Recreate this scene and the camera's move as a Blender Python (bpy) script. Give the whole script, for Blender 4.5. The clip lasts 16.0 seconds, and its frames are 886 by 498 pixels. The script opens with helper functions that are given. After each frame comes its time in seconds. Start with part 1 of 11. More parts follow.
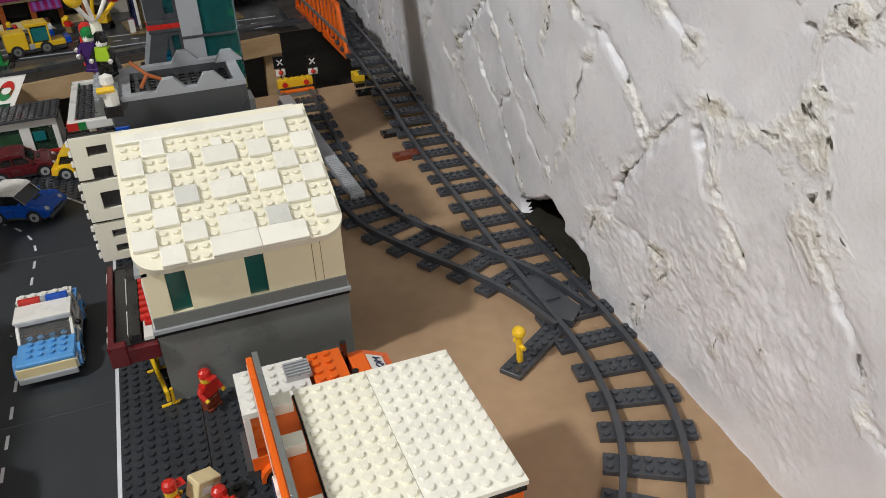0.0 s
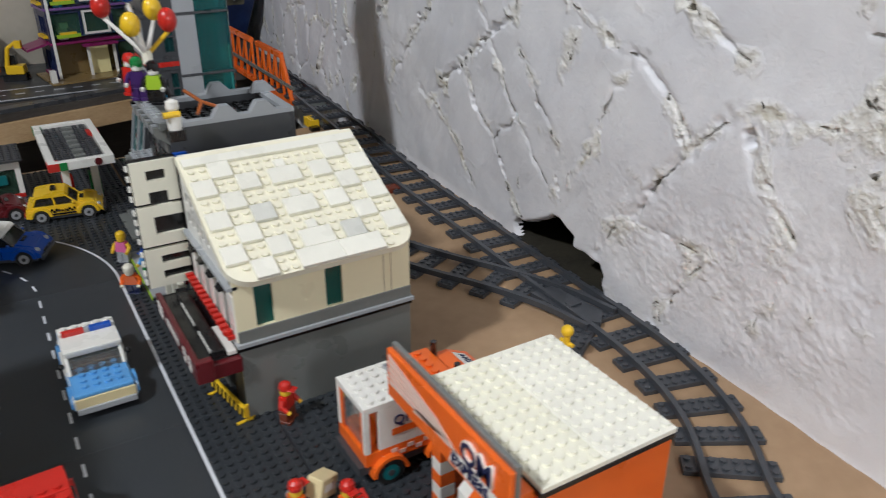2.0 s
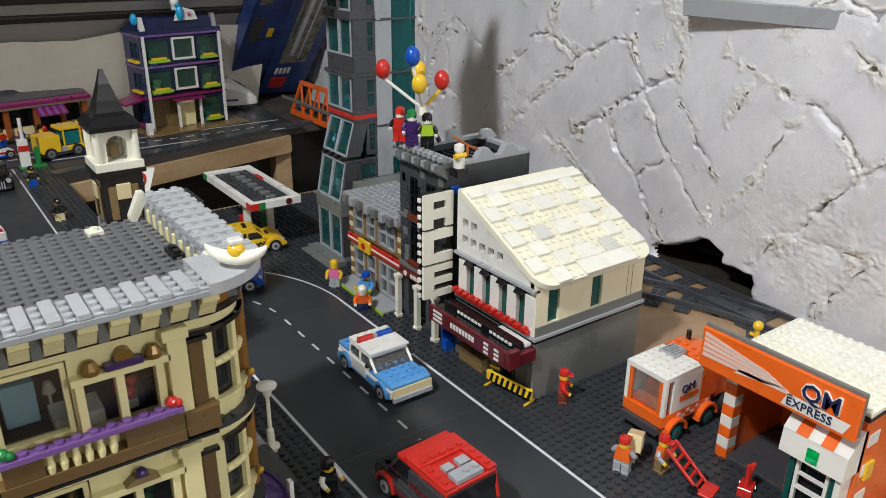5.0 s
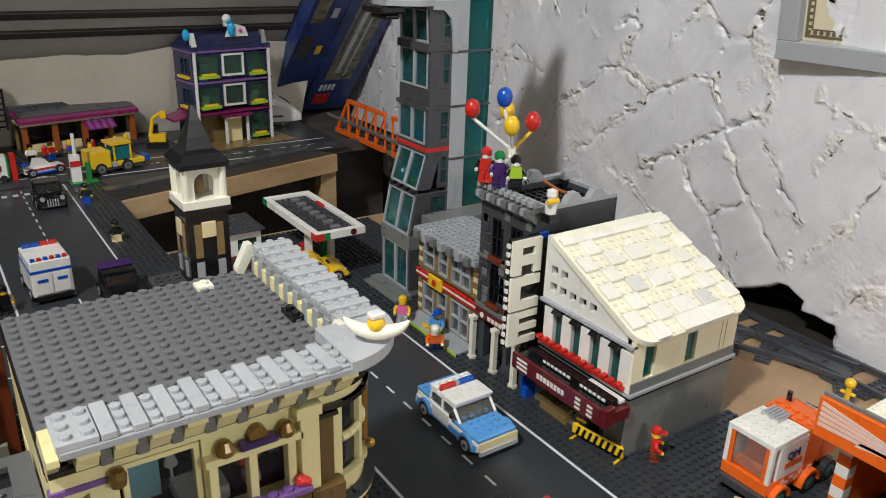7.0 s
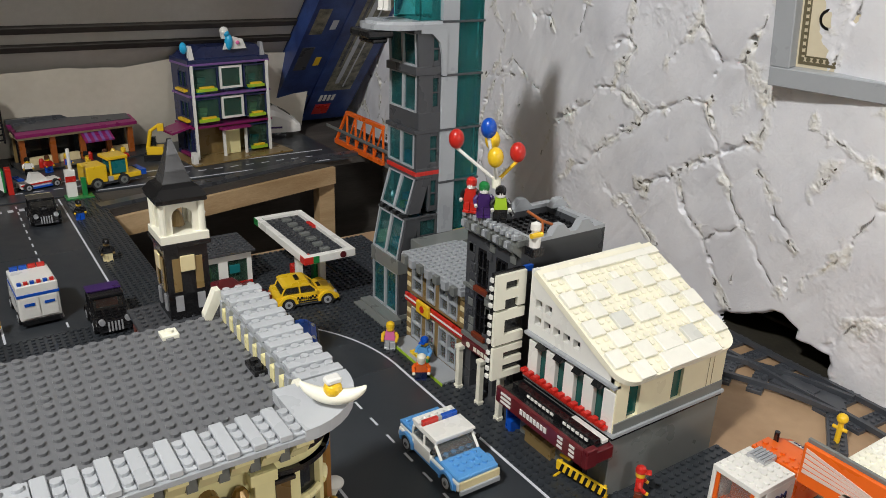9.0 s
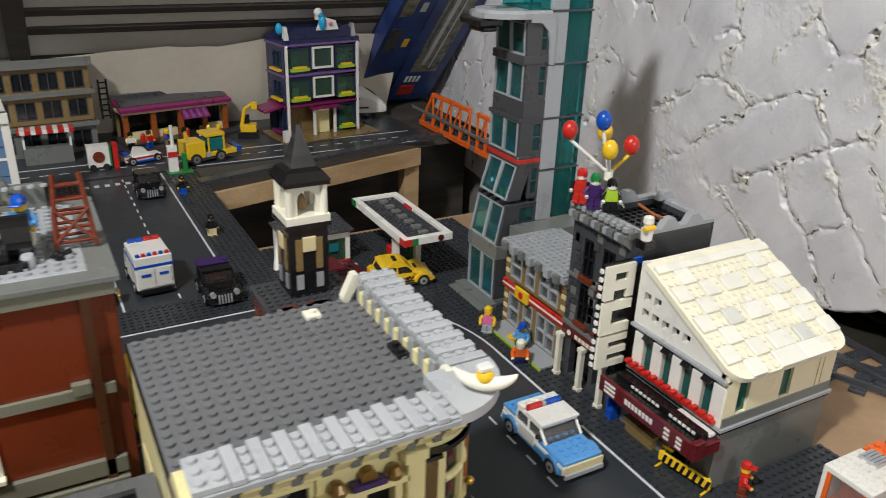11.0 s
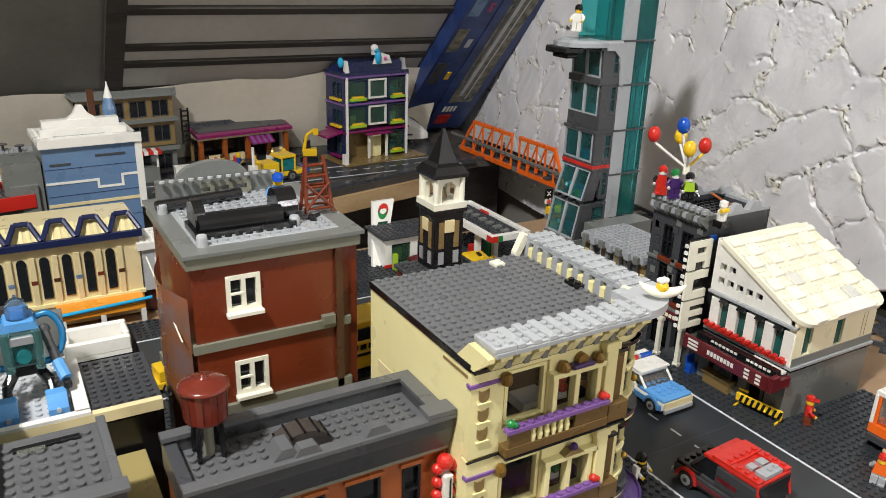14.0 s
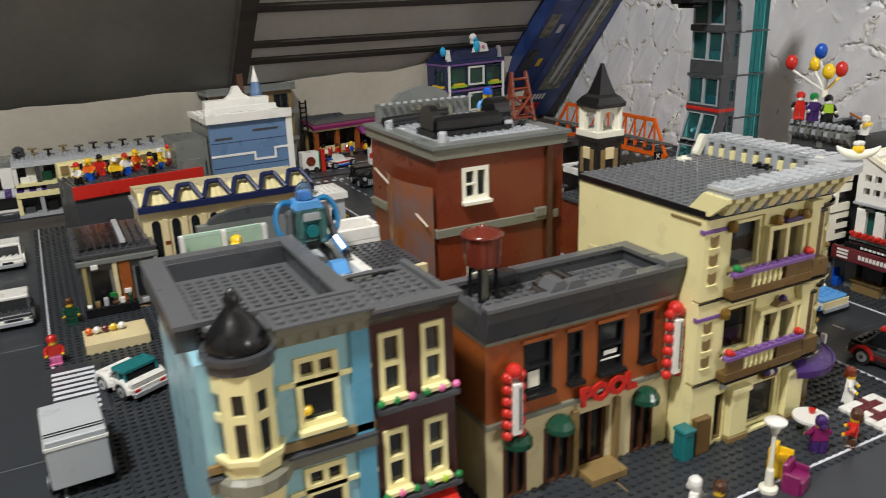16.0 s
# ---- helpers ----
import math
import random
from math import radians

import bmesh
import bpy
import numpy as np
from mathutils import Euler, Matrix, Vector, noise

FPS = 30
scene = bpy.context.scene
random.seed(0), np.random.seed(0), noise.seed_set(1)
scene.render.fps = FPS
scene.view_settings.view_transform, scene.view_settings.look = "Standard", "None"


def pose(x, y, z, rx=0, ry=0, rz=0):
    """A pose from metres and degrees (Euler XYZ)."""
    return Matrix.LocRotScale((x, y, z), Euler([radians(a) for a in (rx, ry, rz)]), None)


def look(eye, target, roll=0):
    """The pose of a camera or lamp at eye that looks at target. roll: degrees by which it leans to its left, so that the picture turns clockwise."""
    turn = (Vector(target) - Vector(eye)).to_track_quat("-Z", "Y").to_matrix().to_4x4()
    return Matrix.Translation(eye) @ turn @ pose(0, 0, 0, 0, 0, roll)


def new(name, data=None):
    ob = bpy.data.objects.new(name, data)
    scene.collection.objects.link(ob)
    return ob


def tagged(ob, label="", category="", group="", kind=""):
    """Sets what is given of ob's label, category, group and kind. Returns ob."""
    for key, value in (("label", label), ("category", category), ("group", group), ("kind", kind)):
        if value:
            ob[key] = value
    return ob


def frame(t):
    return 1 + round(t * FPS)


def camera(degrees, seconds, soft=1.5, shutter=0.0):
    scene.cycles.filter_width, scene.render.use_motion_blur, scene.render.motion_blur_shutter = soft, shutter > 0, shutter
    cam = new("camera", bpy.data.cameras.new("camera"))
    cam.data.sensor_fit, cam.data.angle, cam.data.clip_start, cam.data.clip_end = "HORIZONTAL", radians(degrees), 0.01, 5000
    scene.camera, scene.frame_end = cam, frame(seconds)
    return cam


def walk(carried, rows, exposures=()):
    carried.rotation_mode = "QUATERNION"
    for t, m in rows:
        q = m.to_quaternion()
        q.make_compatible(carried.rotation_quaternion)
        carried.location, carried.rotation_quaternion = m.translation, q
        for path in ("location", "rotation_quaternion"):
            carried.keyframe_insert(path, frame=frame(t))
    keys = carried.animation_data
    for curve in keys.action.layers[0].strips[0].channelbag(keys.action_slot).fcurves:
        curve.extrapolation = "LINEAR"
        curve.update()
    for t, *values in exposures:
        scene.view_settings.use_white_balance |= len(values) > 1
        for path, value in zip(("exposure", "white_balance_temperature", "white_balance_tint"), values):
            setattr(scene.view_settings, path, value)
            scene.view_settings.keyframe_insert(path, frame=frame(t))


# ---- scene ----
cam = camera(59.5, 16.0, 0.5, 0.38)
PATH = [
    (0, (0.041, -0.472, 0.367), (0.621, 1.158, -0.637), -2.7),
    (0.5, (0.043, -0.476, 0.365), (0.633, 1.169, -0.609), -2.5),
    (1, (0.021, -0.469, 0.363), (0.72, 1.134, -0.608), -1.6),
    (1.5, (-0.036, -0.464, 0.356), (0.827, 1.086, -0.567), 0.7),
    (2, (-0.112, -0.459, 0.356), (0.814, 1.084, -0.517), 0.0),
    (2.5, (-0.179, -0.446, 0.356), (0.73, 1.139, -0.458), -1.5),
    (3, (-0.232, -0.441, 0.358), (0.682, 1.149, -0.439), -2.0),
    (3.5, (-0.287, -0.442, 0.373), (0.632, 1.134, -0.448), -2.1),
    (4, (-0.336, -0.439, 0.377), (0.631, 1.122, -0.415), -1.7),
    (4.2, (-0.354, -0.437, 0.374), (0.644, 1.113, -0.402), -1.4),
    (6.3, (-0.442, -0.397, 0.404), (0.694, 1.067, -0.35), 2.3),
    (6.5, (-0.445, -0.389, 0.404), (0.673, 1.089, -0.349), 2.2),
    (7, (-0.442, -0.362, 0.406), (0.618, 1.164, -0.333), 1.9),
    (7.5, (-0.439, -0.357, 0.414), (0.6, 1.178, -0.338), 2.0),
    (8, (-0.425, -0.359, 0.421), (0.618, 1.174, -0.329), 1.9),
    (10.3, (-0.408, -0.344, 0.436), (0.582, 1.228, -0.306), 1.5),
    (10.5, (-0.408, -0.34, 0.436), (0.541, 1.249, -0.323), 1.3),
    (11, (-0.457, -0.344, 0.443), (0.44, 1.255, -0.355), 2.0),
    (11.5, (-0.522, -0.351, 0.446), (0.386, 1.247, -0.342), 1.6),
    (12, (-0.601, -0.374, 0.437), (0.304, 1.227, -0.351), 1.2),
    (12.5, (-0.672, -0.387, 0.43), (0.251, 1.19, -0.382), 0.7),
    (13, (-0.695, -0.391, 0.435), (0.243, 1.177, -0.377), 1.2),
    (13.5, (-0.684, -0.407, 0.444), (0.257, 1.185, -0.318), 1.4),
    (14, (-0.662, -0.419, 0.442), (0.293, 1.191, -0.26), 1.9),
    (14.5, (-0.646, -0.43, 0.42), (0.23, 1.24, -0.244), 1.2),
    (15, (-0.653, -0.438, 0.397), (0.138, 1.281, -0.25), 0.2),
    (15.2, (-0.672, -0.440, 0.383), (0.132, 1.274, -0.260), -0.2),
    (15.5, (-0.732, -0.445, 0.373), (0.102, 1.257, -0.265), -1.6),
    (16, (-0.842, -0.452, 0.364), (0.023, 1.234, -0.276), -1.9),
]
walk(cam, [(t, look(eye, target, roll)) for t, eye, target, roll in PATH], [(0.0, 0.0, 6450, 10), (1.0, 0.06, 6350, 10), (2.0, -0.04, 6100, 10), (2.5, -0.08, 6050, 10), (3.0, 0.1, 6000, 10), (3.5, 0.13, 6150, 10), (4.2, 0.15, 6250, 10), (6.5, 0.13, 6400, 10), (7.5, 0.17, 6500, 10), (10.5, 0.17, 6500, 10), (11.5, 0.20, 6500, 10), (12.5, 0.31, 6550, 10), (14.0, 0.40, 6650, 10), (14.5, 0.39, 6700, 10), (15.0, 0.24, 6650, 10), (15.5, 0.04, 6600, 10), (16.0, 0.14, 6600, 10)])

# world, room lamp, added fill light and exposure
world = bpy.data.worlds.new("world")
scene.world = world
world.use_nodes = True
world.node_tree.nodes["Background"].inputs[0].default_value = (0.9, 0.95, 1.0, 1)
world.node_tree.nodes["Background"].inputs[1].default_value = 0.03


# makes both the ceiling lamp and the added fill light
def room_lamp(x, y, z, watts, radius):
    lamp = bpy.data.lights.new("ceiling_or_fill_light", "POINT")
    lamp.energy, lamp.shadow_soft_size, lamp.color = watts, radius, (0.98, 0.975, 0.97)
    ob = new("ceiling_or_fill_light", lamp)
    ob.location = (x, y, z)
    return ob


room_lamp(-1.36, -0.42, 1.76, 136.0, 0.08)
room_lamp(-0.05, -1.28, 0.60, 13.5, 0.10)    # added fill light behind the viewer, no known lamp there

U, BH, PH = 0.008, 0.0096, 0.0032


# materials
def plastic(name, rgb, rough=0.28, vary=0.06, bump=0.04, metal=0.0, coat=0.15):
    m = bpy.data.materials.new(name)
    m.use_nodes = True
    nt = m.node_tree
    p = nt.nodes["Principled BSDF"]
    tc = nt.nodes.new("ShaderNodeTexCoord")
    big = nt.nodes.new("ShaderNodeTexNoise")
    big.inputs["Scale"].default_value, big.inputs["Detail"].default_value = 35, 3
    fine = nt.nodes.new("ShaderNodeTexNoise")
    fine.inputs["Scale"].default_value, fine.inputs["Detail"].default_value = 420, 2
    info = nt.nodes.new("ShaderNodeObjectInfo")
    nt.links.new(tc.outputs["Object"], big.inputs["Vector"])
    nt.links.new(tc.outputs["Object"], fine.inputs["Vector"])
    add = nt.nodes.new("ShaderNodeMath")
    add.operation = "MULTIPLY_ADD"
    nt.links.new(info.outputs["Random"], add.inputs[0])
    add.inputs[1].default_value = 0.6
    nt.links.new(big.outputs["Fac"], add.inputs[2])
    rng = nt.nodes.new("ShaderNodeMapRange")
    rng.inputs["From Min"].default_value, rng.inputs["From Max"].default_value = 0.3, 1.3
    rng.inputs["To Min"].default_value, rng.inputs["To Max"].default_value = 1 - vary, 1 + vary
    nt.links.new(add.outputs[0], rng.inputs["Value"])
    mul = nt.nodes.new("ShaderNodeVectorMath")
    mul.operation = "SCALE"
    mul.inputs[0].default_value = rgb
    nt.links.new(rng.outputs[0], mul.inputs["Scale"])
    nt.links.new(mul.outputs[0], p.inputs["Base Color"])
    r2 = nt.nodes.new("ShaderNodeMapRange")
    r2.inputs["To Min"].default_value, r2.inputs["To Max"].default_value = max(0.03, rough - 0.1), rough + 0.14
    nt.links.new(big.outputs["Fac"], r2.inputs["Value"])
    nt.links.new(r2.outputs[0], p.inputs["Roughness"])
    p.inputs["Metallic"].default_value = metal
    p.inputs["Coat Weight"].default_value = coat
    p.inputs["Coat Roughness"].default_value = 0.12
    if bump:
        b = nt.nodes.new("ShaderNodeBump")
        b.inputs["Strength"].default_value, b.inputs["Distance"].default_value = bump, 0.0004
        nt.links.new(fine.outputs["Fac"], b.inputs["Height"])
        nt.links.new(b.outputs[0], p.inputs["Normal"])
    return m


def clear(name, rgb, rough=0.04):
    m = bpy.data.materials.new(name)
    m.use_nodes = True
    p = m.node_tree.nodes["Principled BSDF"]
    p.inputs["Base Color"].default_value = (*rgb, 1)
    p.inputs["Transmission Weight"].default_value = 0.92
    p.inputs["Roughness"].default_value, p.inputs["IOR"].default_value = rough, 1.3
    return m


AGED = plastic("yellowed_white_plastic", (0.83, 0.765, 0.53))
IVORY = plastic("ivory_white_plastic", (0.87, 0.855, 0.755), 0.28, 0.09)
WHITE = plastic("white_plastic", (0.80, 0.79, 0.74))
CREAM = plastic("aged_white_plastic", (0.86, 0.84, 0.70))
TAN = plastic("tan_plastic", (0.74, 0.63, 0.36))
PALE = plastic("pale_cream_plastic", (0.85, 0.775, 0.40))
DTAN = plastic("dark_tan_plastic", (0.23, 0.155, 0.06))
LGREY = plastic("light_grey_plastic", (0.36, 0.38, 0.40))
DGREY = plastic("dark_grey_plastic", (0.055, 0.058, 0.064))
PLATE = plastic("baseplate_grey_plastic", (0.031, 0.036, 0.042), 0.36, 0.1)
ROAD = plastic("road_print_grey", (0.033, 0.038, 0.044), 0.38, 0.14)
MGREY = plastic("stone_grey_plastic", (0.17, 0.18, 0.17))
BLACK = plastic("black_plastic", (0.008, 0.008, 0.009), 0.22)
RED = plastic("red_plastic", (0.55, 0.022, 0.014))
DRED = plastic("dark_red_plastic", (0.11, 0.009, 0.013))
BRICKRED = plastic("reddish_brown_plastic", (0.165, 0.030, 0.010))
MAROON = plastic("deep_maroon_plastic", (0.055, 0.012, 0.010))
RUST = plastic("dark_orange_plastic", (0.32, 0.085, 0.018))
ORANGE = plastic("orange_plastic", (0.83, 0.14, 0.012))
YELLOW = plastic("yellow_plastic", (0.83, 0.53, 0.02))
BLUE = plastic("blue_plastic", (0.004, 0.075, 0.45))
MBLUE = plastic("medium_blue_plastic", (0.10, 0.32, 0.66))
SAND = plastic("sand_blue_plastic", (0.12, 0.21, 0.36))
LBLUE = plastic("light_aqua_plastic", (0.30, 0.55, 0.64))
AZURE = plastic("azure_plastic", (0.02, 0.40, 0.70))
NAVY = plastic("navy_blue_plastic", (0.012, 0.02, 0.075))
PURPLE = plastic("purple_plastic", (0.045, 0.014, 0.115))
MAGENTA = plastic("magenta_plastic", (0.22, 0.012, 0.10))
LILAC = plastic("lilac_plastic", (0.19, 0.09, 0.30))
PINK = plastic("pink_plastic", (0.75, 0.16, 0.38))
GREEN = plastic("green_plastic", (0.01, 0.20, 0.045))
DGREEN = plastic("dark_green_plastic", (0.008, 0.055, 0.030), 0.15)
LIME = plastic("lime_plastic", (0.35, 0.55, 0.03))
BROWN = plastic("brown_plastic", (0.075, 0.028, 0.012))
GOLD = plastic("gold_plastic", (0.55, 0.33, 0.05), 0.25, 0.1, 0.03, 0.6)
SILVER = plastic("silver_plastic", (0.55, 0.56, 0.58), 0.3, 0.1, 0.03, 0.5)
CHROME = plastic("dark_chrome", (0.08, 0.08, 0.085), 0.12, 0.05, 0.0, 0.9)
SKIN = plastic("figure_yellow_plastic", (0.82, 0.52, 0.03))
RUBBER = plastic("black_rubber", (0.014, 0.014, 0.014), 0.6)
TEAL = clear("clear_teal_plastic", (0.10, 0.62, 0.62))
GLASS = clear("clear_plastic", (0.86, 0.92, 0.92))
SMOKE = clear("smoky_clear_plastic", (0.35, 0.33, 0.30))
TGREEN = plastic("teal_green_glass_strip", (0.008, 0.085, 0.072), 0.12)
DARKGLASS = plastic("dark_window_plastic", (0.012, 0.014, 0.016), 0.08)


# mesh building
class Mb:
    """Collects faces, then becomes one mesh object."""

    def __init__(self):
        self.v, self.f, self.smooth = [], [], False

    def add(self, verts, faces, m=None):
        k = len(self.v)
        self.v += [tuple(m @ Vector(p)) for p in verts] if m is not None else [tuple(p) for p in verts]
        self.f += [tuple(i + k for i in fc) for fc in faces]
        return self

    def box(self, x0, y0, z0, x1, y1, z1, c=0.0, m=None):
        if c <= 0:
            v = [(x0, y0, z0), (x1, y0, z0), (x1, y1, z0), (x0, y1, z0), (x0, y0, z1), (x1, y0, z1), (x1, y1, z1), (x0, y1, z1)]
            return self.add(v, [(3, 2, 1, 0), (4, 5, 6, 7), (0, 1, 5, 4), (1, 2, 6, 5), (2, 3, 7, 6), (3, 0, 4, 7)], m)
        c = min(c, abs(x1 - x0) * 0.4, abs(y1 - y0) * 0.4, abs(z1 - z0) * 0.4)
        b = bmesh.new()
        lo, hi = (x0, y0, z0), (x1, y1, z1)
        for i in (0, 1):
            for j in (0, 1):
                for k in (0, 1):
                    p = [(lo, hi)[s][a] for a, s in enumerate((i, j, k))]
                    for a in range(3):
                        q = [p[n] + (c if (i, j, k)[n] == 0 else -c) for n in range(3)]
                        q[a] = p[a]
                        b.verts.new(q)
        bmesh.ops.convex_hull(b, input=b.verts[:])
        bmesh.ops.dissolve_limit(b, angle_limit=0.02, verts=b.verts[:], edges=b.edges[:])
        b.verts.index_update()
        self.add([v.co[:] for v in b.verts], [[v.index for v in fc.verts] for fc in b.faces], m)
        b.free()
        return self

    def tube(self, p, q, r0, r1=None, n=12, cap=True):
        p, q = Vector(p), Vector(q)
        r1 = r0 if r1 is None else r1
        ax = (q - p).normalized()
        s = ax.orthogonal().normalized()
        t = ax.cross(s)
        ring = [(math.cos(2 * math.pi * i / n), math.sin(2 * math.pi * i / n)) for i in range(n)]
        v = [p + (s * a + t * b) * r0 for a, b in ring] + [q + (s * a + t * b) * r1 for a, b in ring]
        f = [(i, (i + 1) % n, n + (i + 1) % n, n + i) for i in range(n)]
        if cap:
            f += [tuple(range(n - 1, -1, -1)), tuple(range(n, 2 * n))]
        return self.add(v, f)

    def stud(self, x, y, z, n=8, m=None):
        r, h = 0.0024, 0.0017
        ring = [(x + r * math.cos(2 * math.pi * i / n + 0.39), y + r * math.sin(2 * math.pi * i / n + 0.39)) for i in range(n)]
        v = [(a, b, z) for a, b in ring] + [(a, b, z + h) for a, b in ring]
        return self.add(v, [(i, (i + 1) % n, n + (i + 1) % n, n + i) for i in range(n)] + [tuple(range(n, 2 * n))], m)

    def studs(self, x0, y0, nx, ny, z, skip=None, m=None, n=8):
        for i in range(nx):
            for j in range(ny):
                x, y = x0 + (i + 0.5) * U, y0 + (j + 0.5) * U
                if skip is None or not skip(x, y):
                    self.stud(x, y, z, n, m)
        return self

    def prism(self, poly, axis, a, b, m=None):
        """A polygon pushed along an axis: poly in (y, z), (x, z) or (x, y)."""
        put = {"x": lambda p, d: (d, p[0], p[1]), "y": lambda p, d: (p[0], d, p[1]), "z": lambda p, d: (p[0], p[1], d)}[axis]
        n = len(poly)
        v = [put(p, a) for p in poly] + [put(p, b) for p in poly]
        return self.add(v, [tuple(range(n - 1, -1, -1)), tuple(range(n, 2 * n))] + [(i, (i + 1) % n, n + (i + 1) % n, n + i) for i in range(n)], m)

    def lathe(self, prof, cx=0, cy=0, n=16, m=None):
        """A profile of (radius, z) turned about an upright axis."""
        v = [(cx + r * math.cos(2 * math.pi * i / n), cy + r * math.sin(2 * math.pi * i / n), z) for r, z in prof for i in range(n)]
        f = [(k * n + i, k * n + (i + 1) % n, (k + 1) * n + (i + 1) % n, (k + 1) * n + i) for k in range(len(prof) - 1) for i in range(n)]
        f += [tuple(range(n - 1, -1, -1)), tuple((len(prof) - 1) * n + i for i in range(n))]
        return self.add(v, f, m)

    def strip(self, poly, a, b):
        """A bowed band: outer then inner points (x, z), pushed along y as quads."""
        n = len(poly)
        h = n // 2
        v = [(x, y, z) for y in (a, b) for x, z in poly]
        f = [(i, (i + 1) % n, n + (i + 1) % n, n + i) for i in range(n)]
        for i in range(h - 1):
            q = (i, i + 1, n - 2 - i, n - 1 - i)
            f += [q[::-1], tuple(n + k for k in q)]
        return self.add(v, f)

    def ring(self, prof, cx=0, cy=0, n=32, a0=0.0, a1=360.0):
        """A closed profile of (radius, z) swept about an upright axis, open in the middle."""
        full = a1 - a0 >= 359.9
        m, k = len(prof), n if full else n + 1
        v = [(cx + r * math.cos(radians(a0 + (a1 - a0) * i / n)), cy + r * math.sin(radians(a0 + (a1 - a0) * i / n)), z) for i in range(k) for r, z in prof]
        f = [(i % k * m + j, (i + 1) % k * m + j, (i + 1) % k * m + (j + 1) % m, i % k * m + (j + 1) % m) for i in range(n) for j in range(m)]
        if not full:
            f += [tuple(range(m)), tuple((k - 1) * m + j for j in reversed(range(m)))]
        return self.add(v, f)

    def ball(self, c, r, n=12, m=None, sz=1.0):
        prof = [(max(1e-5, r * math.sin(math.pi * k / n)), -r * sz * math.cos(math.pi * k / n)) for k in range(n + 1)]
        t = Matrix.Translation(c)
        return self.lathe(prof, 0, 0, 2 * n if n < 10 else 16, t if m is None else m @ t)

    def mesh(self, name):
        me = bpy.data.meshes.new(name)
        me.from_pydata(self.v, [], self.f)
        b = bmesh.new()
        b.from_mesh(me)
        bmesh.ops.recalc_face_normals(b, faces=b.faces[:])
        b.to_mesh(me)
        b.free()
        if self.smooth:
            me.shade_smooth()
        return me


def part(name, mb, mat, parent=None, label=""):
    me = mb if isinstance(mb, bpy.types.Mesh) else mb.mesh(name)
    if mat is not None and not me.materials:
        me.materials.append(mat)
    ob = new(name, me)
    if parent is not None:
        ob.parent = parent
    if label:
        ob["label"] = label
    return ob


def thing(name, label, category, at=(0, 0, 0), turn=0.0, group="", kind=""):
    ob = new(name)
    ob.empty_display_size = 0.01
    ob.matrix_world = pose(*at, 0, 0, turn)
    ob.location, ob.rotation_euler = at, (0, 0, radians(turn))
    return tagged(ob, label, category, group, kind)


def one(x0, y0, z0, x1, y1, z1, c=0.0003, m=None):
    return Mb().box(x0, y0, z0, x1, y1, z1, c, m)


def wall_with_holes(mb, axis, at, thick, a0, a1, z0, z1, holes):
    """A wall in the plane axis = at .. at + thick, from a0 to a1, with holes (b0, b1, h0, h1)."""
    xs = sorted({a0, a1, *[h[0] for h in holes], *[h[1] for h in holes]})
    zs = sorted({z0, z1, *[h[2] for h in holes], *[h[3] for h in holes]})
    nx, nz = len(xs) - 1, len(zs) - 1

    def solid(i, k):
        if not (0 <= i < nx and 0 <= k < nz):
            return False
        mx, mz = (xs[i] + xs[i + 1]) / 2, (zs[k] + zs[k + 1]) / 2
        return not any(h[0] < mx < h[1] and h[2] < mz < h[3] for h in holes)

    ids, v, f = {}, [], []

    def vert(i, k, d):
        if (i, k, d) not in ids:
            ids[i, k, d] = len(v)
            w = at + thick * d
            v.append((xs[i], w, zs[k]) if axis == "y" else (w, xs[i], zs[k]))
        return ids[i, k, d]

    for i in range(nx):
        for k in range(nz):
            if not solid(i, k):
                continue
            for d in (0, 1):
                f.append([vert(i, k, d), vert(i + 1, k, d), vert(i + 1, k + 1, d), vert(i, k + 1, d)])
            for di, dk, (p, q) in ((-1, 0, ((0, 0), (0, 1))), (1, 0, ((1, 0), (1, 1))), (0, -1, ((0, 0), (1, 0))), (0, 1, ((0, 1), (1, 1)))):
                if not solid(i + di, k + dk):
                    f.append([vert(i + p[0], k + p[1], 0), vert(i + q[0], k + q[1], 0), vert(i + q[0], k + q[1], 1), vert(i + p[0], k + p[1], 1)])
    return mb.add(v, f)


def text_mesh(body, size, depth=0.0004, bold=0.0):
    """Letters as a mesh in the x-y plane, facing +z, from the left at the baseline."""
    cu = bpy.data.curves.new("letters", "FONT")
    cu.body, cu.size, cu.extrude, cu.resolution_u, cu.offset = body, size, depth, 2, bold
    tmp = bpy.data.objects.new("letters", cu)
    scene.collection.objects.link(tmp)
    me = bpy.data.meshes.new_from_object(tmp.evaluated_get(bpy.context.evaluated_depsgraph_get()))
    bpy.data.objects.remove(tmp)
    return me


def letters(name, body, size, mat, parent, m, label="", bold=0.0):
    me = text_mesh(body, size, 0.0012 if bold else 0.0004, bold)
    me.transform(m)
    me.materials.clear()
    me.materials.append(mat)
    return part(name, me, None, parent, label)


FACE_S = pose(0, 0, 0, 90, 0, 0)      # letters that face -y
FACE_W = pose(0, 0, 0, 90, 0, -90)    # letters that face -x


# ---- the attic room ----
def wall_x(y, z=0.0):
    """The face of the gable wall: it leans into the room, less so towards the eaves."""
    u = min(1.0, max(0.0, (y - 0.35) / 0.5))
    return 0.347 + 0.06 * y + 0.03 * y * y - 0.15 * (1 - u * u * (3 - 2 * u)) * min(max(z, 0.0), 0.5)


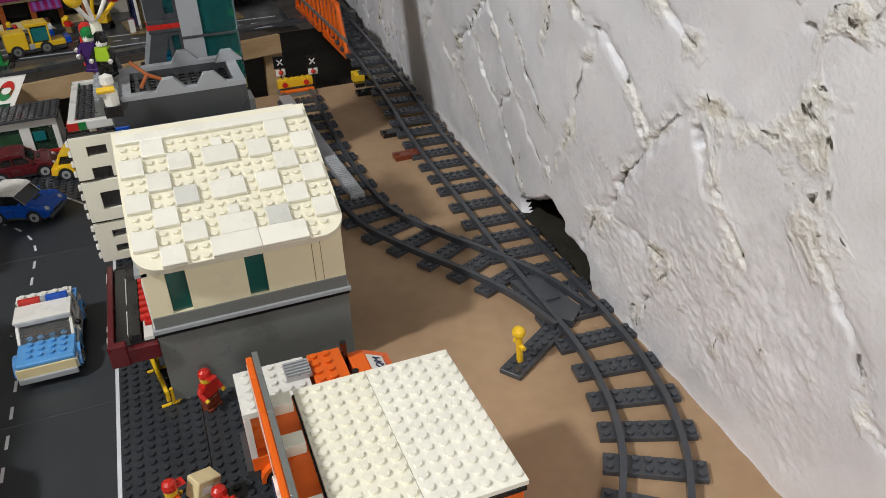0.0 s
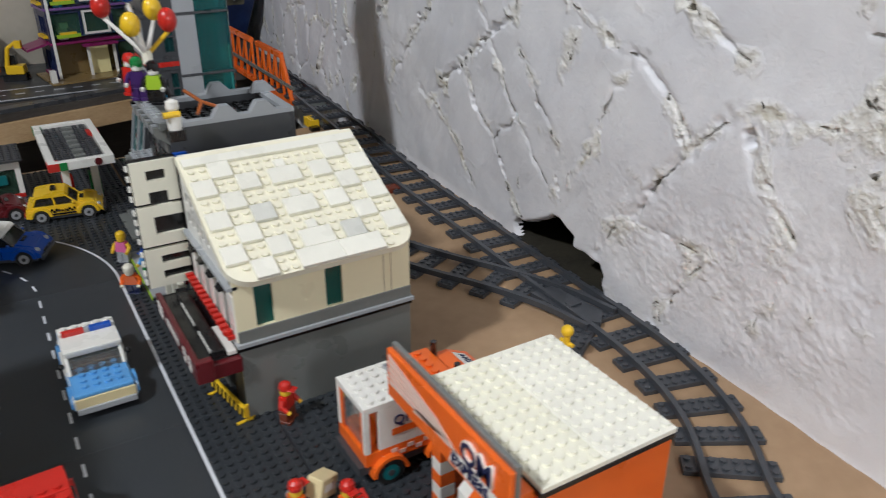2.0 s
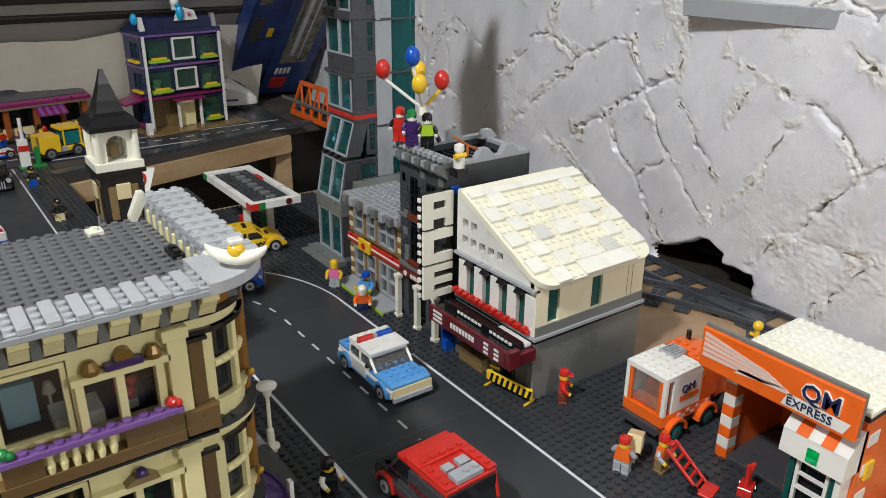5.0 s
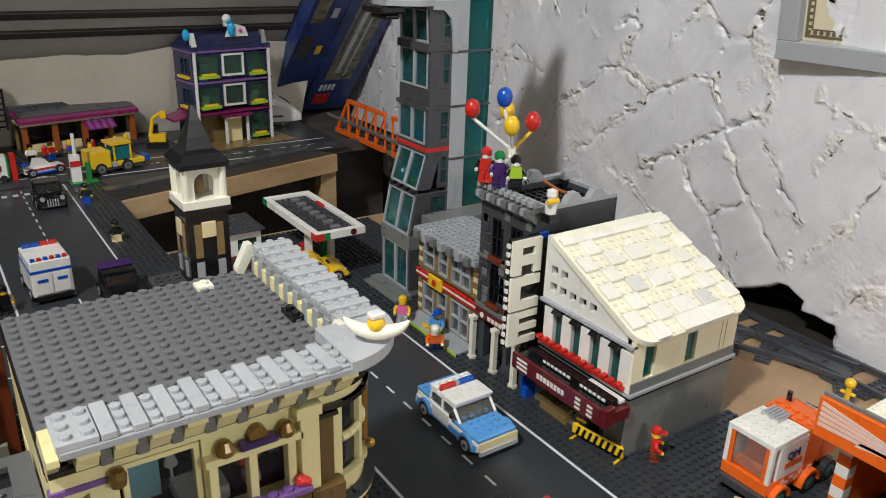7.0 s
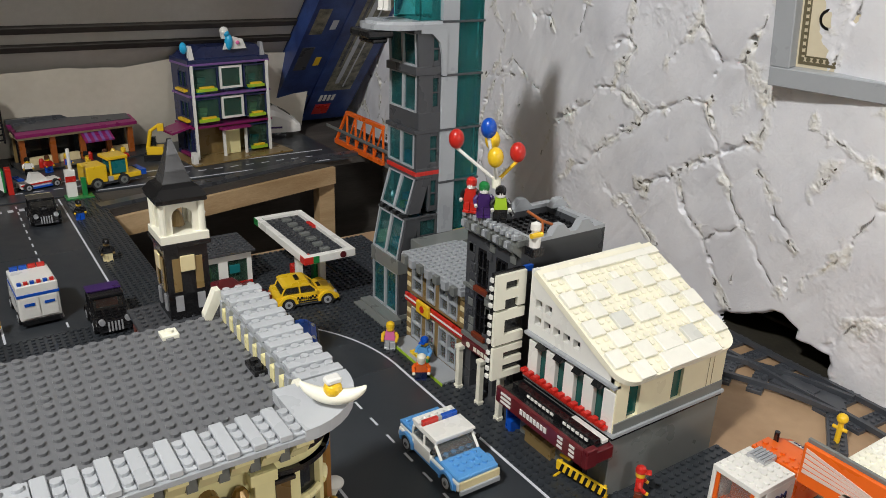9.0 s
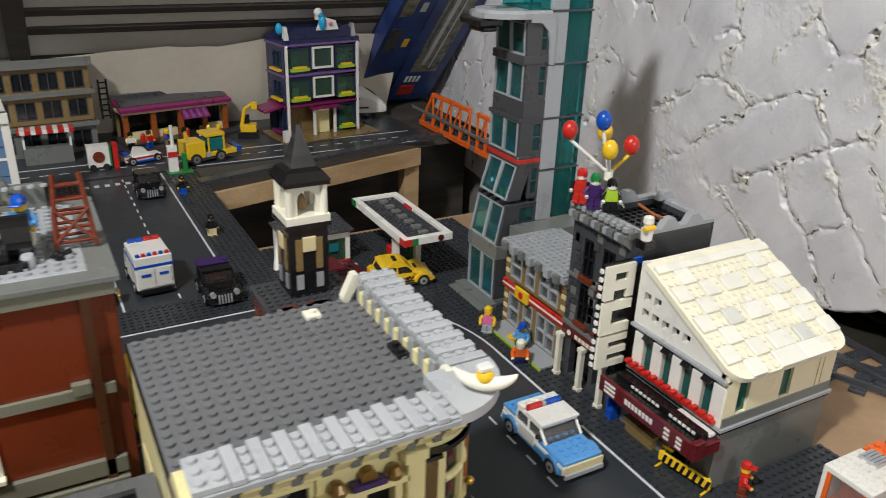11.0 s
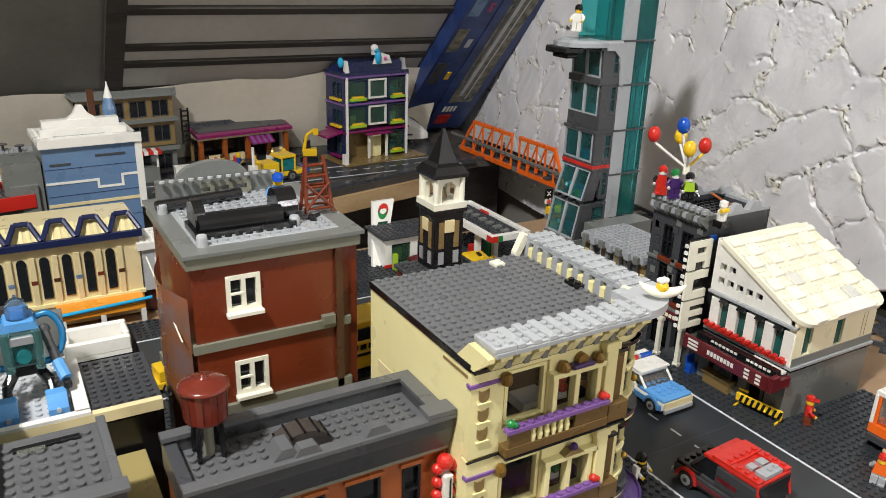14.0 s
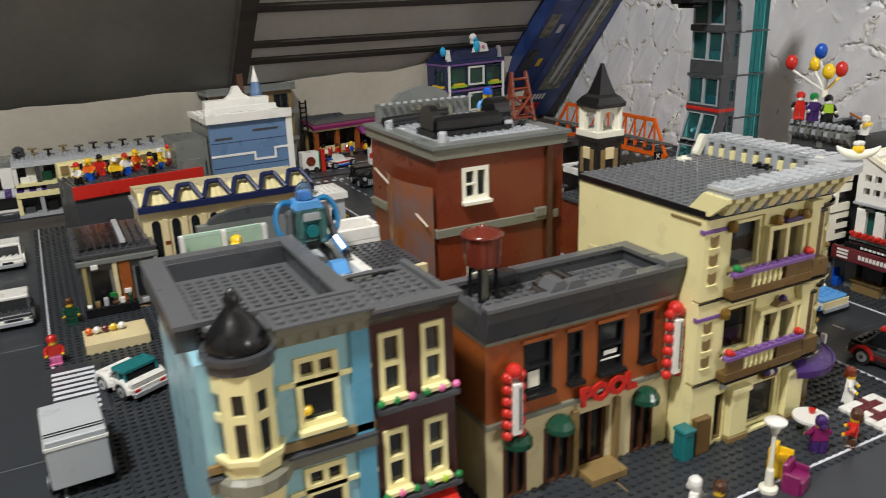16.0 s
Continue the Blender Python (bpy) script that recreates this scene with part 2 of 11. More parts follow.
# joints between the stones of the gable wall, traced from the camera's view, as runs of (along the wall, height)
JOINTS_FAR = [
    [(0.550, 0.222), (0.513, 0.175), (0.425, 0.226), (0.395, 0.252), (0.363, 0.262), (0.323, 0.314)],
    [(0.363, 0.261), (0.306, 0.237), (0.239, 0.264), (0.201, 0.268)], [(0.495, 0.098), (0.418, 0.150), (0.327, 0.214), (0.306, 0.237)],
    [(0.382, 0.118), (0.358, 0.100), (0.288, 0.150), (0.220, 0.193), (0.186, 0.214), (0.132, 0.240)], [(0.513, 0.175), (0.540, 0.120)],
    [(0.246, 0.168), (0.233, 0.133), (0.200, 0.100), (0.158, 0.029)], [(0.186, 0.209), (0.166, 0.180), (0.144, 0.144), (0.130, 0.129), (0.094, 0.080), (0.074, 0.070)],
    [(0.200, 0.098), (0.141, 0.141)], [(0.340, 0.108), (0.283, 0.059), (0.262, 0.020)], [(0.640, 0.257), (0.713, 0.197), (0.760, 0.110)],
    [(0.201, 0.268), (0.186, 0.214)], [(0.640, 0.257), (0.550, 0.222)],
]
JOINTS_NEAR = [
    [(0.074, 0.071), (0.076, 0.115), (0.070, 0.136), (0.101, 0.166), (0.128, 0.212)], [(0.058, 0.094), (0.020, 0.144), (0.006, 0.166), (-0.010, 0.203), (-0.032, 0.228)],
    [(0.132, 0.240), (0.124, 0.255), (0.131, 0.311)], [(0.070, 0.270), (0.024, 0.252), (-0.008, 0.241), (-0.046, 0.231), (-0.074, 0.204), (-0.090, 0.184)],
    [(0.064, 0.203), (0.026, 0.250)], [(0.020, 0.038), (-0.017, 0.086), (-0.046, 0.122), (-0.077, 0.158), (-0.094, 0.177)],
    [(-0.031, 0.092), (-0.116, 0.094), (-0.072, 0.034), (-0.056, 0.008)], [(-0.069, 0.291), (-0.100, 0.268), (-0.138, 0.249)],
    [(-0.137, 0.216), (-0.158, 0.172), (-0.189, 0.139), (-0.160, 0.060)], [(-0.094, 0.177), (-0.137, 0.216), (-0.186, 0.217), (-0.209, 0.222), (-0.231, 0.247), (-0.250, 0.252)],
    [(-0.231, 0.247), (-0.233, 0.228)], [(-0.216, 0.300), (-0.221, 0.279), (-0.242, 0.286), (-0.258, 0.304)], [(-0.234, 0.181), (-0.271, 0.145), (-0.279, 0.105), (-0.304, 0.094)],
]


def painted_stone():
    """Thick limewash on rubble: flat bluish-white stones, crumbly yellowish joints with open dark pits, cracks darkened
    for their shade.
    """
    m = bpy.data.materials.new("whitewashed_rubble_stone")
    m.use_nodes = True
    nt = m.node_tree
    p = nt.nodes["Principled BSDF"]
    tc = nt.nodes.new("ShaderNodeTexCoord")

    def grain(scale, detail, distort=0.0):
        n = nt.nodes.new("ShaderNodeTexNoise")
        n.inputs["Scale"].default_value, n.inputs["Detail"].default_value, n.inputs["Distortion"].default_value = scale, detail, distort
        nt.links.new(tc.outputs["Object"], n.inputs["Vector"])
        return n.outputs["Fac"]

    def math_node(op, a, b, c=None):
        n = nt.nodes.new("ShaderNodeMath")
        n.operation = op
        for i, q in enumerate((a, b, c)):
            if q is None:
                continue
            if isinstance(q, (int, float)):
                n.inputs[i].default_value = q
            else:
                nt.links.new(q, n.inputs[i])
        return n.outputs[0]

    def ramp_to(value, lo, hi, to0=0.0, to1=1.0):
        n = nt.nodes.new("ShaderNodeMapRange")
        n.inputs["From Min"].default_value, n.inputs["From Max"].default_value = lo, hi
        n.inputs["To Min"].default_value, n.inputs["To Max"].default_value = to0, to1
        nt.links.new(value, n.inputs["Value"])
        return n.outputs[0]

    def blend(fac, a, b):
        n = nt.nodes.new("ShaderNodeMix")
        n.data_type = "RGBA"
        nt.links.new(fac, n.inputs["Factor"])
        for key, q in (("A", a), ("B", b)):
            if isinstance(q, tuple):
                n.inputs[key].default_value = (*q, 1)
            else:
                nt.links.new(q, n.inputs[key])
        return n.outputs["Result"]

    at = nt.nodes.new("ShaderNodeAttribute")
    at.attribute_name = "joint"
    joint = at.outputs["Fac"]
    broad, patch, crumb, pits, fine = grain(9, 6), grain(24, 4, 0.6), grain(190, 5), grain(75, 5, 0.4), grain(420, 4)
    zone = ramp_to(math_node("MULTIPLY_ADD", patch, 2.6, math_node("MULTIPLY", joint, 0.62)), 1.68, 2.02)
    pit = math_node("MULTIPLY", ramp_to(pits, 0.622, 0.665), ramp_to(zone, 0.25, 0.6))
    # thin lines along the joints: their shade is put into the colour
    crack_shade = math_node("MULTIPLY", ramp_to(joint, 0.91, 0.97), ramp_to(grain(46, 6), 0.54, 0.59, 0.0, 0.8))
    hole = math_node("MAXIMUM", pit, crack_shade)
    white = blend(ramp_to(broad, 0.3, 0.66), (0.72, 0.725, 0.765), (0.86, 0.86, 0.88))
    lime = blend(ramp_to(crumb, 0.35, 0.65), (0.72, 0.705, 0.655), (0.88, 0.875, 0.85))
    tone = blend(zone, white, lime)
    stain = ramp_to(math_node("MULTIPLY", zone, grain(38, 3)), 0.55, 0.72, 0.0, 0.62)
    tone = blend(stain, tone, (0.44, 0.38, 0.22))
    tone = blend(hole, tone, (0.085, 0.075, 0.055))
    nt.links.new(tone, p.inputs["Base Color"])
    nt.links.new(ramp_to(zone, 0, 1, 0.5, 0.85), p.inputs["Roughness"])
    height = math_node("MULTIPLY", crumb, ramp_to(zone, 0, 1, 0.15, 1.2))
    height = math_node("MULTIPLY_ADD", fine, 0.17, height)
    height = math_node("MULTIPLY_ADD", hole, -0.8, height)
    b = nt.nodes.new("ShaderNodeBump")
    b.inputs["Distance"].default_value, b.inputs["Strength"].default_value = 0.0032, 0.75
    nt.links.new(height, b.inputs["Height"])
    nt.links.new(b.outputs[0], p.inputs["Normal"])
    return m


def rough(name, a, b, scale, detail=5, rgh=0.7, bump=0.3, dist=0.002, stretch=(1, 1, 1)):
    m = bpy.data.materials.new(name)
    m.use_nodes = True
    nt = m.node_tree
    p = nt.nodes["Principled BSDF"]
    tc = nt.nodes.new("ShaderNodeTexCoord")
    mp = nt.nodes.new("ShaderNodeMapping")
    mp.inputs["Scale"].default_value = stretch
    nt.links.new(tc.outputs["Object"], mp.inputs["Vector"])
    n1 = nt.nodes.new("ShaderNodeTexNoise")
    n1.inputs["Scale"].default_value, n1.inputs["Detail"].default_value = scale, detail
    n2 = nt.nodes.new("ShaderNodeTexNoise")
    n2.inputs["Scale"].default_value, n2.inputs["Detail"].default_value = scale * 14, 4
    nt.links.new(mp.outputs[0], n1.inputs["Vector"])
    nt.links.new(mp.outputs[0], n2.inputs["Vector"])
    av = nt.nodes.new("ShaderNodeMath")
    av.operation = "MULTIPLY_ADD"
    av.inputs[1].default_value = 0.35
    nt.links.new(n2.outputs["Fac"], av.inputs[0])
    nt.links.new(n1.outputs["Fac"], av.inputs[2])
    r = nt.nodes.new("ShaderNodeValToRGB")
    r.color_ramp.elements[0].position, r.color_ramp.elements[0].color = 0.45, (*a, 1)
    r.color_ramp.elements[1].position, r.color_ramp.elements[1].color = 0.9, (*b, 1)
    nt.links.new(av.outputs[0], r.inputs["Fac"])
    nt.links.new(r.outputs["Color"], p.inputs["Base Color"])
    p.inputs["Roughness"].default_value = rgh
    bp = nt.nodes.new("ShaderNodeBump")
    bp.inputs["Strength"].default_value, bp.inputs["Distance"].default_value = bump, dist
    nt.links.new(n2.outputs["Fac"], bp.inputs["Height"])
    nt.links.new(bp.outputs[0], p.inputs["Normal"])
    return m


STONE = painted_stone()
HARDBOARD = rough("brown_hardboard", (0.30, 0.19, 0.105), (0.43, 0.29, 0.17), 6, rgh=0.55, bump=0.15, dist=0.001)
PINE = rough("pale_pine", (0.42, 0.27, 0.13), (0.62, 0.44, 0.25), 5, rgh=0.6, stretch=(0.6, 6, 6))
DARKWOOD = rough("dark_stained_boards", (0.035, 0.030, 0.026), (0.085, 0.075, 0.065), 5, rgh=0.7, stretch=(0.5, 4, 4))
LINING = rough("grey_roof_lining", (0.185, 0.178, 0.16), (0.25, 0.24, 0.218), 4, rgh=0.8)
SHEET = rough("beige_packing_paper", (0.66, 0.61, 0.50), (0.80, 0.745, 0.63), 4, rgh=0.75)
HATCHGREY = rough("pale_grey_hatch_board", (0.58, 0.555, 0.50), (0.70, 0.675, 0.62), 4, rgh=0.75)
FLOORM = rough("dusty_floorboards", (0.10, 0.075, 0.05), (0.18, 0.14, 0.10), 3, rgh=0.7)
# brown rubble, with the hollow's shade put into its colour
ROCKDARK = rough("shade_darkened_rubble", (0.008, 0.007, 0.004), (0.034, 0.029, 0.017), 14, rgh=0.8)
# its tone sets how much light the unseen room shell bounces
PLASTER = rough("dull_brown_plaster", (0.24, 0.225, 0.20), (0.30, 0.285, 0.26), 3, rgh=0.8)


def stone_wall():
    """The gable wall: whitewashed rubble with lumpy joints, and a ragged gap at the table's height."""
    def steps(*runs):
        """Positions along one axis: (from, to, spacing) runs end to end."""
        out = []
        for lo, hi, d in runs:
            n = round((hi - lo) / d)
            out += [lo + (hi - lo) * i / n for i in range(n)]
        return out + [runs[-1][1]]

    ys_all, zs_all = steps((-0.75, -0.42, 0.003), (-0.42, 0.62, 0.0016), (0.62, 1.62, 0.003)), steps((-0.12, -0.02, 0.003), (-0.02, 0.46, 0.0016), (0.46, 0.82, 0.003))
    ny, nz = len(ys_all) - 1, len(zs_all) - 1
    rnd = random.Random(4)

    # stones past the stretch traced from the camera's view: two leaning sets, as in diamond-laid rubble
    tilt = math.radians(-52)
    ca, sa = math.cos(tilt), math.sin(tilt)
    seeds = {}
    for i in range(-34, 35):
        for k in range(-34, 35):
            r2 = random.Random(i * 977 + k * 31 + 5)
            seeds[i, k] = ((i + 0.5 * (k % 2) + r2.uniform(-0.30, 0.30)) * 0.118, (k + r2.uniform(-0.24, 0.24)) * 0.074)

    def stray_edge(y, z):
        a, b = y * ca + z * sa, -y * sa + z * ca
        k0 = round(b / 0.074)
        best = []
        for k in range(k0 - 2, k0 + 3):
            i0 = round(a / 0.118 - 0.5 * (k % 2))
            for i in range(i0 - 1, i0 + 2):
                q = seeds.get((i, k))
                if q:
                    best.append(((a - q[0]) ** 2 * 0.55 + (b - q[1]) ** 2, q))
        best.sort(key=lambda e: e[0])
        q, p = best[0][1], best[1][1]
        sep = math.hypot((q[0] - p[0]) * 0.74, q[1] - p[1]) + 1e-6
        return (best[1][0] - best[0][0]) / (2 * sep)

    runs = [(p, q) for run in JOINTS_FAR + JOINTS_NEAR for p, q in zip(run, run[1:])]

    def joint_edges(ys, zs):
        """Distance of every grid point from the nearest joint, the joints made ragged."""
        wy, wz = [], []
        for y in ys:
            for z in zs:
                w = noise.noise_vector(Vector((y * 34, z * 34, 4.7))) * 0.0062 + noise.noise_vector(Vector((y * 120, z * 120, 2.7))) * 0.0026
                wy.append(y + w[0])
                wz.append(z + w[1])
        py, pz = np.array(wy), np.array(wz)
        near = np.full(len(py), 9.0)
        for (y0, z0), (y1, z1) in runs:
            dy, dz = y1 - y0, z1 - z0
            t = np.clip(((py - y0) * dy + (pz - z0) * dz) / (dy * dy + dz * dz), 0.0, 1.0)
            near = np.minimum(near, np.hypot(py - y0 - t * dy, pz - z0 - t * dz))
        for n in range(len(py)):
            if not (-0.305 < py[n] < 0.60 and pz[n] < 0.285):
                out = max(-0.305 - py[n], py[n] - 0.60, pz[n] - 0.285)
                near[n] = min(near[n], stray_edge(py[n], pz[n]) + max(0.0, 0.012 - 0.4 * out))
        return near

    def relief(y, z, edge):
        n1 = noise.noise(Vector((y * 48, z * 48, 5.5)))
        n2 = noise.noise(Vector((y * 120, z * 120, 2.0)))
        n3 = noise.noise(Vector((y * 6.5, z * 6.5, 21.0)))
        n4 = noise.noise(Vector((y * 22, z * 22, 17.0)))
        # flat stone faces under limewash, with long trowel strokes
        lean = Vector(((y * ca + z * sa) * 7, (z * ca - y * sa) * 42, 6.0))
        face = 0.0022 * noise.noise(Vector((y * 9, z * 9, 8.0))) + 0.0012 * noise.noise(Vector((y * 18, z * 18, 3.0))) + 0.0003 * n1
        face += 0.0016 * abs(noise.noise(lean)) + 0.0008 * noise.noise(lean * 2.3)
        # a soft crumbly bead of mortar in the joint, open in places
        band = min(1.0, max(0.0, (0.0085 + 0.006 * n3 + 0.004 * n4 - edge) / 0.008))
        band = band * band * (3 - 2 * band)
        mortar = -0.0007 + 0.0013 * n1 + 0.0016 * n2 + 0.0010 * n4
        # loose patches where the limewash has run thick and lumpy
        patch = min(1.0, max(0.0, (noise.noise(Vector((y * 5.5, z * 5.5, 51.0))) + 0.35 * n4 - 0.10 + 0.2 * max(0.0, -0.12 - y)) * 3.2))
        face += patch * (0.0005 * n1 + 0.0006 * n2 + 0.0007 * noise.noise(Vector((y * 240, z * 240, 9.0))))
        h = face * (1 - 0.7 * band) + mortar * band
        keen = 0.7 * n3 + 0.9 * noise.noise(Vector((y * 30, z * 30, 13.0))) + 0.3 * n2
        if keen > 0.08:
            h -= 0.0040 * max(0.0, 1 - edge / 0.0026) * min(1.0, (keen - 0.08) * 4)
        pit = noise.noise(Vector((y * 44, z * 44, 40.0))) + 0.4 * n2
        if band > 0.35 and pit > 0.44:
            h -= 0.010 * min(1.0, (pit - 0.44) * 5)
        g = gap(y, z)
        if g > -0.004:
            h -= 0.005 * min(2.0, 1 + g / 0.004) ** 2
        joints.append(max(0.0, 1 - edge / 0.016))
        return h + 0.006 * noise.noise(Vector((y * 3.5, z * 3.5, 3.1)))

    def gap(y, z):
        """Depth inside the ragged hole that a missing stone has left at the foot of the wall."""
        e = 0.005 * noise.noise(Vector((y * 60, z * 60, 0)))
        y, z = y + e, z + 0.6 * e
        lip = min(y - 0.016, 0.062 - y, 0.027 - z)
        if y < 0.080:
            top = 0.052 - (0.080 - y) * 0.5
        else:
            top = 0.052 - (y - 0.080) * 0.47
        return max(lip, min(y - 0.0595, 0.166 - y, top - z))

    v, f, joints = [], [], []
    edges = iter(joint_edges(ys_all, zs_all))
    for y in ys_all:
        for z in zs_all:
            v.append((wall_x(y, z) - relief(y, z, next(edges)), y, z))
    for i in range(ny):
        for k in range(nz):
            y, z = (ys_all[i] + ys_all[i + 1]) / 2, (zs_all[k] + zs_all[k + 1]) / 2
            if gap(y, z) < 0.001:
                a = i * (nz + 1) + k
                f.append((a, a + 1, a + nz + 2, a + nz + 1))
    me = bpy.data.meshes.new("wall_east")
    me.from_pydata(v, [], f)
    me.attributes.new("joint", "FLOAT", "POINT").data.foreach_set("value", joints)
    me.shade_smooth()
    wall = part("wall_east", me, STONE)
    tagged(wall, "rough whitewashed rubble stone gable wall", "wall", kind="structure")
    core = Mb()
    ys = [-0.95 + 0.17 * i for i in range(16)]
    core.prism([(wall_x(y) + 0.035, y) for y in ys if y <= -0.05] + [(wall_x(-0.03) + 0.035, -0.03), (0.9, -0.03), (0.9, -0.95)], "z", -1.2, 1.6)
    core.prism([(wall_x(0.21) + 0.035, 0.21)] + [(wall_x(y) + 0.035, y) for y in ys if y > 0.22] + [(0.9, 1.7), (0.9, 0.21)], "z", -1.2, 1.6)
    core.box(wall_x(0.1) + 0.04, -0.03, 0.10, 0.9, 0.21, 1.6)
    core.box(wall_x(0.1) + 0.13, -0.03, -1.2, 0.9, 0.21, 0.10)
    core.box(wall_x(0.1) + 0.04, -0.03, -1.2, wall_x(0.1) + 0.13, 0.21, -0.012)
    core.box(0.40, -2.6, 0.80, 0.9, 1.7, 2.2)
    core.box(0.34, -2.6, -1.2, 0.9, -0.75, 2.2)
    tagged(part("wall_core", core, PLASTER), "dull white solid core of the gable wall", "wall", kind="structure")
    # lining of the gap, coloured near black as if in shade
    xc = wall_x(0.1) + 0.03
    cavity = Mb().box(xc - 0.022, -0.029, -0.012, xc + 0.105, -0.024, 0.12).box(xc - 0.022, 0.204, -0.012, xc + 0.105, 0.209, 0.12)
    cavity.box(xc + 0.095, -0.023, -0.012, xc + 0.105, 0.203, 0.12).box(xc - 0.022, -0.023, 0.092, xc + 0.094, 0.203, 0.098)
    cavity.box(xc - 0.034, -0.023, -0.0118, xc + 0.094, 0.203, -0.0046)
    tagged(part("wall_cavity", cavity, ROCKDARK), "brown rubble lining darkened for the shade inside the broken gable wall", "wall", kind="structure")
    rocks = Mb()
    for i in range(18):
        x, y, z = wall_x(0.1) + rnd.uniform(0.05, 0.08), rnd.uniform(-0.02, 0.16), -0.010 + 0.0065 * (i // 2)
        rocks.box(x, y, z, x + 0.05, y + rnd.uniform(0.03, 0.06), z + rnd.uniform(0.004, 0.0062), 0.0012)
    tagged(part("rubble_fill", rocks, ROCKDARK), "loose brown rubble darkened for the shade inside the gap of the wall", "rubble", kind="stuff")


stone_wall()


def shell():
    # sloping roof that comes down behind the town, at 45 degrees
    d = 2.6
    slope = Mb().prism([(1.47 + 0.35, -0.35), (1.47 - d, d), (1.47 - d, d + 0.1), (1.47 + 0.45, -0.35)], "x", -3.2, 0.48)
    tagged(part("ceiling", slope, LINING), "dark grey sloping attic roof lining", "ceiling", kind="structure")
    tagged(part("floor", one(-3.2, -2.6, -0.82, 0.9, 1.9, -0.78), FLOORM), "dusty dark attic floorboards", "floor", kind="structure")
    # west and south walls and flat ceiling: unseen, added to close the room
    tagged(part("wall_west", one(-3.3, -2.6, -0.8, -3.2, 1.9, 2.6), PLASTER), "unseen plain end wall that bounces the lamp light", "wall", kind="structure")
    tagged(part("wall_south", one(-3.2, -2.7, -0.8, 0.9, -2.6, 2.6), PLASTER), "unseen plain wall that bounces the lamp light", "wall", kind="structure")
    tagged(part("ceiling_flat", one(-3.2, -2.6, 2.32, 0.9, -0.8, 2.38), PLASTER), "unseen flat ceiling that bounces the lamp light", "ceiling", kind="structure")
    tagged(part("wall_north", one(-3.2, 1.62, -0.8, 0.6, 1.66, 0.3), DARKWOOD), "dark low wall behind the town", "wall", kind="structure")


shell()


def on_slope(x, h, off=0.0):
    """A point of the roof slope at height h, off metres in front of it."""
    k = off / math.sqrt(2)
    return Vector((x, 1.47 - h - k, h - k))


def slope_box(mb, x0, x1, h0, h1, t, skew=0.0, off=0.0):
    p = [on_slope(x0, h0, off), on_slope(x1, h0, off), on_slope(x1 + skew, h1, off), on_slope(x0 + skew, h1, off)]
    q = [a + Vector((0, -1, -1)).normalized() * t for a in p]
    return mb.add(p + q, [(0, 1, 2, 3), (7, 6, 5, 4), (0, 4, 5, 1), (1, 5, 6, 2), (2, 6, 7, 3), (3, 7, 4, 0)])


def roof_fittings():
    th = thing("roof_hatch", "dark wooden slatted roof hatch in the sloping roof", "roof hatch", on_slope(-0.1, 0.3))
    inv = Matrix.Translation(-on_slope(-0.1, 0.3))
    for name, x0, x1, h0, h1, t, sk in (("side_rail", -0.46, -0.425, 0.14, 0.75, 0.016, 0.0), ("crossbar", -0.425, 0.36, 0.165, 0.177, 0.008, 0.0),
                                        ("crossbar", -0.425, 0.36, 0.226, 0.237, 0.010, 0.0), ("crossbar", -0.425, 0.36, 0.262, 0.273, 0.010, 0.0),
                                        ("crossbar", -0.425, 0.36, 0.336, 0.348, 0.012, 0.0), ("crossbar", -0.425, 0.36, 0.42, 0.435, 0.012, 0.0), ("panel", -0.425, 0.36, 0.165, 0.75, 0.004, 0.0)):
        mb = slope_box(Mb(), x0, x1, h0, h1, t, sk, -0.001 if name == "panel" else 0.0)
        part(name, mb, HATCHGREY if name == "panel" else DARKWOOD, th).matrix_local = inv
    # torn packing paper pinned along the foot of the slope
    rnd = random.Random(8)
    top, n = [], 60
    for i in range(n + 1):
        x = -1.7 + 2.02 * i / n
        h = 0.165 + 0.012 * noise.noise(Vector((x * 6, 0, 0))) + 0.004 * rnd.random() + 0.045 * max(0, x + 0.5) - 0.06 * max(0, -0.85 - x)
        top.append((x, h))
    v, f = [], []
    for x, h in top:
        for k in range(5):
            hh = -0.03 + (h + 0.03) * k / 4
            v.append(Vector((x, 1.452 - h + 0.5 * (h - hh) + 0.008 * noise.noise(Vector((x * 7, hh * 9, 2))), hh)))
    for i in range(n):
        for k in range(4):
            a = i * 5 + k
            f.append((a, a + 5, a + 6, a + 1))
    me = bpy.data.meshes.new("packing_paper")
    me.from_pydata([tuple(a) for a in v], [], f)
    me.shade_smooth()
    tagged(part("packing_paper", me, SHEET), "torn beige packing paper along the foot of the roof slope", "paper", kind="structure")


roof_fittings()


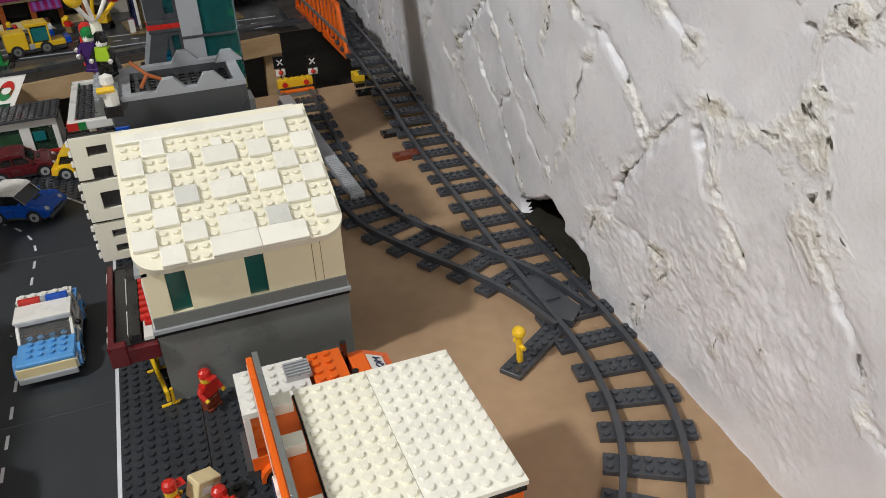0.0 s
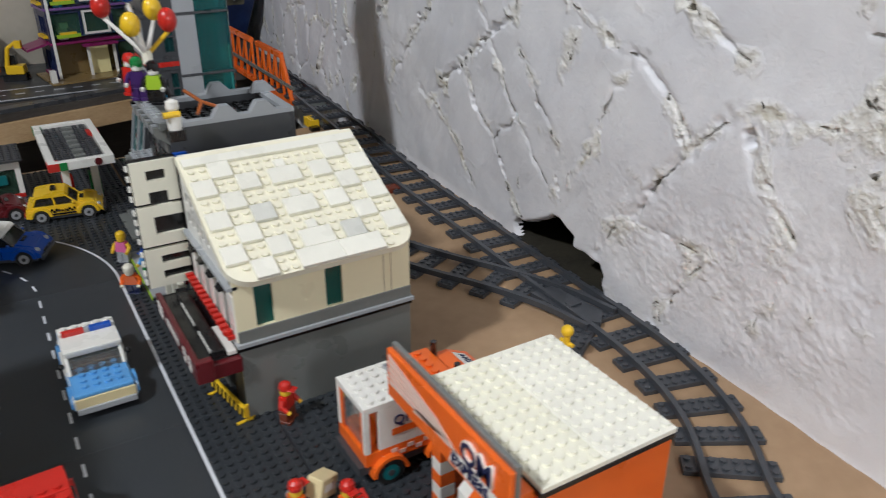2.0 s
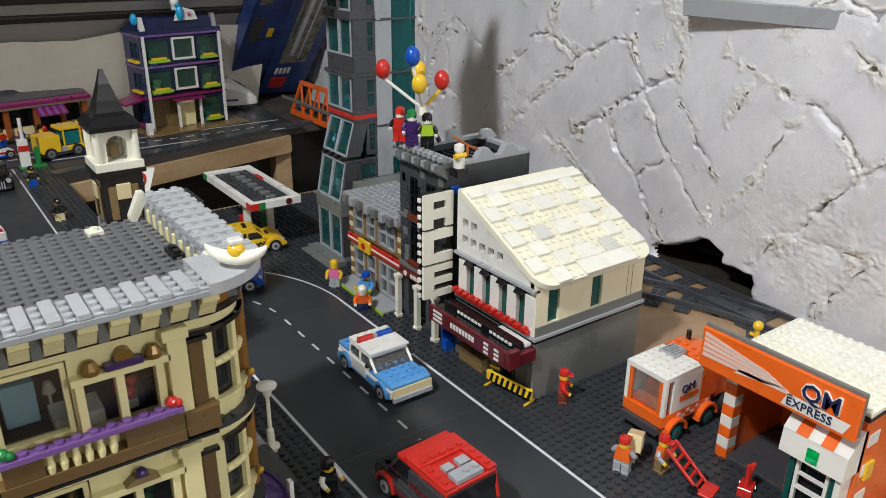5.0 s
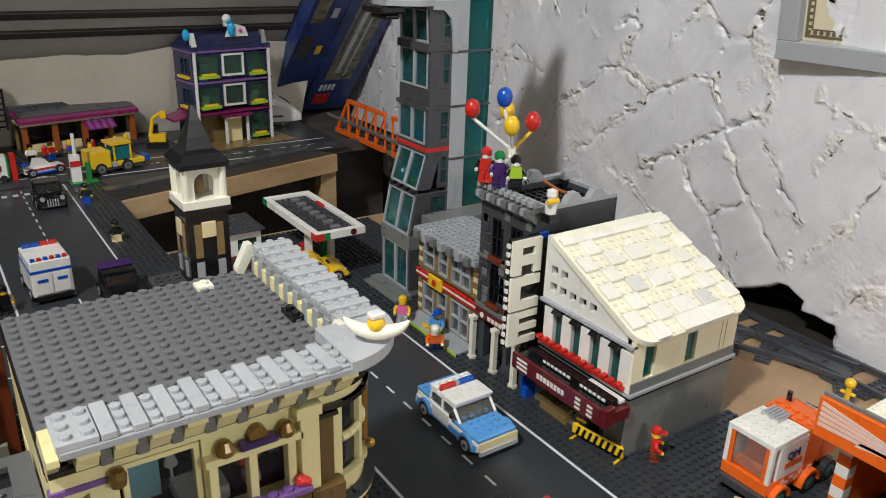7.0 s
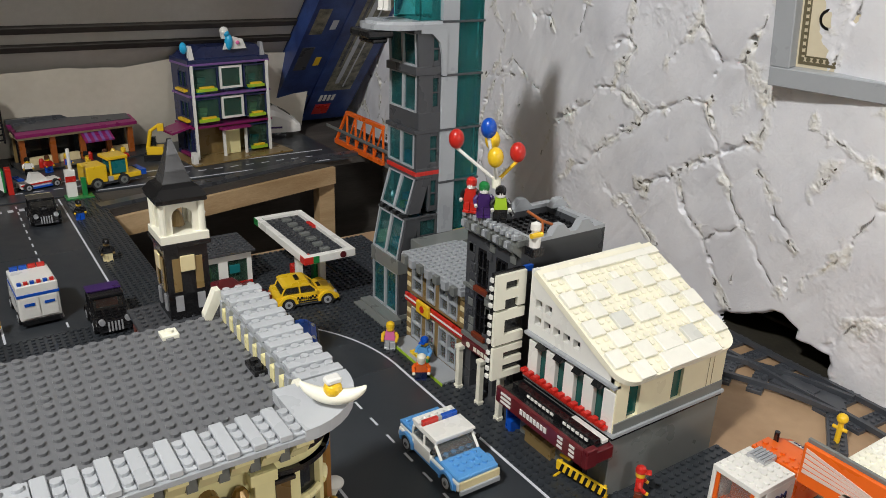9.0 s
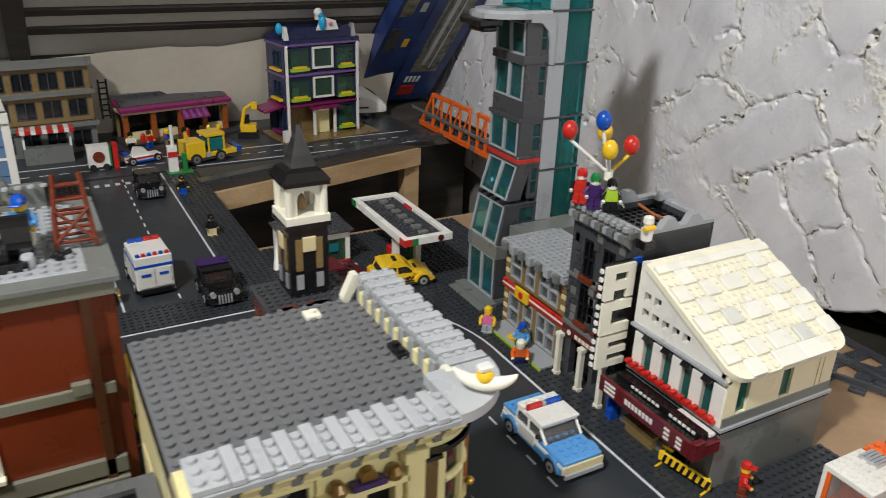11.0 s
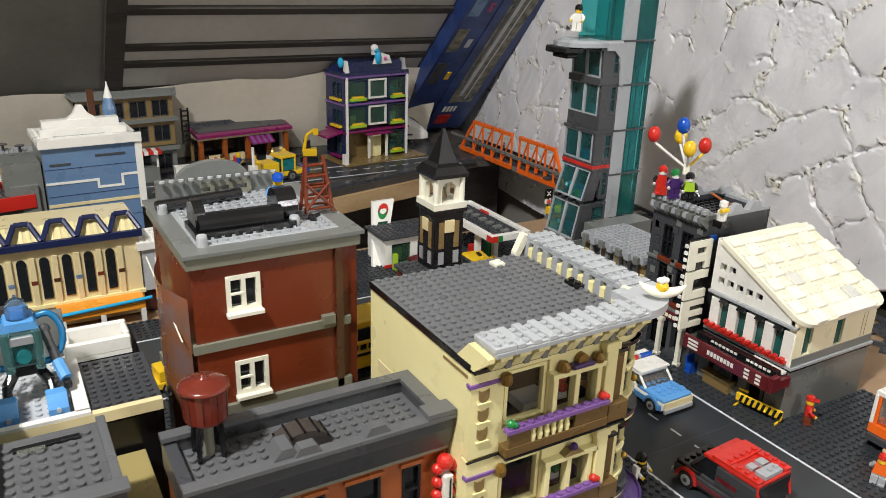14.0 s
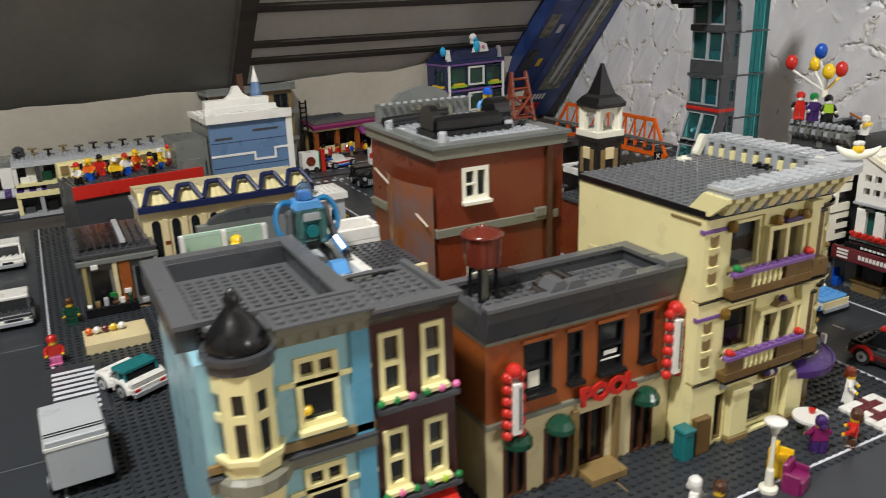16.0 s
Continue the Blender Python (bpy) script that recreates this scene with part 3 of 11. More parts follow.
def tables():
    # near table, with the opening between it and the far one
    t = thing("near_table", "brown hardboard table top under the toy town", "table", (0, 0, 0), kind="structure")
    part("board", Mb().prism([(-1.6, -0.42), (0.338, -0.42), (0.345, 0.0), (0.362, 0.30), (0.375, 0.66), (-1.6, 0.66)], "z", -0.022, -0.003), HARDBOARD, t)
    part("edge_strip", one(0.06, 0.652, -0.07, 0.36, 0.668, -0.024), DARKWOOD, t)
    far = thing("far_table", "far wooden table with a pale pine front beam", "table", (0, 0, 0), kind="structure")
    part("board", Mb().prism([(-1.6, 0.664), (-0.200, 0.664), (-0.200, 0.956), (0.265, 1.070), (0.43, 1.075), (0.46, 1.55), (-1.6, 1.55)], "z", -0.016, -0.003), DARKWOOD, far)
    beam = Mb().prism([(-0.208, 0.945), (0.27, 1.062), (0.265, 1.084), (-0.213, 0.967)], "z", -0.052, -0.0165)
    part("front_beam", beam, PINE, far, "pale pine front beam")
    part("post", one(0.235, 1.069, -0.62, 0.27, 1.099, -0.053), PINE, far, "pale pine post")
    part("post", one(-0.205, 0.96, -0.62, -0.175, 0.985, -0.053), PINE, far, "pale pine post")
    strip = Mb().prism([(-0.205, 0.960), (0.267, 1.075), (0.43, 1.081), (0.43, 1.100), (0.262, 1.097), (-0.210, 0.982)], "z", -0.0025, 0.004)
    part("edge_rail", strip, DGREY, far, "dark grey edge strip")
    # added dark sheet that stands in for the shade below the table
    tagged(part("under_table_shade", one(-0.24, 1.2, -0.78, 0.46, 1.22, -0.02), DARKWOOD), "dark sheet in place of the shade under the far table", "boards", kind="structure")


tables()


# ---- road plates ----
def road_plate(x0, y0, kindof, label, sw=7.2, turn=0):
    th = thing("road_plate", label, "road baseplate", (x0, y0, 0), 0, "road plates", "structure")
    n = 32 * U
    part("plate", one(0, 0, -0.0025, n, n, 0), ROAD if kindof != "studs" else PLATE, th)
    w = 0.0026
    a, b = sw * U, n - sw * U
    lines, dashes, studs = Mb(), Mb(), Mb()
    if kindof == "straight":
        lines.box(a - w, 0, 0, a, n, 0.0003)
        lines.box(b, 0, 0, b + w, n, 0.0003)
        for i in range(8):
            dashes.box(n / 2 - 0.0011, i * 0.032 + 0.009, 0, n / 2 + 0.0011, i * 0.032 + 0.023, 0.0003)
        studs.studs(0, 0, 7, 32, 0)
        studs.studs(n - 7 * U, 0, 7, 32, 0)
    elif kindof == "across":
        lines.box(0, a - w, 0, n, a, 0.0003)
        lines.box(0, b, 0, n, b + w, 0.0003)
        for i in range(8):
            dashes.box(i * 0.032 + 0.009, n / 2 - 0.0011, 0, i * 0.032 + 0.023, n / 2 + 0.0011, 0.0003)
        studs.studs(0, 0, 32, 7, 0)
        studs.studs(0, n - 7 * U, 32, 7, 0)
    elif kindof == "curve":
        for r in (a - w, b):
            m = 40
            v = [((r + d) * math.cos(math.pi / 2 * i / m), (r + d) * math.sin(math.pi / 2 * i / m), 0.0003) for i in range(m + 1) for d in (0, w)]
            lines.add(v, [(2 * i, 2 * i + 1, 2 * i + 3, 2 * i + 2) for i in range(m)])
        for i in range(7):
            q = [(n / 2 + d) * Vector((math.cos(t), math.sin(t))) for t in (0.1 + i * 0.215, 0.2 + i * 0.215) for d in (-0.0011, 0.0011)]
            dashes.add([(p.x, p.y, 0.0003) for p in q], [(0, 1, 3, 2)])
        studs.studs(0, 0, 32, 32, 0, lambda x, y: a - 0.006 < math.hypot(x, y) < b + 0.006)
    else:
        studs.studs(0, 0, 32, 32, 0)
    if lines.v:
        part("edge_line", lines, LINEW, th, "printed white edge lines")
        part("centre_dashes", dashes, LINEW, th, "printed white centre dashes")
    part("stud_field", studs, PLATE, th)
    return th


LINEW = plastic("printed_road_white", (0.66, 0.68, 0.72), 0.4, 0.12)
road_plate(-0.239, 0.02, "straight", "dark grey printed road baseplate with studded pavements")
road_plate(-0.239, -0.236, "straight", "dark grey printed road baseplate with studded pavements")
road_plate(-0.239, 0.276, "curve", "dark grey printed curved road baseplate")
road_plate(-0.495, 0.276, "across", "dark grey printed road baseplate behind the cream house")
road_plate(-0.751, 0.276, "across", "dark grey printed road baseplate before the station hall")
for k in range(2):
    road_plate(-0.4515, 0.534 + k * 0.256, "straight", "dark grey printed road baseplate with studded pavements", 7.9)
for k in range(4):
    road_plate(-1.083, -0.056 + k * 0.256, "straight", "dark grey printed road baseplate beside the stores", 6.0)


def far_street():
    th = thing("far_street", "dark grey printed far street with white lines", "road", (0, 1.06, 0), 0, "", "structure")
    part("plate", one(-1.3, 0, -0.0025, 0.30, 0.46, 0), ROAD, th)
    lines = Mb().box(-0.19, 0.005, 0, 0.26, 0.009, 0.0003).box(-1.3, 0.085, 0, 0.28, 0.089, 0.0003)
    part("edge_line", lines, LINEW, th, "printed white edge lines")
    dash = Mb()
    for i in range(48):
        dash.box(-1.28 + i * 0.032, 0.046, 0, -1.264 + i * 0.032, 0.049, 0.0003)
    part("centre_dashes", dash, LINEW, th, "printed white centre dashes")
    cross = Mb()
    for i in range(8):
        cross.box(-0.387 + i * 0.0165, -0.052, 0, -0.379 + i * 0.0165, -0.040, 0.0003)
    part("stop_blocks", cross, LINEW, th, "printed white give-way blocks")
    tagged(part("crossing_plate", one(-0.884, 0.262, 0.0002, -0.829, 0.380, 0.0021), ROAD), "smooth dark grey road tiles under the crossing", "road", kind="structure")
    zebra = Mb()
    for i in range(9):
        zebra.box(-0.876, -0.790 + i * 0.0112, 0.0021, -0.836, -0.784 + i * 0.0112, 0.0024)
    tagged(part("zebra_crossing", zebra, LINEW), "printed white zebra crossing", "road marking", kind="structure").location = (0, 1.06, 0)


far_street()
road_plate(-0.495, -0.33, "across", "dark grey printed road baseplate before the pool hall", 6.0)
road_plate(-0.751, -0.33, "across", "dark grey printed road baseplate before the pool hall", 6.0)


def stud_plate(x0, y0, nx, ny, mat, label, z=0.0, h=0.0025):
    th = thing("baseplate", label, "baseplate", (x0, y0, z), 0, "", "structure")
    part("plate", one(0, 0, -h, nx * U, ny * U, 0), mat, th)
    part("stud_field", Mb().studs(0, 0, nx, ny, 0), mat, th)
    return th


stud_plate(0.0175, -0.2555, 16, 32, PLATE, "dark grey studded baseplate of the delivery depot")
stud_plate(0.0175, 0.262, 12, 48, PLATE, "dark grey studded baseplate by the glass tower")
stud_plate(-0.194, 0.534, 26, 14, PLATE, "dark grey studded baseplate of the filling station")
PAVEGREY = plastic("bluish_light_grey_plastic", (0.44, 0.455, 0.50))
stud_plate(-0.2575, 0.068, 5, 18, PAVEGREY, "light grey studded forecourt plate", 0.0045, 0.0028)
pt = thing("paving_tiles", "smooth grey paving tiles beside the forecourt", "paving", kind="structure")
part("paving_tile", one(-0.2575, 0.012, 0.0046, -0.2335, 0.067, 0.0074), PAVEGREY, pt)
part("paving_tile", one(-0.2330, 0.012, 0.0046, -0.2180, 0.067, 0.0074), DGREY, pt, "dark grey tile")
stud_plate(-0.495, -0.074, 32, 43, PLATE, "dark grey studded baseplate under the houses")
stud_plate(-0.8265, 0.2725, 14, 30, PLATE, "dark grey studded baseplate behind the crossing")
stud_plate(-0.8265, -0.074, 41, 43, PLATE, "dark grey studded baseplate under the houses")


# ---- helpers for brick buildings ----
def window(parent, axis, a, b0, b1, z0, z1, mat=WHITE, bar=0.0022, depth=0.004, glass=DARKGLASS, cross=1, rows=1, sill=True, out=-1):
    """A framed window in the plane axis = a, whose outside lies on the side out."""
    step, rise = (b1 - b0 - bar) / cross, (z1 - z0 - bar) / rows
    holes = [(b0 + bar + i * step, b0 + (i + 1) * step, z0 + bar + k * rise, z0 + (k + 1) * rise) for i in range(cross) for k in range(rows)]
    face, back = a + out * 0.001, a - out * depth
    fr = wall_with_holes(Mb(), axis, min(face, back), abs(face - back), b0, b1, z0, z1, holes)
    w = part("window", fr, mat, parent)
    lo, hi = sorted((a - out * 0.0025, a - out * 0.0033))
    part("pane", Mb().box(*((b0 + bar, lo, z0 + bar, b1 - bar, hi, z1 - bar) if axis == "y" else (lo, b0 + bar, z0 + bar, hi, b1 - bar, z1 - bar))), glass, w)
    if sill:
        lo, hi = sorted((a, a + out * 0.006))
        part("sill", Mb().box(*((b0 - 0.001, lo, z0 - 0.0032, b1 + 0.001, hi, z0) if axis == "y" else (lo, b0 - 0.001, z0 - 0.0032, hi, b1 + 0.001, z0)), 0.0003), mat, w)
    return w


def shell_walls(parent, x0, y0, x1, y1, z0, z1, mat, name="wall", t=0.008, south=(), west=(), east=(), north=()):
    """Four walls with holes; each is a part."""
    for nm, ax, at, a0, a1, holes in (("s", "y", y0, x0, x1, south), ("n", "y", y1 - t, x0, x1, north), ("w", "x", x0, y0 + t, y1 - t, west), ("e", "x", x1 - t, y0 + t, y1 - t, east)):
        part(name, wall_with_holes(Mb(), ax, at, t, a0, a1, z0, z1, list(holes)), mat, parent)


def hoop(mb, x0, y0, x1, y1, w, z0, z1):
    """A square ring, w wide, as one closed piece; w may be (west, south, east, north)."""
    ww, ws, we, wn = w if isinstance(w, tuple) else (w, w, w, w)
    out = [(x0, y0), (x1, y0), (x1, y1), (x0, y1)]
    inn = [(x0 + ww, y0 + ws), (x1 - we, y0 + ws), (x1 - we, y1 - wn), (x0 + ww, y1 - wn)]
    v = [(x, y, z) for z in (z0, z1) for x, y in out + inn]
    f = []
    for i in range(4):
        j = (i + 1) % 4
        f += [(8 + i, 8 + j, 12 + j, 12 + i), (j, i, 4 + i, 4 + j), (i, j, 8 + j, 8 + i), (4 + j, 4 + i, 12 + i, 12 + j)]
    return mb.add(v, f)


def rim(parent, x0, y0, x1, y1, z, w, h, mat, name="parapet"):
    return part(name, hoop(Mb(), x0, y0, x1, y1, w, z, z + h), mat, parent)


def flat_roof(parent, x0, y0, x1, y1, z, mat, name="roof", skip=None):
    nx, ny = round((x1 - x0) / U), round((y1 - y0) / U)
    r = part(name, one(x0, y0, z - PH, x1, y1, z), mat, parent)
    part("roof_studs", Mb().studs(x0, y0, nx, ny, z, skip), mat, r)
    return r


# ---- the theatre ----
def theatre():
    th = thing("theatre", "white-roofed toy theatre with dark grey ground floor and maroon canopy", "toy building", (0, 0, 0))
    L, D = 0.134, 0.112
    zb = 0.058
    part("ground_floor_wall", one(0, 0, 0, L, 0.008, zb), MGREY, th, "dark grey ground floor wall")
    part("ground_floor_wall", one(L - 0.008, 0.008, 0, L, D, zb), MGREY, th)
    part("ground_floor_wall", one(0.008, D - 0.008, 0, L - 0.008, D, zb), MGREY, th)
    low = Mb()
    wall_with_holes(low, "x", 0.0, 0.008, 0.008, D, 0, zb, [(0.022, 0.046, 0.0, 0.05), (0.056, 0.098, 0.012, 0.05)])
    part("ground_floor_wall", low, MGREY, th)
    # black sheet gives the shade of the entrance recess
    part("entrance_back", one(0.03, 0.010, 0, 0.032, D - 0.01, 0.056), BLACK, th)
    for i in range(3):
        part("entrance_post", one(0.0005, 0.024 + i * 0.03, 0, 0.006, 0.028 + i * 0.03, 0.05), DGREY, th)
    part("entrance_bench", one(-0.006, 0.062, 0, 0.004, 0.098, 0.0125).box(-0.008, 0.060, 0.0125, 0.004, 0.100, 0.0155, 0.0003), DTAN, th)
    part("poster_frame", one(-0.0012, 0.064, 0.016, 0.0, 0.09, 0.046), DGREY, th)
    part("floor_band", one(-0.001, -0.0015, zb, L + 0.001, D, zb + PH), BLACK, th, "thin black band")
    part("floor_ledge", one(-0.002, -0.003, zb + PH, L + 0.002, D, zb + 2 * PH), LGREY, th)
    z0 = zb + 2 * PH
    up = Mb()
    wall_with_holes(up, "y", 0.0, 0.008, 0.0, L, z0, 0.1135, [(0.014, 0.027, z0 + 0.0094, 0.110), (0.066, 0.079, z0 + 0.0094, 0.110)])
    part("upper_wall", Mb().prism([(0.008, z0), (D, z0), (D, 0.166), (0.008, 0.1175)], "x", L - 0.008, L), AGED, th)
    part("upper_wall", one(0.008, D - 0.008, z0, L - 0.008, D, 0.164), AGED, th)
    part("wall_foot", one(0.0, -0.0012, z0, L, 0.0, z0 + 0.0092), MGREY, th, "grey brick course at the foot of the end wall")
    for x in (0.112, 0.118):
        part("wall_seam", one(x, -0.0004, z0 + 0.0094, x + 0.0004, 0.0, 0.1130), DTAN, th)
    part("upper_wall", up, AGED, th, "cream upper end wall")
    for x0, x1, za, zc in ((0.014, 0.027, z0 + 0.0094, 0.110), (0.066, 0.079, z0 + 0.0094, 0.110)):
        part("slit_window", one(x0, 0.0025, za, x1, 0.0045, zc), TGREEN, th, "dark teal clear slit window")
    # street front: white pilasters between teal strips, black cap slopes, gable with square holes
    part("window_strip_backing", one(0.004, 0.008, z0, 0.006, D - 0.008, 0.107), TGREEN, th, "dark teal clear window strips")
    for i in range(5):
        y = 0.001 + i * 0.0235
        part("pilaster", one(-0.001, y, z0, 0.0038, y + 0.0125, 0.101), WHITE, th)
        if i < 4:
            part("cap_slope", Mb().prism([(-0.006, 0.100), (0.003, 0.100), (0.003, 0.1055), (-0.001, 0.1055)], "y", y + 0.0132, y + 0.0228), BLACK, th)
    part("cornice_tile", one(-0.004, 0.0, 0.1055, 0.004, D, 0.1085), LGREY, th)
    gab = Mb()
    holes = [(0.0455 + k * 0.0125, 0.0538 + k * 0.0125, 0.1175, 0.1258) for k in range(5)] + [(0.0830 + k * 0.0125, 0.0913 + k * 0.0125, 0.1335, 0.1418) for k in range(2)]
    n = 26
    for i in range(n):
        ya, yb = 0.004 + (D - 0.004) * i / n, 0.004 + (D - 0.004) * (i + 1) / n
        top = 0.1125 + 0.056 * ((ya + yb) / 2 - 0.0) / D
        wall_with_holes(gab, "x", 0.0, 0.006, ya, yb, 0.1085, top, [h for h in ((max(a, ya), min(b, yb), c, d) for a, b, c, d in holes if b > ya and a < yb) if h[3] < top])
    part("gable", gab, WHITE, th, "white gable with square holes")
    # dark board in place of the shade behind the square holes
    part("gable_shadow_board", Mb().prism([(0.006, 0.109), (D - 0.002, 0.109), (D - 0.002, 0.160), (0.006, 0.110)], "x", 0.012, 0.0135), DGREY, th)
    part("red_trim", one(-0.006, 0.004, z0 + 0.002, -0.001, D - 0.004, z0 + 0.0052), RED, th)
    for i in range(13):
        part("red_cleat", one(-0.008, 0.006 + i * 0.0082, z0 + 0.0052, -0.002, 0.0105 + i * 0.0082, z0 + 0.0085), RED, th)
    # canopy
    can = part("canopy", one(-0.028, -0.004, 0.044, 0.0, 0.112, 0.056, 0.0008).box(-0.032, -0.006, 0.0445, -0.020, 0.0, 0.0620, 0.0008).box(-0.032, 0.0, 0.0445, -0.0278, 0.112, 0.0600, 0.0006), DRED, th, "maroon canopy box")
    part("canopy_tray", one(-0.0272, 0.0005, 0.0562, -0.0005, 0.1115, 0.0568), BLACK, can, "black tray inside the canopy")
    part("letter_rail", one(-0.018, 0.002, 0.0568, -0.010, 0.106, 0.0625), BLACK, can)
    for y0, y1, zz in ((0.008, 0.042, 0), (0.050, 0.088, 1)):
        bars = Mb()
        for k in range(7 if zz else 6):
            bars.box(-0.0189, y0 + k * 0.0052, 0.0585, -0.0181, y0 + 0.0036 + k * 0.0052, 0.0608)
        part("sign_print", bars, WHITE, can, "white sign characters that cannot be read")
    bars = Mb()
    for y0 in (0.004, 0.018, 0.086):
        for k in range(3):
            bars.box(-0.0328, y0 + 0.004, 0.0475 + k * 0.0042, -0.0322, y0 + (0.018 if y0 > 0.05 else 0.010), 0.0497 + k * 0.0042)
    for k in range(8):
        bars.box(-0.0328, 0.042 + k * 0.0045, 0.0505, -0.0322, 0.0452 + k * 0.0045, 0.0555)
    part("sign_print", bars, WHITE, can, "white printed bars")
    part("canopy_tile", one(-0.0085, 0.001, 0.0569, -0.002, 0.040, 0.0600), WHITE, can)
    # roof: one sloping stud field with raised square tiles
    a, b = Vector((0, 0.104, 0.169)), Vector((0, -0.010, 0.114))
    length = (a - b).length
    pitch = math.degrees(math.atan2(a.z - b.z, a.y - b.y))
    m = Matrix.Translation((-0.003, b.y, b.z)) @ pose(0, 0, 0, pitch, 0, 0)
    W = 17 * U + 0.004
    rad = 0.018

    def outline(inset=0.0):
        pts = []
        for cx, cy, t0 in ((rad, rad, 180), (W - rad, rad, 270)):
            pts += [(cx + (rad - inset) * math.cos(radians(t0 + 9 * i)), cy + (rad - inset) * math.sin(radians(t0 + 9 * i))) for i in range(11)]
        return pts + [(W - inset, length - inset), (inset, length - inset)]

    roof = part("roof", Mb().prism(outline(), "z", -0.0055, 0.0, m), AGEDROOF, th, "yellowed white studded roof plates")
    nx, ny = 17, int(length / U)
    rnd = random.Random(21)
    taken, tiles = set(), []
    corners = {(0, 0), (1, 0), (0, 1), (16, 0), (15, 0), (16, 1)}

    def lay(i, j, w, h):
        cells = [(p, q) for p in range(i, i + w) for q in range(j, j + h)]
        if any(c in taken or c[0] >= nx or c[1] >= ny or c in corners for c in cells):
            return
        taken.update(cells)
        tiles.append((i, j, w, h))

    # plain tiles laid like a chequerboard, in a broad run down the middle
    lay(0, ny - 1, 17, 1)
    lay(6, 0, 4, 2)
    lay(10, 0, 4, 2)
    for r in range(7):
        j = ny - 3 - 2 * r
        for k, i in enumerate((0, 2, 4, 11, 13, 15)):
            if (k + r + (k > 2)) % 2:
                lay(i, j, 2, 2)
        if r in (1, 3, 5):
            lay(7, j, 3, 2)
        elif rnd.random() < 0.7:
            lay(8, j, 1, 1)
    ox = 0.002
    for i, j, w, h in tiles:
        part("roof_tile", Mb().box(ox + i * U + 0.0001, j * U + 0.0001, 0, ox + (i + w) * U - 0.0001, (j + h) * U - 0.0001, PH, 0.00035, m), LGWHITE if (i, j) in ((4, 6), (11, 2)) else IVORY, roof)
    sk = {(i, j) for i in range(nx) for j in range(ny) if (i, j) in taken or (i, j) in corners}
    sm = Mb()
    for i in range(nx):
        for j in range(ny):
            if (i, j) not in sk:
                sm.stud(ox + (i + 0.5) * U, (j + 0.5) * U, 0, 10, m)
    part("roof_studs", sm, AGEDROOF, roof)
    part("soffit", Mb().prism([(0.0, 0.112), (0.110, 0.166), (0.110, 0.168), (0.0, 0.1148)], "x", 0.004, L - 0.004), CREAM, th)


AGEDROOF = plastic("yellowed_roof_plastic", (0.86, 0.825, 0.66))
LGWHITE = plastic("greyed_white_plastic", (0.68, 0.68, 0.62))
theatre()


def ace_sign():
    th = thing("hanging_sign", "tall black hanging sign with cream letters ACE", "sign", (-0.034, 0.121, 0.060))
    W, H = 0.034, 0.106
    part("backing", one(0, 0, 0, W, 0.004, H), BLACK, th)
    part("bracket", one(W - 0.002, 0.001, 0.1, W + 0.010, 0.004, 0.106), BLUE, th, "blue bracket")
    cell = 0.0352
    # openings of each letter, in shares of its width and height
    cuts = (((0.32, 0.74, 0.54, 0.78), (0.32, 0.74, 0.0, 0.26)), ((0.34, 1.0, 0.28, 0.72),), ((0.36, 1.0, 0.20, 0.40), (0.36, 1.0, 0.60, 0.80)))
    for k, openings in enumerate(cuts):
        z0 = H - (k + 1) * cell + 0.001
        lw, lh = W - 0.001, cell - 0.0026
        mb = wall_with_holes(Mb(), "y", -0.0032, 0.0032, 0.0005, 0.0005 + lw, z0, z0 + lh, [(0.0005 + a * lw, 0.0005 + b * lw, z0 + c * lh, z0 + d * lh) for a, b, c, d in openings])
        part("letter", mb, CREAM, th, "cream letter of stacked plates")
        for s in range(4):
            part("edge_clip", one(-0.0022, 0.0, z0 + 0.002 + s * 0.008, 0.0, 0.004, z0 + 0.006 + s * 0.008), WHITE, th)


ace_sign()


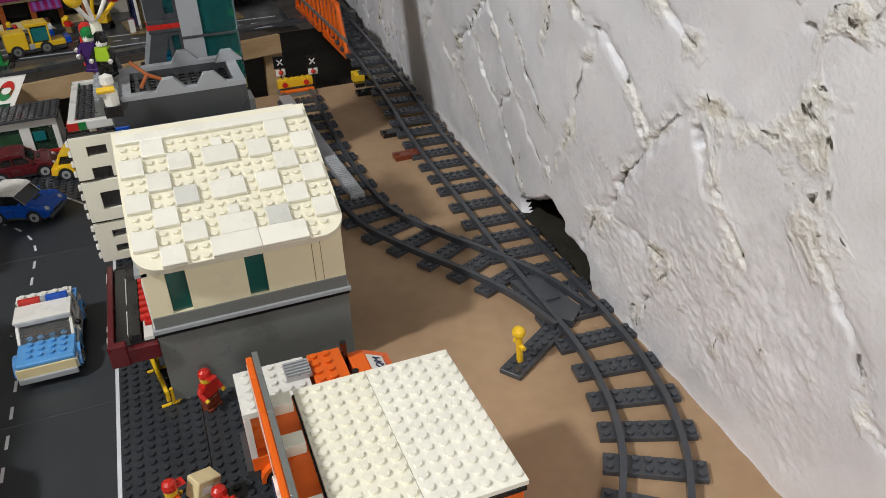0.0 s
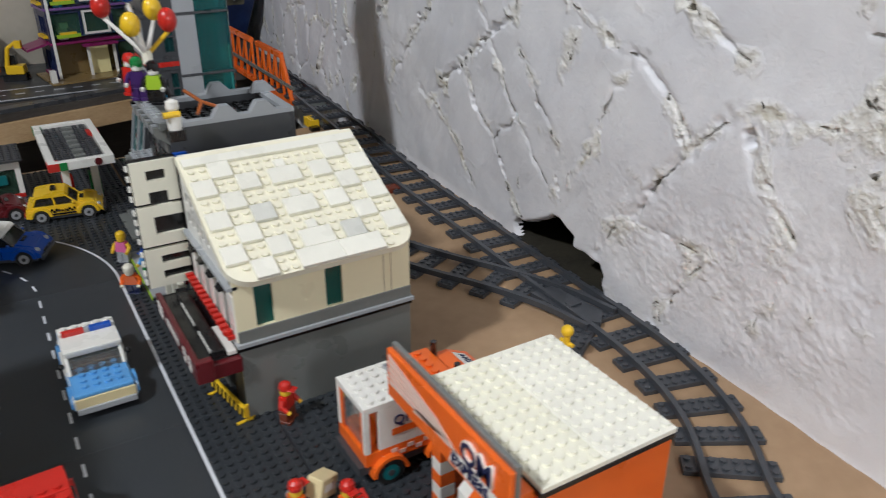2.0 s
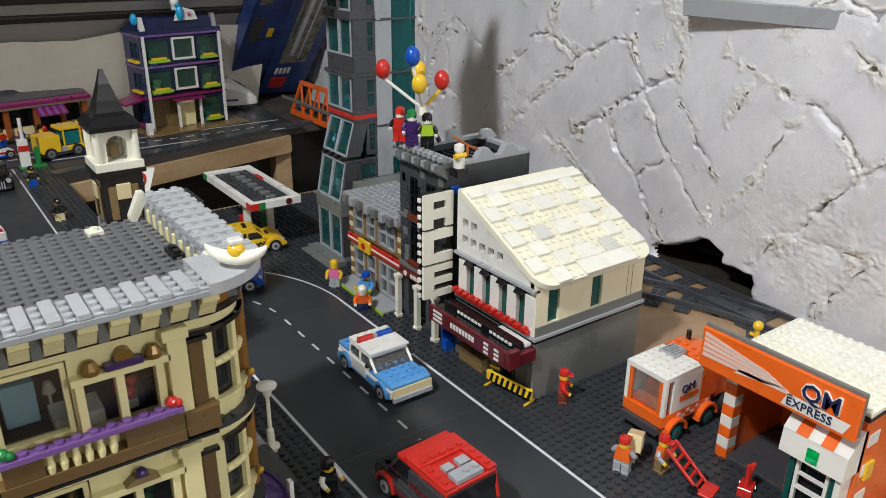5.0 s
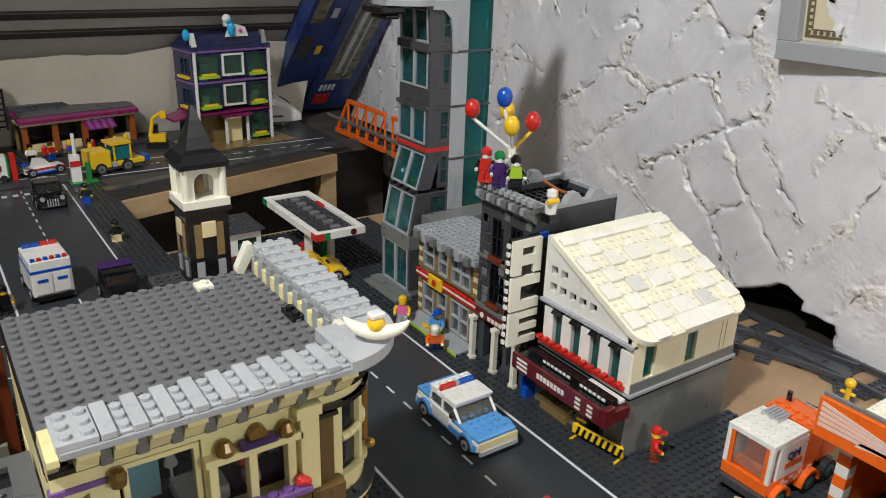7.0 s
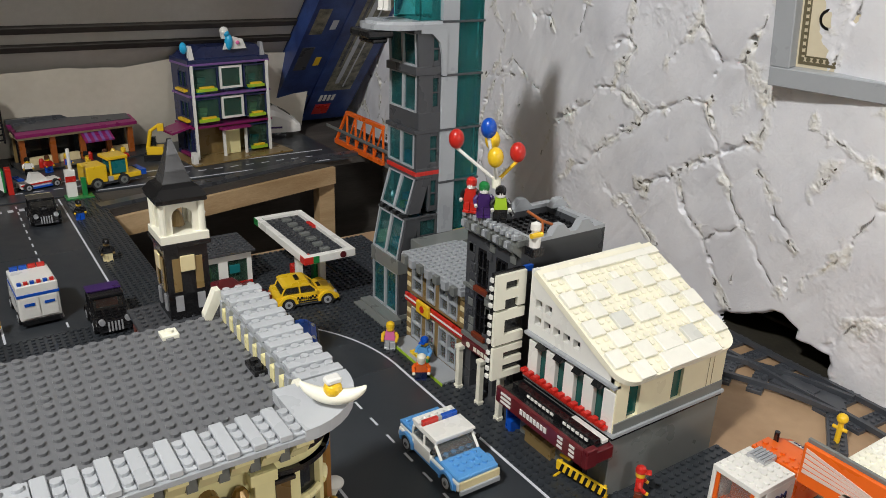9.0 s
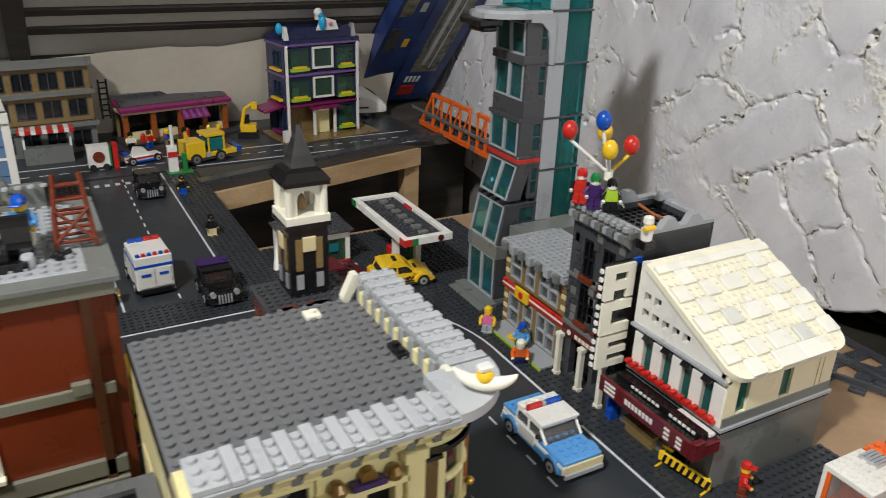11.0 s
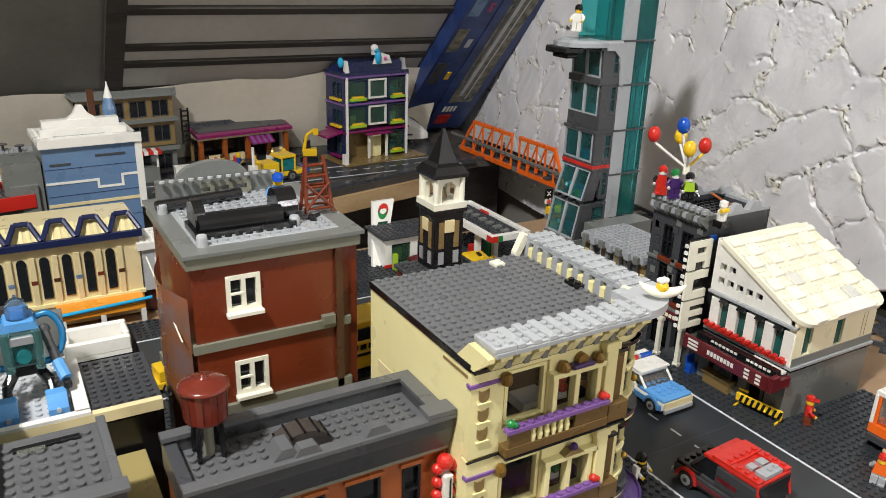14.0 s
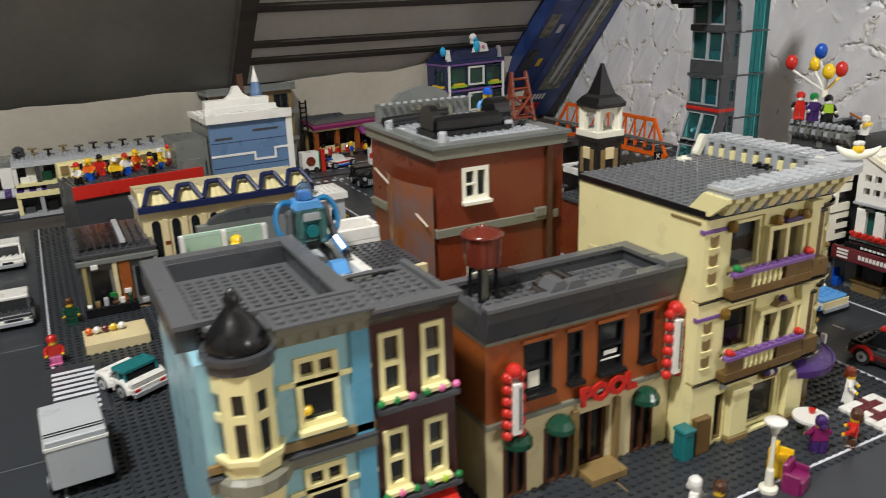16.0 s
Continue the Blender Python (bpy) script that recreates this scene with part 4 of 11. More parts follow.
def dark_house():
    th = thing("dark_townhouse", "dark grey toy townhouse with open black studded roof", "toy building", (0.0, 0.128, 0))
    W, D, H = 0.10, 0.082, 0.183
    holes = [(0.012, 0.030, 0.012, 0.048), (0.036, 0.068, 0.004, 0.05), (0.018, 0.034, 0.072, 0.112), (0.046, 0.062, 0.072, 0.112), (0.018, 0.034, 0.122, 0.158), (0.046, 0.062, 0.122, 0.158)]
    shell_walls(th, 0, 0, W, D, 0, H, DGREY, west=holes)
    # black sheet behind the openings, in place of indoor shade
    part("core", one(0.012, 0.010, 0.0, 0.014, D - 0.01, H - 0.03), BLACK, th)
    for y in (0.018, 0.046):
        for z in (0.072, 0.122):
            window(th, "x", 0.0, y, y + 0.016, z, z + 0.038, BLACK, cross=2, rows=2, sill=False)
            part("window_ledge", one(-0.004, y - 0.002, z - 0.006, 0.0, y + 0.018, z - 0.001), BRICKRED, th)
    rnd = random.Random(5)
    for i in range(36):
        z = 0.066 + 0.0096 * rnd.randrange(11)
        y = rnd.choice((0.001, 0.036, 0.064)) + rnd.uniform(0, 0.006)
        part("stone_brick", one(-0.0014, y, z + 0.0006, 0.0, y + 0.008, z + 0.0088, 0.0004), rnd.choice((DGREY, MGREY)), th)
    part("floor_band", one(-0.003, -0.001, 0.0600, 0.0, D, 0.0645), MGREY, th)
    part("floor_band", one(-0.003, -0.001, 0.1145, 0.0, D, 0.1180), MGREY, th)
    part("shop_board", one(-0.005, 0.004, 0.0505, -0.0015, D - 0.004, 0.0598), DRED, th, "dark red shop board")
    bars = Mb().tube((-0.0055, 0.066, 0.055), (-0.005, 0.066, 0.055), 0.003, n=14)
    for k in range(6):
        bars.box(-0.0056, 0.022 + k * 0.006, 0.0528, -0.0051, 0.0265 + k * 0.006, 0.0572)
    part("sign_print", bars, CREAM, th, "pale sign characters that cannot be read")
    for y in (0.006, 0.038, 0.074):
        col = part("porch_column", Mb().box(-0.010, y, 0, -0.003, y + 0.0075, 0.004, 0.0003).box(-0.0092, y + 0.001, 0.004, -0.0038, y + 0.0065, 0.0455, 0.0003).box(-0.010, y, 0.0455, -0.003, y + 0.0075, 0.0500, 0.0003), CREAM, th, "cream porch column")
    # corbelled parapet to the street
    part("street_parapet", one(-0.006, -0.002, H, 0.008, D + 0.002, H + 0.006), MGREY, th)
    for i in range(10):
        y = 0.000 + i * 0.0083
        part("corbel", Mb().prism([(-0.010, H - 0.004), (0.0, H - 0.012), (0.0, H + 0.002), (-0.010, H + 0.002)], "y", y, y + 0.0052), LGREY if i % 2 else MGREY, th)
        part("merlon", one(-0.009, y, H + 0.006, 0.0, y + 0.0052, H + 0.0105).stud(-0.0045, y + 0.0026, H + 0.0105), LGREY, th)
    r = part("roof", one(0.008, 0.008, H - 0.010, W - 0.008, D - 0.008, H - 0.0062), BLACK, th, "black studded roof plate")
    part("roof_studs", Mb().studs(0.012, 0.009, 10, 8, H - 0.0062), BLACK, r)
    rim(th, 0.008, 0, W, D, H, 0.008, 0.0034, LGREY)
    for x, y, sy in ((0.034, 0.0, 1), (0.064, 0.0, 1), (W - 0.016, D - 0.024, 1), (0.05, D - 0.008, 1)):
        part("parapet_slope", Mb().prism([(x, H + 0.0034), (x + 0.022, H + 0.0034), (x + 0.014, H + 0.012), (x + 0.006, H + 0.012)], "y", y, y + 0.008), LGREY, th)


dark_house()


def small_shop():
    th = thing("corner_shop", "two-storey tan toy shop with red fascia and grey roof", "toy building", (0.006, 0.216, 0))
    W, D, H = 0.075, 0.114, 0.104
    for z0, z1 in ((0.0, 0.046), (0.058, 0.098)):
        shell_walls(th, 0, 0, W, D, z0, z1, DTAN, west=[(0.014, 0.048, z0 + 0.004, z1 - 0.004), (0.056, 0.074, z0 + 0.002, z1 - 0.004), (0.082, 0.104, z0 + 0.004, z1 - 0.004)])
        for a, b in ((0.014, 0.031), (0.031, 0.048), (0.056, 0.074), (0.082, 0.104)):
            window(th, "x", 0.0, a, b, z0 + 0.004, z1 - 0.004, LGREY, 0.0016, glass=GLASS, sill=False, rows=2)
        for k in range(int((z1 - z0) / 0.0064)):
            for y in (0.001, 0.106):
                part("rustic_brick", one(-0.0012, y, z0 + k * 0.0064 + 0.0005, 0.0, y + 0.0075, z0 + k * 0.0064 + 0.0058, 0.0003), TAN if (k % 2) else DTAN, th)
    part("interior", one(0.03, 0.01, 0.0, 0.032, D - 0.01, 0.098), DTAN, th)
    part("counter", one(0.014, 0.02, 0.0, 0.022, 0.05, 0.016), RED, th, "red counter behind the glass")
    part("display", one(0.014, 0.082, 0.0, 0.020, 0.1, 0.03), PINK, th, "pink display behind the glass")
    part("fascia", one(-0.003, -0.001, 0.047, 0.0, D + 0.001, 0.0565), RED, th)
    part("fascia_stripe", one(-0.0036, -0.001, 0.0505, -0.0031, D + 0.001, 0.0530), WHITE, th)
    part("sign", one(-0.007, 0.060, 0.045, -0.0031, 0.085, 0.0595, 0.0008), YELLOW, th, "yellow shop sign")
    part("sign_mark", Mb().tube((-0.0078, 0.072, 0.0525), (-0.0072, 0.072, 0.0525), 0.004, n=16), RED, th)
    part("eave", one(-0.008, -0.002, 0.098, W, D + 0.002, 0.104), LGREY, th)
    flat_roof(th, -0.008, 0.0, W - 0.011, D, H + PH, LGREY)
    part("roof_tile", one(0.03, 0.002, H + PH, 0.06, 0.022, H + PH + 0.003), BROWN, th, "brown roof hatch tile")
    for i in range(7):
        part("eave_bracket", one(-0.013, 0.004 + i * 0.016, 0.097, -0.008, 0.012 + i * 0.016, 0.1065), LGREY if i % 2 else MGREY, th)
    st = part("front_step", one(-0.026, 0.000, 0, -0.001, 0.108, 0.0034), LGREY, th, "grey tiled front step")
    part("step_edge", one(-0.0275, -0.0015, 0, -0.0261, 0.1095, 0.0030), LIME, st)
    part("step_tile", one(-0.022, 0.05, 0.0034, -0.010, 0.072, 0.0062), YELLOW, st)


small_shop()


def glass_tower():
    th = thing("glass_tower", "tall grey toy tower with teal clear glazing", "toy building", (0.0, 0.345, 0))
    H = 0.46
    xw, ys, yn, xp, xq, xe = 0.041, 0.022, 0.087, 0.068, 0.089, 0.126

    def hull(a, b, c, d, thick):
        """A leaning panel: four corners, made thick along +x."""
        q = [a, b, c, d] + [(x + thick, y, z) for x, y, z in (a, b, c, d)]
        return Mb().add(q, [(0, 1, 2, 3), (7, 6, 5, 4), (0, 4, 5, 1), (1, 5, 6, 2), (2, 6, 7, 3), (3, 7, 4, 0)])

    part("back_wall", one(xe - 0.026, yn - 0.004, 0.0, xe - 0.006, yn, H), DGREY, th)
    part("north_wall", one(xw + 0.002, yn - 0.006, 0.0, xe - 0.026, yn, 0.35), LGREY, th)
    part("inner_wall", one(xp + 0.004, ys + 0.010, 0.0, xp + 0.008, yn - 0.006, 0.35), DGREY, th)
    # storeys: (bottom, top, x at the bottom, x at the top) of the west windows
    for z0, z1, xa, xb in ((0.006, 0.060, 0.016, 0.016), (0.078, 0.126, 0.016, 0.0255), (0.133, 0.174, 0.027, 0.039), (0.186, 0.2265, 0.037, 0.037), (0.250, 0.2915, 0.039, 0.039), (0.3005, 0.336, 0.039, 0.037)):
        for ya, yb in ((ys + 0.004, (ys + yn) / 2), ((ys + yn) / 2, yn - 0.002)):
            w = part("window", hull((xa - 0.001, ya, z0), (xa - 0.001, ya + 0.0022, z0), (xb - 0.001, ya + 0.0022, z1), (xb - 0.001, ya, z1), 0.005), LGREY, th, "light grey window frame")
            part("window_post", hull((xa - 0.001, yb - 0.0022, z0), (xa - 0.001, yb, z0), (xb - 0.001, yb, z1), (xb - 0.001, yb - 0.0022, z1), 0.005), LGREY, w)
            for za, zb in ((z0, z0 + 0.0020), (z1 - 0.0020, z1)):
                fa, fb = xa + (xb - xa) * (za - z0) / (z1 - z0), xa + (xb - xa) * (zb - z0) / (z1 - z0)
                part("window_rail", hull((fa - 0.001, ya + 0.0034, za), (fa - 0.001, yb - 0.0034, za), (fb - 0.001, yb - 0.0034, zb), (fb - 0.001, ya + 0.0034, zb), 0.005), LGREY, w)
            part("pane", hull((xa + 0.001, ya + 0.003, z0 + 0.002), (xa + 0.001, yb - 0.003, z0 + 0.002), (xb + 0.001, yb - 0.003, z1 - 0.002), (xb + 0.001, ya + 0.003, z1 - 0.002), 0.0009), TEALPANE, w, "teal clear pane")
        # south cheek: dark grey with a narrow window
        sill, head = z0 + 0.006, z1 - 0.004
        xl, xr = max(xa, xb) + 0.017, xp - 0.003
        part("south_wall", hull((xa, ys, z0), (xa, ys + 0.004, z0), (xb, ys + 0.004, z1), (xb, ys, z1), xl - max(xa, xb)), DGREY, th)
        part("south_pier", one(xl - 0.002, ys + 0.0002, z0, xl + 0.002, ys + 0.004, z1), DGREY, th)
        part("south_pier", one(xr, ys, z0, xp, ys + 0.004, z1), DGREY, th)
        part("south_sill", one(xl + 0.002, ys, z0, xr, ys + 0.004, sill), DGREY, th)
        part("south_head", one(xl + 0.002, ys, head, xr, ys + 0.004, z1), DGREY, th)
        part("south_pane", one(xl + 0.002, ys + 0.002, sill, xr, ys + 0.003, head), TEALPANE, th, "teal clear pane")
        part("south_transom", one(xl + 0.002, ys + 0.0006, (sill + head) / 2 - 0.001, xr, ys + 0.002, (sill + head) / 2 + 0.001), DGREY, th)
        part("desk", one(max(xa, xb) + 0.008, ys + 0.016, z0, max(xa, xb) + 0.018, ys + 0.046, z0 + 0.012), AZURE if z0 < 0.2 else LGREY, th)
        if 0.1 < z0 < 0.15:
            part("lab_gear", Mb().ball((xw - 0.004, ys + 0.045, z0 + 0.012), 0.006, 8).box(xw - 0.006, ys + 0.012, z0, xw + 0.002, ys + 0.02, z0 + 0.01), LBLUE, th, "pale aqua equipment behind the glass")
            part("lab_plant", one(xw - 0.006, ys + 0.024, z0, xw + 0.002, ys + 0.031, z0 + 0.008), LIME, th)
    for z0, z1, x, mat in ((0.0, 0.006, 0.014, MGREY), (0.060, 0.078, 0.014, MGREY), (0.126, 0.1285, 0.024, DGREY), (0.174, 0.1775, 0.037, DGREY), (0.1775, 0.1825, 0.036, RED), (0.1825, 0.186, 0.037, DGREY), (0.2265, 0.231, 0.034, DGREY), (0.231, 0.250, 0.039, DGREY), (0.2915, 0.3005, 0.035, DGREY), (0.336, 0.3400, 0.032, DGREY)):
        part("floor_slab", one(x, ys - 0.0006, z0, xp, yn, z1), mat, th)
    tooth = Mb()
    for k in range(4):
        tooth.box(0.022, ys + 0.004 + k * 0.0155, 0.1285, 0.030, ys + 0.0115 + k * 0.0155, 0.1330)
    part("tooth_course", tooth, BLACK, th, "black toothed course")
    # light grey spine with thin seams, and clear curved panels behind its edge
    for za, zb in ((0.104, 0.1655), (0.168, 0.2275), (0.230, 0.289), (0.2915, 0.3465), (0.349, 0.405), (0.4075, H)):
        part("spine_block", one(xp, ys - 0.002, za, xq, ys + 0.022, zb), LGREY, th, "light grey spine block")
        part("seam", one(xp - 0.0005, ys - 0.0025, zb, xe - 0.002, ys + 0.020, zb + 0.0022), DGREY, th)
        g = Mb()
        n = 10
        ring = [(xq + 0.0005 + (xe - xq - 0.001) * min(1.0, i / (0.75 * n)), ys + 0.020 * max(0.0, i / n - 0.7) / 0.3) for i in range(n + 1)]
        v = [(x, y, z) for x, y in ring for z in (za, zb)] + [(x - 0.0007, y + 0.001, z) for x, y in ring for z in (za, zb)]
        o = 2 * (n + 1)
        g.add(v, [(2 * i, 2 * i + 2, 2 * i + 3, 2 * i + 1) for i in range(n)] + [(o + 2 * i + 1, o + 2 * i + 3, o + 2 * i + 2, o + 2 * i) for i in range(n)])
        part("shaft_panel", g, TEAL, th, "teal clear curved panel")
        part("panel_rib", one(xq + 0.011, ys - 0.0004, za, xq + 0.0125, ys + 0.002, zb), TEALPANE, th)
    part("shaft_back", one(xq + 0.001, ys + 0.022, 0.10, xe - 0.003, ys + 0.026, H), TEALPANE, th)
    # top floor: clear block set back
    for x in (0.041, 0.070):
        part("top_panel", one(x, ys + 0.004, 0.349, x + 0.002, yn - 0.006, 0.452), TEAL, th, "teal clear panel")
    part("top_panel", one(0.043, ys + 0.004, 0.349, 0.070, ys + 0.006, 0.452), TEAL, th, "teal clear panel")
    part("top_beam", one(0.036, ys, 0.452, xq, yn, 0.46), LGREY, th)
    # landing deck on an arched rib
    arc = [(xp + 0.004 - 0.026 * math.sin(radians(a)), 0.3115 + 0.0245 * math.cos(radians(a))) for a in range(0, 91, 15)]
    part("arch_rib", Mb().prism([(xp, 0.290), (xp + 0.006, 0.290), (xp + 0.006, 0.340), (0.040, 0.340), (0.040, 0.3365), (xp - 0.014, 0.3355), (xp - 0.004, 0.326), (xp - 0.001, 0.312)], "y", ys - 0.003, ys + 0.001), LGREY, th)
    deck = [(0.072, ys - 0.003), (0.072, yn), (0.010, yn), (-0.004, yn - 0.010), (-0.010, yn - 0.026), (-0.008, ys + 0.016), (0.004, ys + 0.004), (0.024, ys - 0.003)]
    part("deck", Mb().prism(deck, "z", 0.340, 0.3455), LGREY, th, "light grey landing deck")
    part("deck_rim", Mb().prism([(x * 0.96 + 0.004, 0.036 + (y - 0.036) * 0.9) for x, y in deck], "z", 0.3455, 0.3485), LGT2, th)
    part("deck_underside", Mb().box(-0.016, ys + 0.014, 0.331, 0.016, yn - 0.008, 0.3398, 0.002).box(-0.008, ys + 0.020, 0.325, 0.012, yn - 0.014, 0.331, 0.002), BLACK, th, "black engine blocks below the deck")
    part("entrance_steps", one(-0.010, 0.012, 0, 0.014, 0.090, 0.0032).box(0.0, 0.012, 0.0032, 0.014, 0.090, 0.0064), MGREY, th)
    part("podium", one(0.030, -0.013, 0.0, xe, 0.0195, 0.104), MGREY, th)


TEALPANE = clear("deep_teal_clear_plastic", (0.16, 0.55, 0.56), 0.05)
LGT2 = plastic("light_bluish_grey", (0.42, 0.44, 0.46))
glass_tower()


# ---- the cream corner house ----
def cream_house():
    th = thing("cream_corner_house", "cream toy corner house with gold trim, purple balconies and grey roof", "toy building", (-0.425, -0.06, 0))
    W, D, H = 0.157, 0.150, 0.2005
    R = 0.028                      # the rounded street corner
    X = W - R
    # blank party wall, back and street side
    part("side_wall", one(0, 0.008, 0, 0.008, D, H), PALE, th, "blank cream side wall")
    part("side_patch", one(-0.0005, 0.052, 0.118, 0.0, 0.115, 0.132).box(-0.0005, 0.100, 0.132, 0.0, 0.135, 0.142), TAN, th, "darker tan bricks in the side wall")
    part("side_slot", one(-0.0006, 0.004, 0.192, 0.0, 0.035, 0.1945), DTAN, th)
    part("back_wall", one(0.008, D - 0.008, 0, W, D, H), PALE, th)
    street = []
    for z in (0.066, 0.137):
        for y in (0.050, 0.078, 0.106):
            street.append((y, y + 0.018, z + 0.012, z + 0.046))
    part("street_wall", wall_with_holes(Mb(), "x", W - 0.008, 0.008, R, D - 0.008, 0, H, street), PALE, th)
    for a, b, c, d in street:
        window(th, "x", W, a, b, c, d, PALE, cross=1, rows=2, out=1)
    # the balcony front, storey by storey
    for z0, z1, first in ((0.062, 0.130, 0), (0.132, H, 1)):
        part("front_wall", wall_with_holes(Mb(), "y", 0.0, 0.008, 0.0, X, z0, z1, [(0.026, 0.0625, z0 + 0.016, z1 - 0.008), (0.0655, 0.1045, z0 + 0.016, z0 + 0.0475)]), PALE, th)
        for k in range(3):
            z = z0 + 0.0130 + k * 0.0146
            cup = [(0.0062, z + 0.0095), (0.0082, z + 0.0082), (0.0118, z + 0.0082), (0.0142, z + 0.0095)] + [(0.0102 + 0.0040 * math.cos(radians(a)), z + 0.0040 + 0.0040 * math.sin(radians(a))) for a in range(0, -181, -20)]
            # flat proud panel: its dark tan also stands for the recess's shade
            part("quoin_socket", Mb().prism(cup, "y", -0.0008, 0.003), DTAN, th, "dark tan rounded quoin panel, coloured to look recessed")
            part("quoin_lip", one(0.0050, -0.0016, z - 0.0012, 0.0154, 0.0, z + 0.0000), PALE, th)
        part("lilac_band", one(-0.0012, -0.0012, z1 - 0.0145, 0.022, 0.004, z1 - 0.0115), LILAC, th)
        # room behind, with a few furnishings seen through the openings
        # room back coloured near black, as indoor shade
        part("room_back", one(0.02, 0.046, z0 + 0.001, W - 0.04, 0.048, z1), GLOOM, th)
        part("room_floor", one(0.010, 0.009, z0 + 0.010, W - 0.04, 0.046, z0 + 0.012), BROWN, th)
        part("room_cupboard", one(0.034, 0.034, z0 + 0.012, 0.050, 0.045, z0 + 0.036), (DGREEN, LBLUE)[first], th)
        part("room_bed", one(0.054, 0.014, z0 + 0.012, 0.078, 0.034, z0 + 0.020), (DRED, WHITE)[first], th)
        part("room_lamp", Mb().lathe([(0.0025, 0.0), (0.0008, 0.002), (0.0008, 0.012), (0.0036, 0.013), (0.0018, 0.019)], 0.0565, 0.038, 10, Matrix.Translation((0, 0, z0 + 0.012))), (GOLD, WHITE)[first], th)
        part("room_plant", Mb().ball((0.092, 0.020, z0 + 0.021), 0.0042, 7).ball((0.088, 0.022, z0 + 0.025), 0.0034, 7).ball((0.095, 0.023, z0 + 0.026), 0.0030, 7), (GREEN, RED)[first], th)
        part("plant_pot", one(0.088, 0.018, z0 + 0.012, 0.096, 0.026, z0 + 0.0175), WHITE, th)
        part("room_picture", one(0.084, 0.0445, z0 + 0.026, 0.100, 0.0455, z0 + 0.044), (GOLD, SAND)[first], th)
        window(th, "y", 0.003, 0.028, 0.062, z0 + 0.018, z1 - 0.010, PALE, 0.0026, glass=THIN, cross=1, sill=False)
        part("bay_pane", one(0.066, 0.0010, z0 + 0.018, 0.104, 0.0014, z0 + 0.047), THIN, th)
        # bay with gold-framed window at the right of the opening
        for x in (0.0635, 0.0825, 0.1020):
            part("bay_post", one(x, -0.005, z0 + 0.018, x + 0.0042, 0.002, z0 + 0.047), PALE, th)
        part("bay_lintel", one(0.062, -0.006, z0 + 0.047, 0.110, 0.002, z0 + 0.051), PALE, th)
        if first:
            g = part("bay_crest", Mb().lathe([(0.0001, 0.0), (0.0042, 0.001), (0.0046, 0.004), (0.0024, 0.0078), (0.0001, 0.0084)], 0.072, -0.004, 10, Matrix.Translation((0, 0, z0 + 0.0505))), GOLDEN, th, "dull gold crest")
            part("crest_wing", Mb().lathe([(0.0001, 0.0), (0.0040, 0.001), (0.0044, 0.004), (0.0024, 0.0078), (0.0001, 0.0084)], 0.102, -0.004, 10, Matrix.Translation((0, 0, z0 + 0.0505))), GOLDEN, g)
            part("crest_wing", Mb().tube((0.088, -0.005, z0 + 0.0560), (0.088, 0.0, z0 + 0.0560), 0.0046, n=12), GOLDEN, g)
            part("crest_arch", one(0.078, -0.008, z0 + 0.0512, 0.097, -0.001, z0 + 0.0545, 0.001), PURPLE, g, "purple crest")
        else:
            g = part("bay_crest", Mb().prism([(0.078, z0 + 0.051), (0.096, z0 + 0.051), (0.091, z0 + 0.0548), (0.083, z0 + 0.0548)], "y", -0.007, 0.0), DTAN, th)
            part("crest_flower", Mb().ball((0.087, -0.005, z0 + 0.0568), 0.0032, 7), PURPLE, g, "small purple flower")
        part("gold_mask", Mb().lathe([(0.0001, 0), (0.0036, 0.001), (0.0040, 0.005), (0.0030, 0.0085), (0.0001, 0.0098)], 0.0255, -0.003, 10, Matrix.Translation((0, 0, z1 - 0.0165))), GOLDEN, th, "gold wall ornament")
        # balcony
        bal = part("balcony", one(0.024, -0.0095, z0 - 0.0005, 0.112, 0.0, z0 + 0.0065), BALC, th, "dark tan balcony with purple rail")
        part("balcony_skirt", one(0.026, -0.0090, z0 + 0.0065, 0.044, -0.0065, z0 + 0.0175), BALC, bal)
        part("balcony_skirt", one(0.082, -0.0090, z0 + 0.0065, 0.112, -0.0065, z0 + 0.0175), BALC, bal)
        part("balcony_end", one(0.1125, -0.0090, z0 + 0.0005, 0.131, -0.0008, z0 + 0.0150), BALC, bal)
        for k in range(6):
            part("baluster", Mb().lathe([(0.0016, 0), (0.0022, 0.004), (0.0013, 0.008), (0.0018, 0.011)], 0.0468 + k * 0.0058, -0.0077, 8, Matrix.Translation((0, 0, z0 + 0.0065))), PALE, bal)
        part("balcony_rail", one(0.024, -0.0107, z0 + 0.0178, 0.112, -0.0045, z0 + 0.0212).studs(0.024, -0.0117, 11, 1, z0 + 0.0212), LILAC, bal, "lilac studded rail")
        for x, mt in ((0.028, (RED, GREEN)[first]), (0.107, RED)):
            fl = part("flower", Mb().ball((x, -0.0075, z0 + 0.0245), 0.0032, 7).ball((x + 0.0028, -0.0085, z0 + 0.0235), 0.0024, 6), mt, bal, "small plastic flower")
        # pier with brown niche to the right
        part("pier", one(0.1085, -0.006, z0 + 0.004, 0.1185, 0.0, z1 - 0.004), PALE, th)
        part("pier_cap", one(0.1065, -0.0068, z1 - 0.0105, 0.1200, 0.0, z1 - 0.0042), PALE, th)
        part("niche", one(0.1200, -0.0032, z0 + 0.004, 0.1275, 0.0, z1 - 0.016), BALC, th, "brown panelled pilaster")
        part("niche_head", one(0.1190, -0.0040, z1 - 0.0160, 0.1300, 0.0, z1 - 0.0135), BLACK, th)
        # rounded corner: three tall windows in a drum
        n = 9
        drum = Mb()
